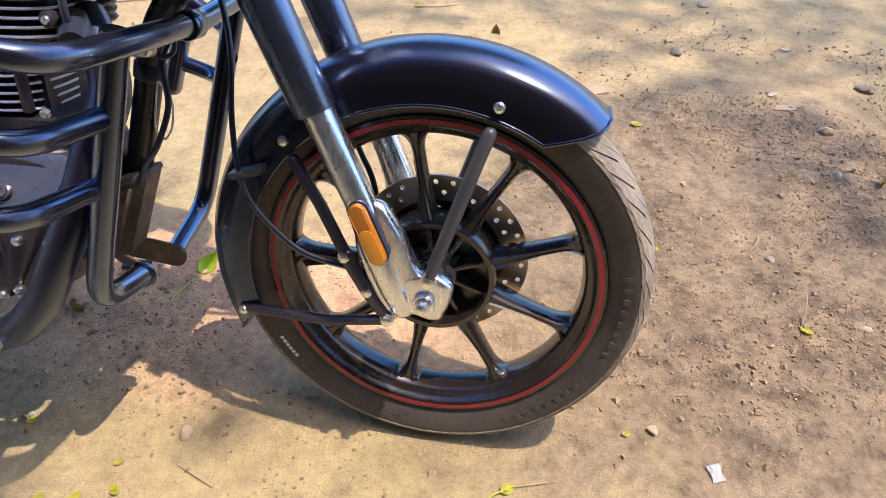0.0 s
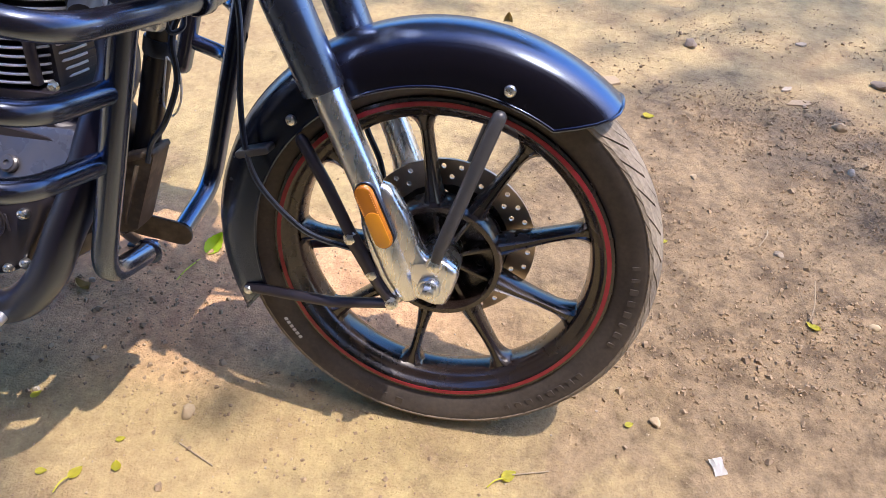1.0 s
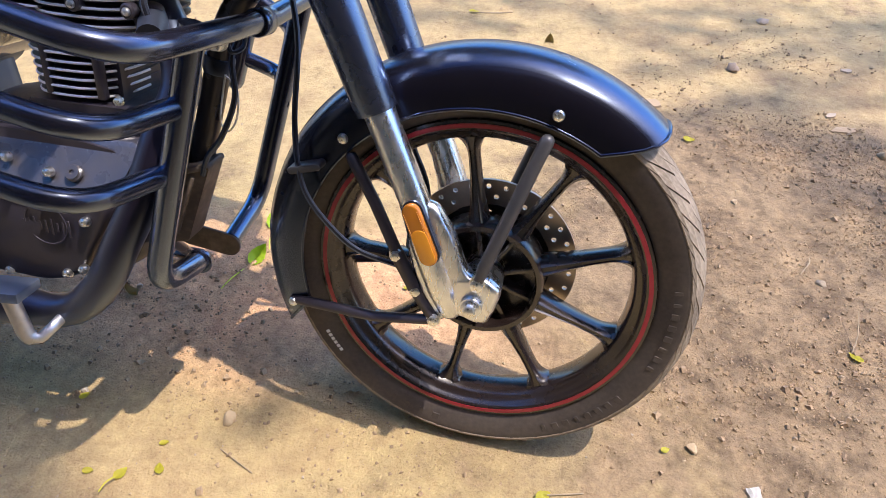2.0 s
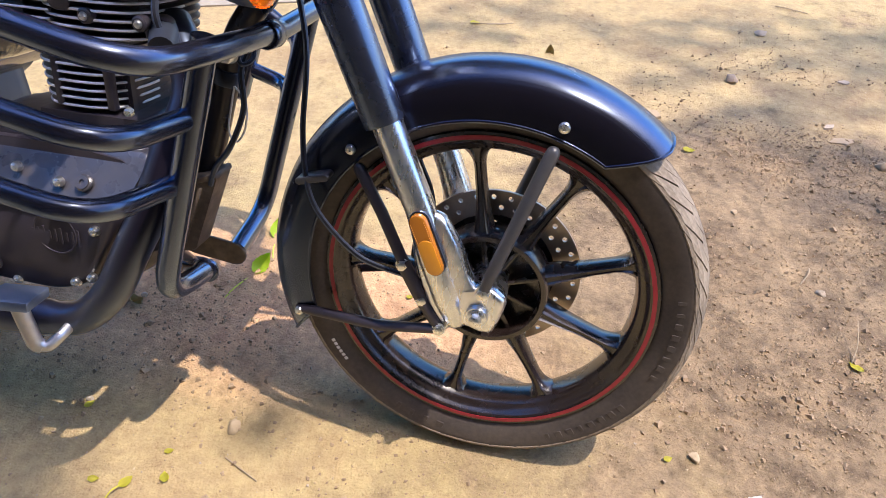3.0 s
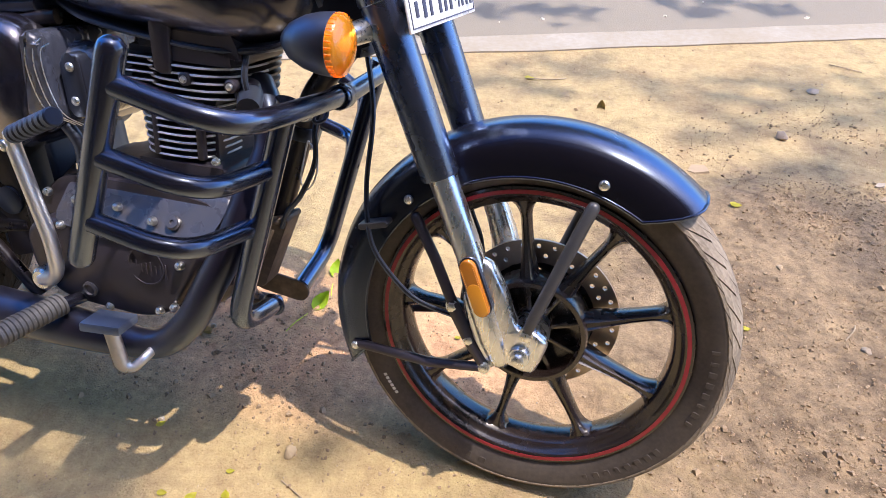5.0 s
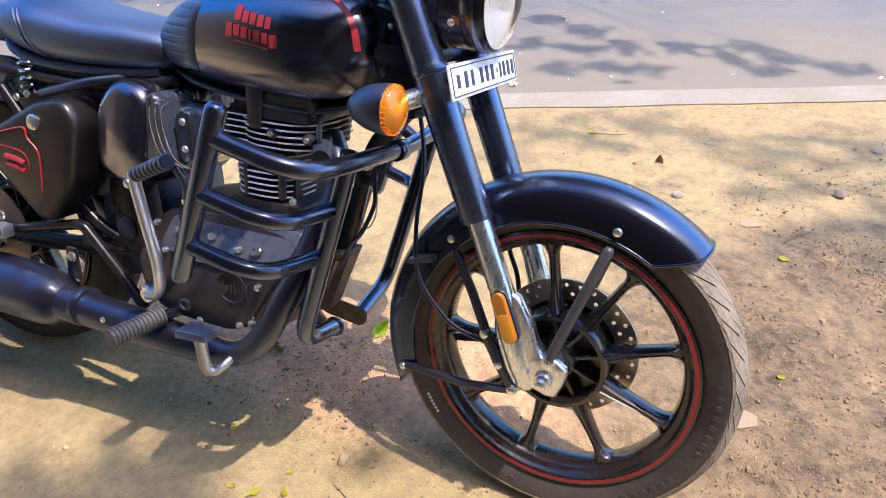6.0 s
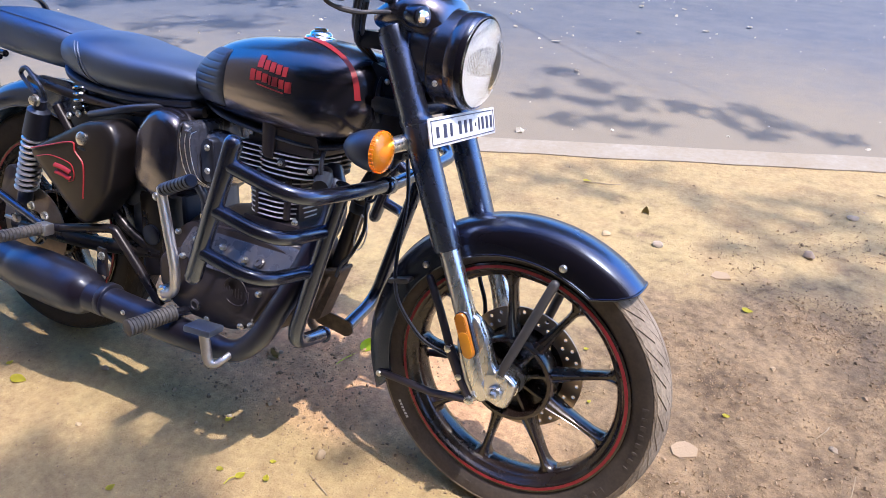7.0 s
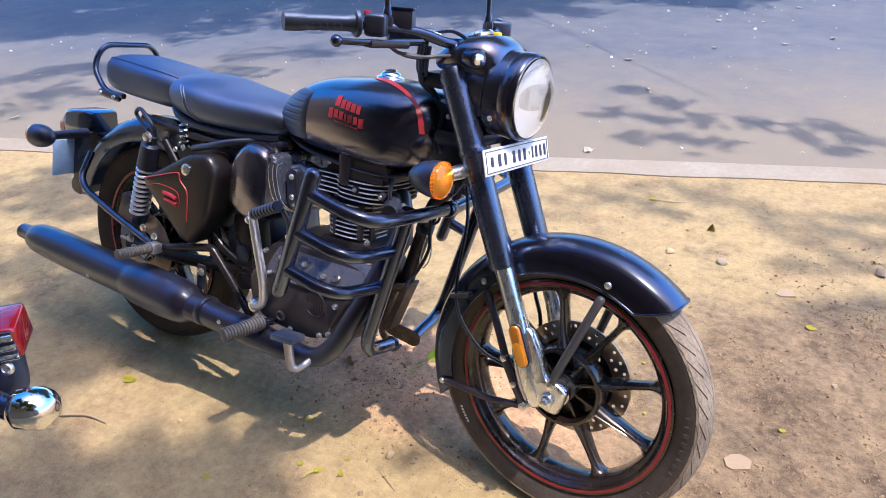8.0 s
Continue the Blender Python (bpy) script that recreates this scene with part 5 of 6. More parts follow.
def smooth_table(table, per=4):
    """The rows with smooth ones put between them."""
    cols = [curve_points([(r[0], r[k], 0) for r in table], per) for k in (1, 2, 3, 4)]
    return [(c[0].x, c[0].y, c[1].y, c[2].y, c[3].y) for c in zip(*cols)]


TANK_S = smooth_table(TANK)
tank_bm = loft([section(TANK_S, r[0], 56) for r in TANK_S])
tank = part("fuel_tank", tank_bm, POLISHED, bike, "satin black teardrop fuel tank with red emblem and stripe")
part("tank_seam", loft([[Vector((x, a * w, (lo + hi) / 2 + (hi - lo) / 2 * b)) for a, b in squircle(40, 2.4)] for x, lo, hi, w in ((-0.350, 0.788, 0.905, 0.062), (-0.353, 0.778, 0.915, 0.075), (-0.360, 0.776, 0.917, 0.077), (-0.366, 0.784, 0.909, 0.070))]), PLASTIC, tank, "black rubber trim at the tank's front")
part("tank_skirt", loft([section([(r[0], r[1] - 0.007, r[1] + 0.012, r[3] * 0.74, 3) for r in TANK_S], r[0], 32) for r in TANK_S[6:-2]]), PLASTIC, tank)


def on_tank(x, z, lift=0.0012):
    """The point of the tank's right side at a length and a height."""
    t = np.array(TANK_S)
    lo, hi, w, p = (np.interp(-x, -t[:, 0], t[:, k]) for k in (1, 2, 3, 4))
    b = max(-0.999, min(0.999, (z - (lo + hi) / 2) / ((hi - lo) / 2)))
    a = (1 - abs(b) ** p) ** (1 / p)
    d = Vector((0, -abs(a) ** (p - 1) / w, math.copysign(abs(b) ** (p - 1), b) / ((hi - lo) / 2))).normalized()
    return Vector((x, -w * a, z)) + d * lift


def patch(outline_rows, lift, bm=None):
    """A thin sheet over the tank. outline_rows: rows of (x, z) points, each of the same length."""
    bm = bm or bmesh.new()
    rows = [[bm.verts.new(on_tank(x, z, lift)) for x, z in row] for row in outline_rows]
    for p, q in zip(rows, rows[1:]):
        for k in range(len(p) - 1):
            bm.faces.new((p[k], p[k + 1], q[k + 1], q[k]))
    return bm


# emblem: two rows of plain red blocks, with a rule under the lower
for row, (z0, z1, x0, x1, blocks) in enumerate(((0.876, 0.895, -0.610, -0.532, (0.95, 0.8, 0.8, 0.8, 0.7)), (0.853, 0.871, -0.626, -0.518, (0.8, 0.8, 0.8, 0.35, 0.8, 0.7, 0.9)))):
    x, gap = x0, 0.0032
    unit = (x1 - x0 - gap * (len(blocks) - 1)) / sum(blocks)
    for k, b in enumerate(blocks):
        w = unit * b
        tall = 0.005 if k == 0 else (0.004 if k == len(blocks) - 1 and row else 0.0)
        droop = -0.14 * (x - x0)
        block = patch([[(x + w * i / 3, z0 + droop - tall * (row == 1) + (z1 - z0 + tall) * j / 3) for i in range(4)] for j in range(4)], 0.0012)
        part("emblem_block", block, RED, tank, "red emblem block")
        x += w + gap
rule = patch([[(-0.606 + 0.07 * i / 8, 0.842 - 0.0012 * i + 0.003 * j) for i in range(9)] for j in range(2)], 0.0012)
part("emblem_rule", rule, RED, tank, "thin red rule")
band = bmesh.new()
line = curve_points([(-0.382, 0.842, 0), (-0.388, 0.872, 0), (-0.402, 0.898, 0), (-0.430, 0.918, 0), (-0.468, 0.932, 0), (-0.51, 0.9405, 0), (-0.56, 0.9440, 0)], 6)
patch([[(q.x - 0.0095, q.y - 0.002 * min(1.0, max(0.0, (k - 12) / 16))) for k, q in enumerate(line)], [(q.x, q.y + 0.0005) for q in line]], 0.0013, band)
part("tank_stripe", band, RED, tank, "red stripe over the tank's front")
part("fuel_cap", turned([(0.036, -0.012), (0.036, 0.004), (0.033, 0.009), (0.026, 0.011), (0.024, 0.017), (0.018, 0.021), (0.0, 0.022)], (-0.553, 0, 0.938), (0.04, 0, 1), 28), CHROME, tank, "chrome fuel filler cap")
part("cap_lock", box((-0.553, 0, 0.961), (0.032, 0.012, 0.008), 0.003), CHROME, tank)
# ribbed knee pad
pad = bmesh.new()
rows = []
for j in range(49):
    v = j / 48
    row = []
    for i in range(13):
        u = i / 12
        x_back = -0.838 + 0.088 * max(0.0, (v - 0.35) / 0.65) ** 2.0 + 0.012 * max(0, 0.25 - v) / 0.25
        x_front = -0.712 + 0.012 * v
        row.append((x_back + (x_front - x_back) * u, 0.776 + 0.122 * v, u, v))
    rows.append(row)
grid = []
for row in rows:
    g = []
    for x, z, u, v in row:
        rim = min(1.0, min(u, 1 - u, v * 1.5, (1 - v) * 1.5) / 0.09)
        groove = 0.0016 if (0.12 < u < 0.88 and 0.14 < v < 0.9 and (v * 48) % 6 < 1.0) else 0.0
        g.append(pad.verts.new(on_tank(x, z, 0.0005 + 0.0036 * rim**0.5 - groove)))
    grid.append(g)
for p, q in zip(grid, grid[1:]):
    for k in range(12):
        pad.faces.new((p[k], p[k + 1], q[k + 1], q[k]))
part("knee_pad", pad, RUBBER, tank, "black ribbed rubber knee pad")

# seats, grab rail
SEAT = ((-0.800, 0.772, 0.824, 0.085, 2.6), (-0.83, 0.754, 0.838, 0.103, 2.7), (-0.90, 0.746, 0.850, 0.120, 2.7), (-0.98, 0.742, 0.856, 0.134, 2.7), (-1.06, 0.744, 0.866, 0.142, 2.7), (-1.13, 0.750, 0.878, 0.142, 2.6), (-1.19, 0.765, 0.880, 0.132, 2.5), (-1.225, 0.790, 0.868, 0.105, 2.3), (-1.235, 0.815, 0.850, 0.06, 2.1))
SEAT_S = smooth_table(SEAT)
seat = part("rider_seat", loft([section(SEAT_S, r[0], 44) for r in SEAT_S]), VINYL, bike, "black vinyl rider seat")


def round_seat(table, x, a_deg, lift):
    t = np.array(table)
    lo, hi, w, p = (np.interp(-x, -t[:, 0], t[:, k]) for k in (1, 2, 3, 4))
    c, s = math.cos(radians(a_deg)), math.sin(radians(a_deg))
    return Vector((x, (w + lift) * math.copysign(abs(c) ** (2 / p), c), (lo + hi) / 2 + ((hi - lo) / 2 + lift) * math.copysign(abs(s) ** (2 / p), s)))


for off in (0, 0.012):
    part("seat_seam", tube([round_seat(SEAT_S, -1.155 + off + 0.075 * (k / 20), 150 + 80 * k / 20, 0.0008) for k in range(21)], 0.0022, 6), VINYL, seat)
part("seat_base", loft([section([(r[0], r[1] - 0.010, r[1] + 0.022, r[3] * 0.93, 3) for r in SEAT_S], r[0], 32) for r in SEAT_S[4:-6]]), PLASTIC, seat)
PILL = ((-1.175, 0.785, 0.850, 0.075, 2.6), (-1.20, 0.772, 0.868, 0.098, 3.0), (-1.27, 0.770, 0.882, 0.108, 3.2), (-1.38, 0.776, 0.893, 0.110, 3.2), (-1.48, 0.784, 0.900, 0.106, 3.2), (-1.518, 0.792, 0.898, 0.099, 3.0), (-1.538, 0.808, 0.888, 0.080, 2.6))
PILL_S = smooth_table(PILL)
pillion = part("pillion_seat", loft([section(PILL_S, r[0], 44) for r in PILL_S]), VINYL, bike, "black vinyl pillion pad with piped edge")
part("seat_piping", tube([round_seat(PILL_S, -1.19 - 0.335 * k / 30, 180 - 46, 0.001) for k in range(31)], 0.0028, 6), VINYL, pillion)
rail = part("grab_rail", tube(bent([(-1.40, -0.128, 0.790), (-1.485, -0.130, 0.792), (-1.552, -0.118, 0.860), (-1.545, -0.085, 0.924), (-1.545, 0.085, 0.924), (-1.552, 0.118, 0.860), (-1.485, 0.130, 0.792), (-1.40, 0.128, 0.790)], 0.11, 8), 0.0085, 14), TUBE, bike, "black tubular grab rail behind the seat")
part("rail_plate", slab(stadium((-1.495, 0.791), (-1.42, 0.782), 0.010), -0.138, -0.128, 0.002), TUBE, rail)
for x, z in ((-1.492, 0.791), (-1.432, 0.784)):
    part("rail_bolt", bolt((x, -0.139, z), (0, -1, 0), 0.0065, 0.005), STEEL, rail)
coil = bmesh.new()
spring_pts = [(-1.140 + 0.014 * math.cos(t), -0.128 + 0.014 * math.sin(t), 0.690 + 0.062 * t / (2 * math.pi * 4)) for t in (2 * math.pi * k / 16 for k in range(65))]
part("seat_spring", tube(spring_pts, 0.0038, 6, coil), CHROME, bike, "chrome seat spring")

# rear mudguard, tail, rear indicators
fender(rear_axle, 0.330, 0.402, 0.078, 8, 166, (0, 3), None, "rear_mudguard", "satin black rear mudguard")
part("mudguard_side", slab(rounded([(-1.30, 0.755), (-1.18, 0.752), (-1.13, 0.70), (-1.20, 0.66), (-1.28, 0.70)], 0.02), -0.124, -0.112, 0.004), BLACK, bike, "black frame side plate under the seat")
# Black filler that closes the open gap under the seat.
part("inner_panel", slab(rounded([(-1.26, 0.742), (-0.86, 0.738), (-0.88, 0.60), (-1.00, 0.47), (-1.12, 0.50), (-1.22, 0.64)], 0.03), -0.104, 0.104, 0.006), PLASTIC, bike, "black filler panel under the seat")
for x, z in ((-1.182, 0.672), (-1.150, 0.682), (-1.045, 0.705)):
    part("plate_bolt", bolt((x, -0.126, z), (0, -1, 0), 0.009, 0.007), STEEL, bike, "silver side plate bolt")
part("strap_loop", tube(bent([(-1.235, -0.150, 0.702), (-1.225, -0.165, 0.735), (-1.300, -0.150, 0.775), (-1.325, -0.148, 0.755), (-1.265, -0.152, 0.712)], 0.02, 5), 0.0055, 8), RUBBER, bike, "black strap loop by the shock absorber")
tail = part("tail_lamp_housing", loft([[Vector((x, a * w, zc + b * h)) for a, b in squircle(24, 9)] for x, w, zc, h in ((-1.690, 0.046, 0.660, 0.032), (-1.71, 0.056, 0.658, 0.040), (-1.805, 0.060, 0.642, 0.050), (-1.840, 0.052, 0.622, 0.042))]), LACQUER, bike, "black tail lamp housing on the mudguard")
part("tail_lens", loft([[Vector((x, a * w, zc + b * h)) for a, b in squircle(24, 4)] for x, w, zc, h in ((-1.838, 0.054, 0.623, 0.042), (-1.865, 0.050, 0.617, 0.036), (-1.872, 0.04, 0.615, 0.028))]), REDLENS, tail, "red tail lens")
part("tail_bracket", slab(rounded([(-1.69, 0.63), (-1.82, 0.63), (-1.865, 0.44), (-1.82, 0.41), (-1.745, 0.46)], 0.02), -0.022, 0.022, 0.006), FRAME, bike, "black number plate bracket")
part("rear_plate", box((-1.845, 0, 0.520), (0.004, 0.195, 0.128), 0.002, Matrix.Rotation(radians(10), 4, "Y")), REARPLATE, bike, "back of the rear number plate, sky reflection painted blue")
part("mud_flap", slab(rounded([(-1.735, 0.50), (-1.80, 0.45), (-1.80, 0.415), (-1.755, 0.405), (-1.70, 0.45)], 0.008), -0.065, 0.065, 0.003), GREYRUB, bike, "dusty rubber mud flap")
for sgn in (-1, 1):
    ind = part("rear_indicator", turned([(0.036, 0.0), (0.037, 0.008), (0.035, 0.028), (0.027, 0.050), (0.013, 0.064), (0.0, 0.067)], (-1.725, sgn * 0.205, 0.628), (1, 0, 0.05), 28), PLASTIC, bike, "black rear bullet indicator")
    part("indicator_lens", turned([(0.0365, 0.0), (0.034, -0.012), (0.020, -0.020), (0.0, -0.022)], (-1.725, sgn * 0.205, 0.628), (1, 0, 0.05), 28), AMBER, ind)
    part("indicator_stalk", tube([(-1.700, sgn * 0.200, 0.629), (-1.690, sgn * 0.065, 0.630)], [0.013, 0.0155], 14), PLASTIC, ind)
part("side_guard", tube(bent([(-1.610, -0.105, 0.585), (-1.605, -0.150, 0.510), (-1.560, -0.165, 0.480), (-1.40, -0.180, 0.437), (-1.205, -0.190, 0.388)], 0.04), 0.0105, 14), TUBE, bike, "black tubular side guard beside the rear wheel")

# rear shock absorbers
for sgn in (-1, 1):
    a, b = Vector((-1.238, sgn * 0.160, 0.702)), Vector((-1.352, sgn * 0.150, 0.372))
    d = (b - a).normalized()
    shock = part("shock_absorber", tube([a, a.lerp(b, 0.06), a.lerp(b, 0.08), a.lerp(b, 0.28), a.lerp(b, 0.285), a.lerp(b, 0.95), b], [0.014, 0.016, 0.026, 0.029, 0.019, 0.018, 0.012], 22), PLASTIC, bike, "black shock absorber with bright coil spring")
    u, v = d.orthogonal().normalized(), d.cross(d.orthogonal().normalized())
    n = 10
    pts = [a.lerp(b, 0.27 + 0.46 * k / (n * 14)) + 0.0240 * (u * math.cos(2 * math.pi * k / 14) + v * math.sin(2 * math.pi * k / 14)) for k in range(n * 14 + 1)]
    part("coil_spring", tube(pts, 0.0052, 7), BRIGHT, shock, "bright steel coil spring")
    part("shock_top_nut", bolt(a + Vector((0, sgn * 0.012, 0)), (0, sgn, 0), 0.012, 0.012, True), STEEL, shock)
    part("shock_foot_nut", bolt(b + Vector((0, sgn * 0.012, 0)), (0, sgn, 0), 0.011, 0.010, True), STEEL, shock)
part("rear_brake_body", slab(rounded([(-1.46, 0.40), (-1.42, 0.50), (-1.38, 0.50), (-1.36, 0.40)], 0.015), -0.135, -0.09, 0.006), ENGINE, bike, "black rear brake caliper")
part("rear_brake_disc", turned([(0.120, -0.002), (0.120, 0.002), (0.05, 0.002), (0.05, -0.002)], (-BASE, -0.10, RR), (0, 1, 0), 56, closed=True), DISC, rear_rim)

# side panel, air filter drum, throttle body cover
# side panel: rounded triangle, its face swelling outward
outline = rounded([(-1.262, 0.580), (-1.060, 0.686), (-0.985, 0.700), (-0.955, 0.655), (-0.985, 0.520), (-1.062, 0.428), (-1.095, 0.432)], 0.028, 5)
cx, cz = -1.06, 0.585
rings = []
for f, y in ((0.96, -0.110), (1.0, -0.120), (1.0, -0.170), (0.990, -0.180), (0.965, -0.187), (0.90, -0.1925), (0.75, -0.1955), (0.50, -0.1975), (0.25, -0.1985)):
    rings.append([Vector((cx + (x - cx) * f, y, cz + (z - cz) * f)) for x, z in outline])
panel = part("side_panel", loft(rings), PANEL, bike, "satin black triangular side panel with red pinstripe")
part("panel_lock", turned([(0.016, 0), (0.016, 0.006), (0.012, 0.009), (0, 0.009)], (-1.056, -0.1945, 0.646), (0, -1, 0.15), 24), STEEL, panel, "round silver panel lock")
part("panel_recess", turned([(0.030, 0), (0.029, 0.003), (0.018, 0.0035)], (-1.056, -0.1915, 0.646), (0, -1, 0.15), 28), BLACK, panel)


def panel_line(pts):
    out = []
    for q in curve_points([(x, 0, z) for x, z in pts], 5):
        e = max(abs((q.x - cx) / 0.20), abs((q.z - cz) / 0.13))
        out.append(Vector((q.x, -0.1995 + 0.0060 * e**2, q.z)))
    return out


part("pinstripe", tube(panel_line([(-1.235, 0.588), (-1.16, 0.612), (-1.088, 0.632), (-1.078, 0.612), (-1.055, 0.590), (-1.052, 0.560), (-1.060, 0.500)]), 0.0022, 6, flat=0.6), RED, panel, "red pinstripe")
part("pinstripe", tube(panel_line([(-1.215, 0.572), (-1.165, 0.585), (-1.100, 0.580), (-1.085, 0.560), (-1.088, 0.540), (-1.105, 0.532)]), 0.0014, 6, flat=0.6), RED, panel)
badge = bmesh.new()
for k in range(2):
    tube(panel_line([(-1.150 + 0.004 * k, 0.566 - 0.016 * k), (-1.120, 0.564 - 0.016 * k), (-1.096, 0.558 - 0.016 * k)]), 0.0072, 8, badge, flat=0.4)
part("panel_badge", badge, RED, panel, "small red badge of plain bars")

drum = rounded([(-0.955, 0.56), (-0.935, 0.70), (-0.885, 0.752), (-0.815, 0.735), (-0.790, 0.66), (-0.805, 0.565), (-0.87, 0.522)], 0.05, 6)
part("air_filter_drum", pillow(drum, 0.14, -0.178, 0.034), POLISHED, bike, "black rounded air filter drum")
part("drum_rim", slab(rounded([(-0.800, 0.735), (-0.775, 0.725), (-0.755, 0.60), (-0.785, 0.57), (-0.81, 0.60)], 0.02), -0.160, 0.10, 0.012), SMOKE, bike, "glossy clear-black intake cover")
part("throttle_body", turned([(0.045, 0), (0.048, 0.01), (0.045, 0.05), (0.036, 0.09), (0.034, 0.13)], (-0.80, -0.075, 0.665), (1, 0.15, 0.02), 28), SMOKE, bike, "glossy throttle body")
# Thin steel lines drawn for the white reflections on the glossy cover.
lines = bmesh.new()
for k in range(3):
    tube(curve_points([(-0.786 + 0.014 * k, -0.150, 0.728 - 0.006 * k), (-0.794 + 0.014 * k, -0.160, 0.705), (-0.792 + 0.015 * k, -0.163, 0.665), (-0.774 + 0.015 * k, -0.160, 0.615), (-0.752 + 0.012 * k, -0.13, 0.588)], 5), 0.0009, 6, lines)
part("intake_trim", lines, STEEL, bike, "thin bright lines standing for glints on the intake cover")
mount = part("engine_mount", slab(rounded([(-0.758, 0.700), (-0.722, 0.704), (-0.712, 0.610), (-0.750, 0.600)], 0.015), -0.138, -0.110, 0.006), PLASTIC, bike, "black engine mount plate with two screws")
for x, z in ((-0.737, 0.682), (-0.735, 0.630)):
    part("mount_screw", bolt((x, -0.139, z), (0, -1, 0), 0.0075, 0.005), STEEL, mount)
part("battery_box", slab(rounded([(-1.02, 0.50), (-0.97, 0.70), (-0.82, 0.70), (-0.84, 0.54), (-0.93, 0.47)], 0.02), -0.10, 0.12, 0.01), PLASTIC, bike)
part("hose", tube(curve_points([(-1.10, -0.135, 0.690), (-1.02, -0.150, 0.712), (-0.96, -0.14, 0.730), (-0.90, -0.10, 0.742)], 6), 0.009, 10), RUBBER, bike)
part("chain_guard", slab(rounded([(-0.95, 0.43), (-1.40, 0.46), (-1.42, 0.41), (-0.95, 0.36)], 0.02), 0.10, 0.125, 0.006), FRAME, bike)
part("side_stand", tube(bent([(-0.62, 0.12, 0.25), (-0.66, 0.20, 0.15), (-0.68, 0.285, 0.073)], 0.03), 0.0115, 12), FRAME, bike, "black side stand")
part("stand_foot", box((-0.685, 0.292, 0.0705), (0.06, 0.03, 0.006), 0.002, Matrix.Rotation(radians(LEANS), 4, "X")), FRAME, bike)

# the bike's tail, drawn out to the true wheelbase
for ob in bike.children_recursive:
    for v in ob.data.vertices:
        if v.co.x < -0.85:
            v.co.x += 0.028 * (v.co.x + 0.85)

# ---- things on the ground ----


def lie(x, y):
    return earth_height(x, y)


def stone(x, y, size, material, label, seed, flat=0.6, name="stone"):
    rnd = random.Random(seed)
    bm = bmesh.new()
    bmesh.ops.create_icosphere(bm, subdivisions=3, radius=1)
    off = Vector((rnd.random(), rnd.random(), rnd.random())) * 20
    cuts = [Vector((rnd.uniform(-1, 1), rnd.uniform(-1, 1), rnd.uniform(-0.4, 1))).normalized() for _ in range(7)]
    for v in bm.verts:
        d = v.co.normalized()
        r = 1 + 0.28 * noise.noise(d * 1.6 + off) + 0.13 * noise.noise(d * 4.5 + off) + 0.05 * noise.noise(d * 11 + off)
        for c in cuts:
            k = d.dot(c)
            if k > 0.62:
                r = min(r, 0.66 / k)
        v.co = Vector((d.x * r * size * rnd.choice((1.0,)), d.y * r * size * 0.78, d.z * r * size * flat))
    ob = link(name, bm, material)
    ob.matrix_world = pose(x, y, lie(x, y) + size * flat * 0.45, rnd.uniform(-10, 10), rnd.uniform(-10, 10), rnd.uniform(0, 360))
    return tagged(ob, label, "stone", "stones on the earth")


stones = (
    (-0.412, -0.092, 0.0150, STONE, "small pale brown lumpy stone on the earth", 0.8),
    (0.640, 1.548, 0.026, DARKSTONE, "angular brown stone on sandy earth", 0.6),
    (0.722, 0.530, 0.013, PALESTONE, "small whitish stone on dark crumbs", 0.7),
    (0.976, 0.885, 0.014, PALESTONE, "small whitish stone on dark crumbs", 0.7),
    (1.197, 1.385, 0.030, DARKSTONE, "blocky brown stone on sandy earth", 0.55),
    (1.001, 1.106, 0.021, STONE, "rounded grey stone on sandy earth", 0.7),
    (0.791, 1.985, 0.026, PALESTONE, "pale flat stone near the road edge", 0.45),
    (-0.080, 1.350, 0.022, STONE, "brown stone on sandy earth", 0.6),
    (0.114, 1.362, 0.024, PALESTONE, "pale broken stone on sandy earth", 0.6),
    (0.405, 0.030, 0.0125, STONE, "small brown stone beside the front tyre", 0.7),
    (-0.735, 0.178, 0.008, PALESTONE, "tiny white pebble in the shade", 0.8),
    (-0.695, -0.090, 0.008, PALESTONE, "tiny white pebble in the shade", 0.8),
    (-1.120, -0.110, 0.012, PALESTONE, "small pale pebble in the shade", 0.6),
    (-1.010, -0.290, 0.009, STONE, "small brown pebble on the earth", 0.6),
    (0.865, 0.330, 0.012, STONE, "small brown stone on dark crumbs", 0.6),
    (1.060, 0.560, 0.014, STONE, "small brown stone on dark crumbs", 0.6),
    (0.560, 0.790, 0.011, STONE, "small brown stone on dark crumbs", 0.6),
)
for k, (x, y, size, mat, label, flat) in enumerate(stones):
    stone(x, y, size, mat, label, 40 + k, flat)


def chip(x, y, w, d, turn, material, label, seed):
    """A flat broken piece lying on the earth."""
    rnd = random.Random(seed)
    n = 9
    pts = [(w * (1 + rnd.uniform(-0.25, 0.2)) * math.cos(2 * math.pi * k / n), d * (1 + rnd.uniform(-0.25, 0.2)) * math.sin(2 * math.pi * k / n)) for k in range(n)]
    bm = bmesh.new()
    lo, hi = [bm.verts.new((a, b, -0.002)) for a, b in pts], [bm.verts.new((a * 0.94, b * 0.94, 0.0045 + 0.001 * rnd.random())) for a, b in pts]
    bm.faces.new(lo), bm.faces.new(hi)
    for k in range(n):
        bm.faces.new((lo[k], lo[(k + 1) % n], hi[(k + 1) % n], hi[k]))
    ob = link("stone_chip", bm, material, smooth=False)
    ob.matrix_world = pose(x, y, lie(x, y) + 0.001, 2, -2, turn)
    return tagged(ob, label, "stone chip", "flat chips on the earth")


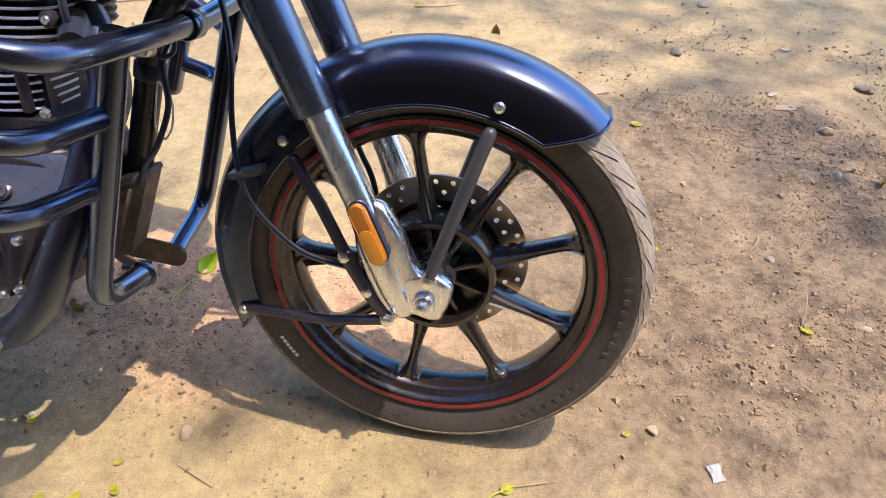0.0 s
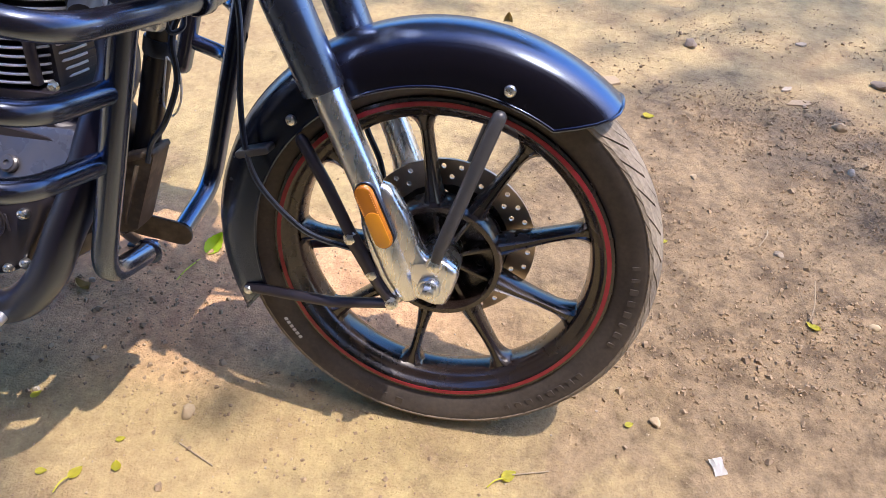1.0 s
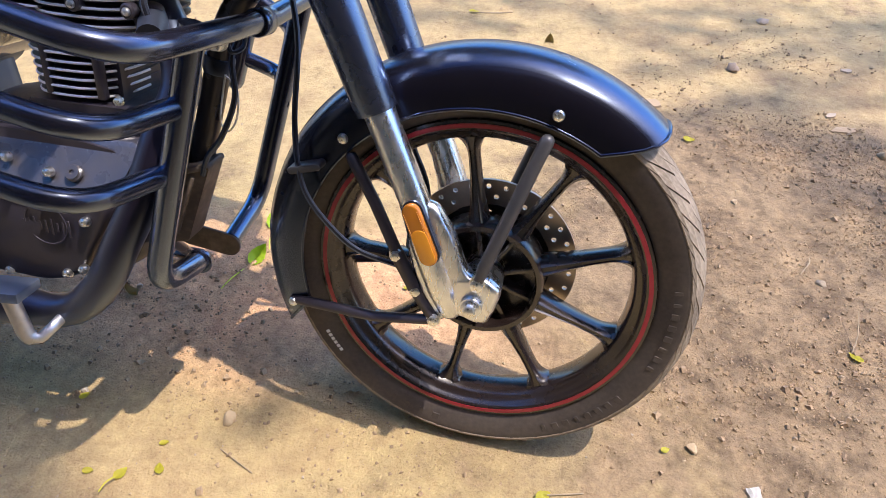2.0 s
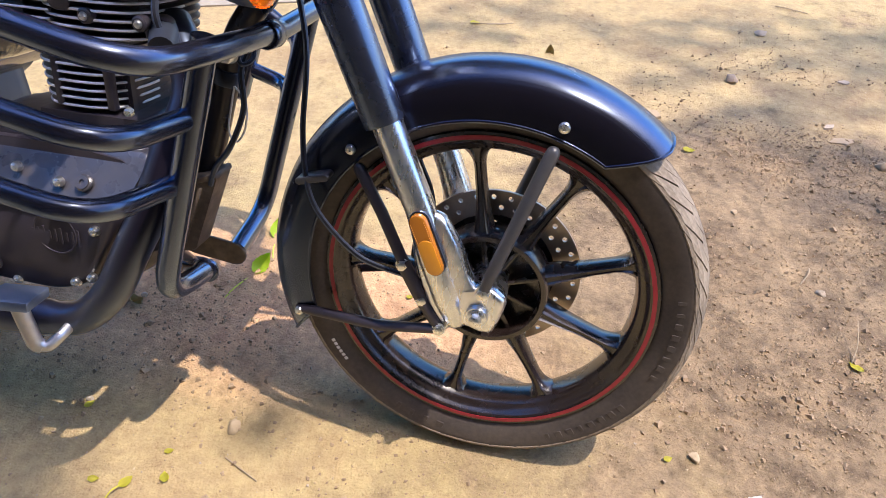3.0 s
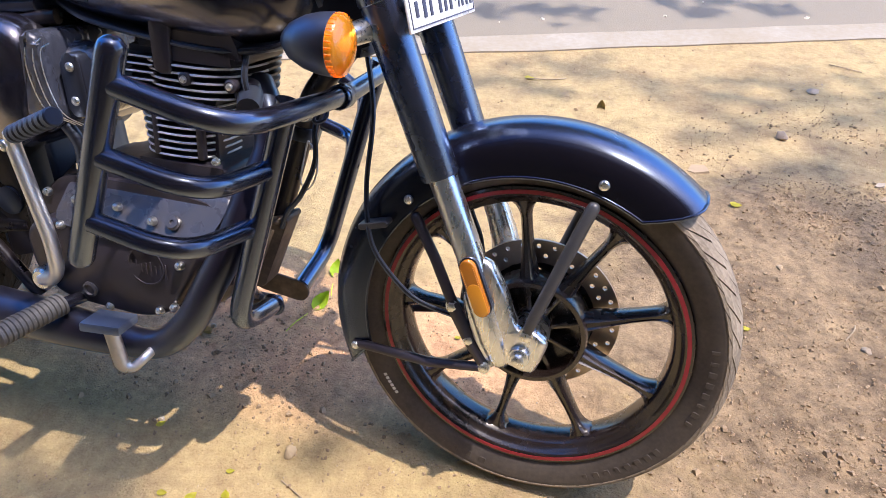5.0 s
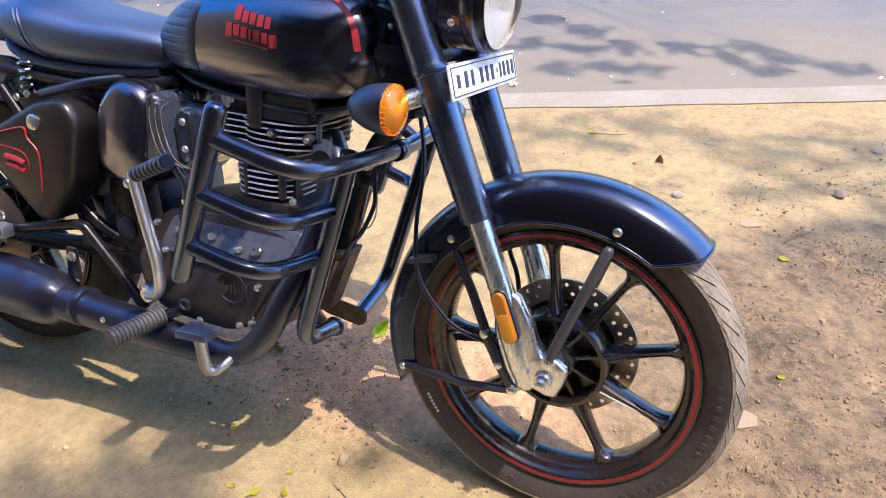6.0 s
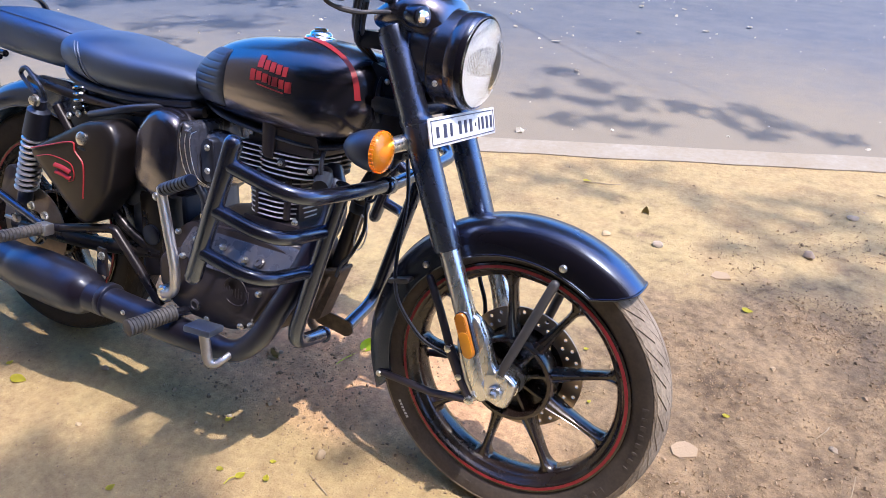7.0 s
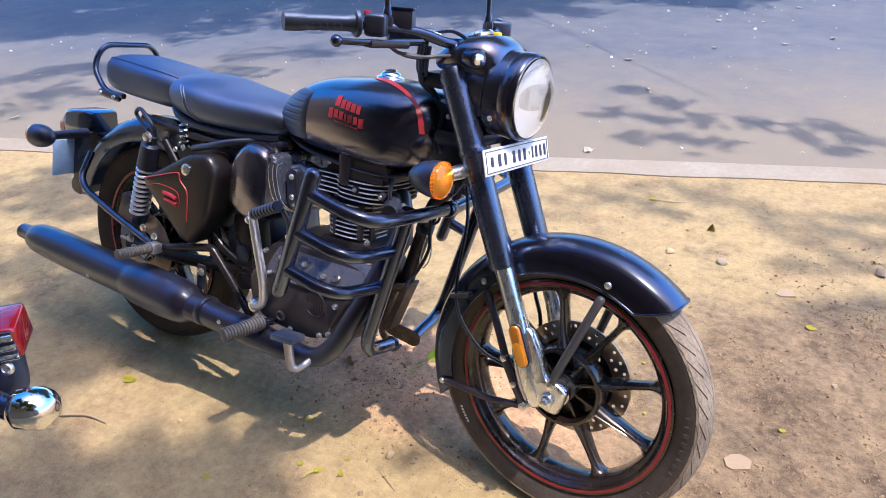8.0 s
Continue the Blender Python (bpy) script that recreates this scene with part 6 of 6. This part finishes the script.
chip(0.925, 1.235, 0.045, 0.016, 12, SANDCHIP, "flat pale chip lying on sandy earth", 1)
chip(0.900, 1.310, 0.020, 0.010, 40, PALESTONE, "small flat pale chip on sandy earth", 2)
chip(0.360, 1.250, 0.036, 0.028, 20, SANDCHIP, "flat cream-coloured chip on sandy earth", 3)
chip(0.380, 0.350, 0.036, 0.030, 65, SANDCHIP, "broad flat pale chip pressed into the earth", 4)
chip(1.020, 1.640, 0.018, 0.012, 0, PALESTONE, "small flat pale chip on sandy earth", 5)


def leaf(x, y, size, turn, material, label, seed, curl=0.35, stalk=0.0, tilt=(0, 0), name="fallen_leaf"):
    """A pointed leaf with a folded midrib, bowed along its length."""
    rnd = random.Random(seed)
    bm = bmesh.new()
    rows = []
    n = 10
    for i in range(n + 1):
        u = i / n
        w = 0.34 * size * math.sin(math.pi * min(1, u * 0.96 + 0.04)) ** 0.7 * (1.15 - 0.55 * u) * (1.06 if i % 2 else 0.97)
        row = []
        for k in (-1, -0.5, 0, 0.5, 1):
            wave = 0.05 * size * noise.noise(Vector((u * 4 + seed, k * 2, seed)))
            row.append(bm.verts.new(((u - 0.5) * size, w * k, curl * size * (abs(k) ** 1.3 * 0.35 + 0.8 * (u - 0.5) ** 2) + wave)))
        rows.append(row)
    for a, b in zip(rows, rows[1:]):
        for k in range(4):
            bm.faces.new((a[k], a[k + 1], b[k + 1], b[k]))
    bmesh.ops.solidify(bm, geom=bm.faces[:], thickness=0.0005)
    ob = link(name, bm, material)
    ob.matrix_world = pose(x, y, lie(x, y) + 0.004, tilt[0], tilt[1], turn)
    if stalk:
        rise = -stalk * math.tan(radians(tilt[1]))
        part("leaf_stalk", tube(curve_points([(-0.48 * size, 0, 0.004), (-0.48 * size - stalk * 0.5, stalk * 0.06, 0.006 + rise * 0.55), (-0.48 * size - stalk, -stalk * 0.04, 0.002 + rise)], 5), 0.0013, 6), material, ob)
    return tagged(ob, label, "leaf", "fallen leaves")


leaf(-0.530, 0.327, 0.056, 65, LEAFGREEN, "bright green fallen leaf on a long stalk", 1, 0.5, 0.14, (25, -25))
leaf(-0.545, 0.450, 0.052, 100, LEAFGREEN, "bright green fallen leaf on the earth", 2, 0.45, 0.10, (20, -30))
for k, (x, y, s, a) in enumerate(((-0.595, -0.236, 0.018, 20), (-0.540, -0.229, 0.026, 70), (-0.483, -0.207, 0.024, 120), (0.154, -0.118, 0.030, 40), (-0.782, -0.390, 0.022, 80))):
    leaf(x, y, s, a, LEAFYELLOW, "small yellow-green fallen leaf on sunlit earth", 10 + k, 0.12, 0.03 if k in (1, 3) else 0, (15, 10))
for k, (x, y, s, a) in enumerate(((-0.499, -0.160, 0.016, 30), (-0.688, -0.101, 0.020, 60), (0.357, 0.015, 0.018, 30), (0.465, 1.068, 0.036, 10), (0.741, 0.312, 0.032, 130), (0.461, 0.526, 0.022, 20), (-0.281, 1.788, 0.040, 15), (-1.290, -0.250, 0.045, 15), (-1.375, -0.215, 0.020, 90), (0.05, 0.62, 0.016, 40), (-0.18, 0.30, 0.016, 20), (0.12, 0.40, 0.015, 70))):
    leaf(x, y, s, a, LEAFYELLOW, "small yellowed fallen leaf on the earth", 30 + k, 0.12, 0, (8, 8))
leaf(-0.743, 0.151, 0.040, 160, LEAFDRY, "curled brown dry leaf in the shade", 60, 0.8, 0, (20, 0))
leaf(0.020, 1.612, 0.050, 85, LEAFDRY, "curled brown dry leaf standing on the earth", 61, 0.8, 0, (0, -70))
leaf(1.075, 0.86, 0.030, 40, LEAFDRY, "dry brown leaf on dark crumbs", 62, 0.7)

for k, (x, y) in enumerate(((-0.54, 5.99), (-0.23, 5.16), (0.08, 5.54), (-0.83, 3.45), (-0.71, 4.80), (-1.20, 4.14), (-5.11, 1.70), (-4.22, 1.02), (-0.92, 5.89), (-1.64, 4.43), (-0.35, 6.84))):
    bit = leaf(x, y, 0.050 + 0.012 * (k % 3), 37 * k, LEAFPALE, "pale dry leaf bit lying on the road", 80 + k, 0.15, 0, (5, 5))
    bit.location.z = 0.012


def twig(pts, r, label):
    base = [(x, y, lie(x, y) + r * 0.6 + h) for x, y, h in pts]
    return tagged(link("twig", tube(curve_points(base, 5), r, 7), TWIG), label, "twig", "dry twigs")


twig([(0.90, 2.30, 0.002), (0.95, 2.27, 0.006), (1.02, 2.26, 0.002)], 0.0022, "short dry twig near the road edge")
twig([(0.16, -0.115, 0.003), (0.22, -0.10, 0.003)], 0.0012, "thin straw on sunlit earth")
twig([(-0.40, -0.15, 0.002), (-0.33, -0.18, 0.002)], 0.0012, "thin straw on sunlit earth")
twig([(-0.29, 1.775, 0.003), (-0.20, 1.80, 0.004), (-0.14, 1.83, 0.0)], 0.0022, "short dry twig on sandy earth")
twig([(-1.33, -0.46, 0.003), (-1.26, -0.42, 0.006), (-1.19, -0.405, 0.002)], 0.0030, "bent dry twig on the earth")
twig([(0.735, 0.318, 0.0), (0.75, 0.36, 0.02), (0.755, 0.41, 0.04)], 0.0012, "dry grass stalk by a leaf")
twig([(0.68, 0.55, 0.002), (0.70, 0.58, 0.010), (0.71, 0.61, 0.004)], 0.0014, "dry grass stalk on dark crumbs")

bm = bmesh.new()
rows = [[bm.verts.new((0.020 * (i / 6 - 0.5) * (1 + 0.5 * abs(j / 5 - 0.5)), 0.030 * (j / 5 - 0.5), 0.006 * noise.noise(Vector((i * 0.7, j * 0.8, 3))) + 0.004)) for i in range(7)] for j in range(6)]
for a, b in zip(rows, rows[1:]):
    for k in range(6):
        bm.faces.new((a[k], a[k + 1], b[k + 1], b[k]))
bmesh.ops.solidify(bm, geom=bm.faces[:], thickness=0.0004)
scrap = link("paper_scrap", bm, PAPER)
scrap.matrix_world = pose(0.504, -0.040, lie(0.504, -0.04) + 0.002, 12, 0, 20)
tagged(scrap, "small crumpled white paper scrap on the earth", "paper")


def scatter(name, label, count, material, where, sizes, seed, category, field=(-2.0, 1.9, -0.7, 2.3), band=(-9.0, 2.01)):
    """Many small irregular lumps on the earth, as one body."""
    rnd = random.Random(seed)
    verts, faces = [], []
    cube = [(-1, -1, -1), (1, -1, -1), (1, 1, -1), (-1, 1, -1), (-1, -1, 1), (1, -1, 1), (1, 1, 1), (-1, 1, 1)]
    quads = [(0, 3, 2, 1), (4, 5, 6, 7), (0, 1, 5, 4), (1, 2, 6, 5), (2, 3, 7, 6), (3, 0, 4, 7)]
    made = 0
    while made < count:
        x, y = rnd.uniform(*field[:2]), rnd.uniform(*field[2:])
        if not band[0] < x * ACROSS.x + y * ACROSS.y < band[1] or rnd.random() > where(x, y):
            continue
        s = min(sizes[1], sizes[0] * math.exp(rnd.gauss(0, 0.55)))
        t = rnd.uniform(0, math.pi)
        z = lie(x, y) + s * 0.25
        tip = Euler((rnd.uniform(-0.8, 0.8), rnd.uniform(-0.8, 0.8), t)).to_matrix() * s
        i = len(verts)
        for a, b, h in cube:
            k = 0.62 if h > 0 else 0.9
            q = tip @ Vector((a * k * rnd.uniform(0.35, 1.15), b * k * rnd.uniform(0.3, 0.95), h * rnd.uniform(0.3, 0.75)))
            verts.append((x + q.x, y + q.y, z + q.z))
        faces += [tuple(i + q for q in f) for f in quads]
        made += 1
    me = bpy.data.meshes.new(name)
    me.from_pydata(verts, [], faces)
    me.materials.append(material)
    return tagged(new(name, me), label, category, kind="stuff")


def crumbly(x, y):
    """Where the dark loose crumbs lie: beside and behind the front wheel's track, in clumps."""
    d = math.exp(-(((x - 0.85) / 0.55) ** 2 + ((y - 0.55) / 0.6) ** 2)) + 0.5 * math.exp(-(((x - 1.2) / 0.7) ** 2 + ((y - 1.2) / 0.5) ** 2))
    d += 0.42 * math.exp(-(((x + 0.60) / 0.6) ** 2 + ((y - 0.14) / 0.30) ** 2))
    return min(1.0, 0.004 + d * max(0.0, 0.35 + 1.1 * noise.noise(Vector((x * 3.2, y * 3.2, 2)))))


scatter("earth_crumbs", "loose dark brown earth crumbs", 21000, CRUMB, crumbly, (0.0020, 0.0092), 5, "earth crumbs")
scatter("gravel", "scattered small tan and grey gravel", 2800, STONE, lambda x, y: 0.35 + 0.6 * max(0.0, noise.noise(Vector((x * 1.7, y * 1.7, 8)))), (0.0012, 0.0080), 6, "gravel")
scatter("pale_grit", "scattered pale grit on the earth", 900, PALESTONE, lambda x, y: 0.5, (0.0013, 0.005), 7, "grit")
scatter("road_litter", "pale specks of dry litter on the asphalt", 420, LEAFPALE, lambda x, y: 0.25 + 0.75 * max(0.0, noise.noise(Vector((x * 0.8, y * 0.8, 5)))), (0.0085, 0.026), 9, "litter", (-7.0, 4.0, 2.0, 11.0), (2.3, 8.8))

# ---- another parked motorcycle, of which only the tail comes into view ----
OTHER = Matrix.Translation((-0.404, -0.854, 0)) @ Matrix.Rotation(radians(50), 4, "Z")
other = thing("parked_motorcycle", OTHER, "parked motorcycle with red tail lamp and chrome indicator", "motorcycle")
IN = OTHER.inverted()


def opart(name, bm, material, label="", parent=None):
    return part(name, bm, material, parent or other, label)


lamp = IN @ Vector((-0.413, -0.825, 0.870))
housing = opart("tail_housing", box(lamp + Vector((-0.085, 0.0, -0.01)), (0.10, 0.085, 0.072), 0.014, None, None, 3), PLASTIC, "black tail lamp housing")
opart("tail_bezel", box(lamp + Vector((-0.026, 0, 0)), (0.018, 0.084, 0.058), 0.006, None, None, 3), CHROME, "chrome tail lamp surround")
opart("tail_lens", box(lamp + Vector((0.008, 0, 0.002)), (0.044, 0.064, 0.044), 0.006, None, None, 3), REDLENS, "red tail lamp lens")
for sgn in (-1, 1):
    opart("lens_cheek", box(lamp + Vector((0.004, sgn * 0.0330, 0.001)), (0.044, 0.004, 0.042), 0.001), PLASTIC, "black cheek of the tail lamp")
    for k in range(3):
        opart("lens_rib", box(lamp + Vector((0.003, sgn * 0.0358, -0.0125 + 0.0135 * k)), (0.047, 0.005, 0.0088), 0.0018), CHROME, "chrome rib on the tail lamp")
bulb, tip, root = IN @ Vector((-0.319, -0.853, 0.815)), IN @ Vector((-0.291, -0.816, 0.804)), IN @ Vector((-0.429, -0.894, 0.838))
ax = (tip - bulb).normalized()
opart("indicator_stalk", tube([root, bulb - ax * 0.02], [0.014, 0.015], 18), TUBE, "black indicator stalk")
opart("indicator_shell", turned([(0.0, -0.030), (0.014, -0.028), (0.024, -0.018), (0.0265, -0.003), (0.0265, 0.004), (0.0245, 0.013), (0.019, 0.022), (0.011, 0.028), (0.0, 0.030)], bulb, ax, 36), CHROME, "polished chrome bullet indicator shell")
opart("tail_bracket", tube(bent([IN @ Vector((-0.401, -0.831, 0.860)), IN @ Vector((-0.381, -0.847, 0.800)), IN @ Vector((-0.419, -0.887, 0.790))], 0.03), 0.024, 14, flat=0.6), PLASTIC, "black plastic tail bracket")
opart("bracket_bolt", bolt(IN @ Vector((-0.381, -0.841, 0.842)), IN.to_3x3() @ Vector((0.5, -0.8, 0.3)), 0.009, 0.007), STEEL)
wheel_at = Vector((-0.58, 0, 0.30))
opart("rear_tyre", turned([(0.235, -0.05), (0.27, -0.056), (0.292, -0.045), (0.300, -0.02), (0.300, 0.02), (0.292, 0.045), (0.27, 0.056), (0.235, 0.05)], wheel_at, (0, 1, 0), 60, closed=True), TYRE, "black rear tyre")
opart("rear_rim", turned([(0.238, -0.046), (0.222, -0.04), (0.215, 0.0), (0.222, 0.04), (0.238, 0.046), (0.232, 0)], wheel_at, (0, 1, 0), 60, closed=True), WHEEL)
for k in range(6):
    t = 2 * math.pi * k / 6
    opart("wheel_spoke", tube([wheel_at + Vector((0.03 * math.cos(t), 0, 0.03 * math.sin(t))), wheel_at + Vector((0.22 * math.cos(t), 0, 0.22 * math.sin(t)))], 0.012, 10), WHEEL)
opart("wheel_hub", turned([(0.035, -0.06), (0.05, -0.05), (0.05, 0.05), (0.035, 0.06)], wheel_at, (0, 1, 0), 28), WHEEL)
sec = []
for i in range(25):
    t = radians(20 + 120 * i / 24)
    sec.append([wheel_at + Vector(((0.36 + dr) * math.cos(t), y, (0.36 + dr) * math.sin(t))) for y, dr in ((-0.075, -0.03), (-0.06, 0.0), (0.0, 0.012), (0.06, 0.0), (0.075, -0.03), (0.058, -0.006), (0.0, 0.006), (-0.058, -0.006))])
opart("rear_mudguard", loft(sec), BLACK, "black rear mudguard")
for sgn in (-1, 1):
    opart("frame_rail", tube(bent([(-0.05, sgn * 0.09, 0.80), (-0.45, sgn * 0.11, 0.74), (-0.95, sgn * 0.10, 0.70)], 0.05), 0.014, 12), FRAME)
    opart("swing_arm", tube([(-0.58, sgn * 0.10, 0.30), (-1.05, sgn * 0.10, 0.36)], 0.018, 12), FRAME)
    opart("shock_absorber", tube([(-0.60, sgn * 0.125, 0.34), (-0.56, sgn * 0.125, 0.74)], 0.024, 14), FRAME)
opart("seat", loft([section([(-0.08, 0.82, 0.90, 0.07, 3), (-0.14, 0.80, 0.925, 0.12, 3), (-0.60, 0.78, 0.90, 0.14, 3), (-0.98, 0.76, 0.84, 0.10, 3)], x, 28) for x in (-0.08, -0.14, -0.3, -0.45, -0.6, -0.8, -0.98)]), VINYL, "black seat")
opart("engine_block", box((-1.10, 0, 0.48), (0.42, 0.24, 0.44), 0.05, None, None, 3), ENGINE)
opart("tank", loft([section([(-0.98, 0.76, 0.86, 0.09, 2.6), (-1.15, 0.74, 0.95, 0.14, 2.6), (-1.38, 0.76, 0.96, 0.13, 2.6), (-1.46, 0.82, 0.90, 0.07, 2.3)], x, 28) for x in (-0.98, -1.06, -1.15, -1.27, -1.38, -1.43, -1.46)]), BLACK, "black tank")
far_wheel = Vector((-1.90, 0, 0.30))
opart("front_tyre", turned([(0.235, -0.045), (0.27, -0.05), (0.300, -0.02), (0.300, 0.02), (0.27, 0.05), (0.235, 0.045)], far_wheel, (0, 1, 0), 60, closed=True), TYRE)
for k in range(6):
    t = 2 * math.pi * k / 6
    opart("wheel_spoke", tube([far_wheel, far_wheel + Vector((0.24 * math.cos(t), 0, 0.24 * math.sin(t)))], 0.012, 10), WHEEL)
for sgn in (-1, 1):
    opart("fork_leg", tube([(-1.90, sgn * 0.09, 0.30), (-1.50, sgn * 0.09, 0.92)], 0.022, 14), ALLOY)
opart("handlebar", tube(bent([(-1.22, -0.36, 1.06), (-1.40, -0.14, 1.02), (-1.40, 0.14, 1.02), (-1.22, 0.36, 1.06)], 0.08), 0.012, 12), TUBE)
opart("stand", tube([(-1.0, 0.08, 0.30), (-1.02, 0.22, 0.012)], 0.012, 10), FRAME)

# ---- roadside trees, whose crowns throw the dappled shade ----


def tree(base, height, limbs, seed, label, boughs=()):
    """A tapered trunk with limbs and a crown of many leaves. limbs: end points with a radius of leaf and a number of leaves."""
    rnd = random.Random(seed)
    base = Vector(base)
    ob = thing("tree", Matrix.Translation(base), label, "tree", "roadside trees")
    fork_at = Vector((rnd.uniform(-0.3, 0.3), rnd.uniform(-0.3, 0.3), height * 0.45))
    part("trunk", tube(curve_points([(0, 0, -0.1), (0.08, 0.03, height * 0.15), (-0.05, 0.06, height * 0.3), fork_at], 6), [0.30 - 0.006 * k for k in range(19)], 16), BARK, ob, "grey-brown tapered trunk")
    wood, verts, faces = bmesh.new(), [], []
    for end, spread, count in limbs:
        thick = 0.09 if count > 200 else 0.012
        end = Vector(end) - base
        midp = fork_at.lerp(end, 0.5) + Vector((rnd.uniform(-0.4, 0.4), rnd.uniform(-0.4, 0.4), 0.5))
        path = curve_points([fork_at, midp, end], 6)
        tube(path, [thick * (1 - 0.07 * k) for k in range(len(path))], 6, wood)
        twigs = []
        for _ in range(max(3, count // 60)):
            d = Vector((rnd.gauss(0, 1), rnd.gauss(0, 1), rnd.gauss(0, 0.35)))
            tipp = end + d.normalized() * spread * rnd.random() ** 0.5
            twigs.append((end, tipp))
            tube([end, end.lerp(tipp, 0.5) + Vector((0, 0, 0.05)), tipp], [0.016, 0.010, 0.004], 5, wood)
        for _ in range(count):
            a, b = rnd.choice(twigs)
            c = a.lerp(b, rnd.random() ** 0.6) + Vector((rnd.gauss(0, 1), rnd.gauss(0, 1), rnd.gauss(0, 1))) * min(0.10, spread * 0.35)
            s = rnd.uniform(0.05, 0.095)
            u = Vector((rnd.gauss(0, 1), rnd.gauss(0, 1), rnd.gauss(0, 0.5))).normalized()
            w = u.cross(Vector((rnd.gauss(0, 0.6), rnd.gauss(0, 0.6), 1))).normalized() * s * 0.42
            i = len(verts)
            verts += [tuple(c - u * s), tuple(c + w - u * s * 0.2), tuple(c + u * s), tuple(c - w - u * s * 0.2)]
            faces.append((i, i + 1, i + 2, i + 3))
    for a, b, r in boughs:
        a, b = Vector(a) - base, Vector(b) - base
        tube(curve_points([fork_at, fork_at.lerp(a, 0.5) + Vector((0, 0, 0.8)), a, a.lerp(b, 0.5) + Vector((0, 0.06, 0.1)), b], 5), [0.06] * 5 + [0.045] * 5 + [r] * 11, 7, wood)
    part("limbs", wood, BARK, ob)
    me = bpy.data.meshes.new("crown")
    me.from_pydata(verts, [], faces)
    me.materials.append(CANOPY)
    crown = new("crown", me)
    crown.parent = ob
    return ob


def shade(x, y, h, spread, count):
    """A limb's end at height h, whose shade falls round (x, y)."""
    return (x + SUN.x / SUN.z * h, y + SUN.y / SUN.z * h, h), spread, count


rnd = random.Random(11)
far_limbs = []
for x, y in ((-0.94, 3.41), (-0.88, 2.85), (-0.64, 2.91), (-0.39, 2.62), (-0.43, 3.03), (-0.18, 2.68), (-0.07, 3.10), (0.17, 2.93), (0.35, 3.16), (0.52, 3.10), (0.40, 2.83), (0.71, 3.01), (-0.62, 2.57), (-0.64, 3.22)):
    far_limbs.append(shade(x, y, rnd.uniform(5.6, 6.4), rnd.uniform(0.10, 0.17), 20))
for _ in range(230):
    x = rnd.uniform(-10.0, 1.0)
    y = 4.7 + 0.95 * (x + 3.9) + rnd.uniform(0.0, 5.0) ** 1.0
    far_limbs.append(shade(x, max(y, 2.6 + 0.4 * rnd.random()), rnd.uniform(6.0, 9.0), rnd.uniform(0.7, 1.1), 400))
for x, y, n in ((-5.2, 2.0, 150), (-4.6, 1.5, 110), (-5.6, 1.2, 150), (-4.0, 2.6, 120), (-3.4, 3.2, 90), (-4.9, 0.8, 120)):
    far_limbs.append(shade(x, y, rnd.uniform(7.0, 8.5), 0.6, n))
tree((-7.5, 11.5, 0), 9.0, far_limbs, 3, "tall leafy roadside tree across the road")
near_limbs = [shade(1.15, 1.72, 9.5, 0.45, 46), shade(0.75, 1.26, 9.2, 0.45, 40), shade(1.35, 1.45, 9.4, 0.4, 36), shade(0.95, 0.85, 9.0, 0.40, 30), shade(0.1, 1.95, 9.5, 0.4, 30), shade(0.75, 2.08, 9.2, 0.5, 44), shade(-0.45, 1.75, 9.0, 0.45, 34), shade(1.45, 2.2, 9.4, 0.5, 44), shade(0.45, 1.62, 9.3, 0.35, 20), shade(-0.36, -0.04, 8.0, 0.05, 6), shade(-1.9, 0.05, 8.4, 0.6, 260), shade(-2.3, -0.25, 8.3, 0.5, 140), shade(-3.1, 0.45, 8.2, 0.6, 150), shade(-1.62, -0.30, 8.6, 0.40, 210), shade(-2.6, 0.7, 8.6, 0.7, 130), shade(-1.15, -0.62, 8.2, 0.4, 230), shade(-0.78, -0.50, 8.0, 0.32, 120)]
# Unseen limbs added to shade the ground behind the camera and darken reflections.
for _ in range(44):
    near_limbs.append(shade(rnd.uniform(-5.0, 4.0), rnd.uniform(-5.3, -2.9), rnd.uniform(3.8, 5.4), 0.8, 300))
for _ in range(46):
    near_limbs.append(shade(rnd.uniform(-4.0, 3.5), rnd.uniform(-3.0, -1.75), rnd.uniform(3.9, 5.2), 0.7, 300))
near_boughs = []
for (x0, y0), (x1, y1), h, r in (((1.55, 1.73), (0.40, 1.17), 9.2, 0.036), ((1.5, 1.90), (0.28, 1.42), 9.6, 0.028), ((1.7, 1.62), (0.76, 1.30), 8.8, 0.030), ((1.8, 2.25), (0.75, 1.88), 9.5, 0.022)):
    near_boughs.append((shade(x0, y0, h, 0, 0)[0], shade(x1, y1, h + 0.2, 0, 0)[0], r))
tree((6.5, -4.6, 0), 9.0, near_limbs, 4, "leafy tree beside the earth verge", near_boughs)
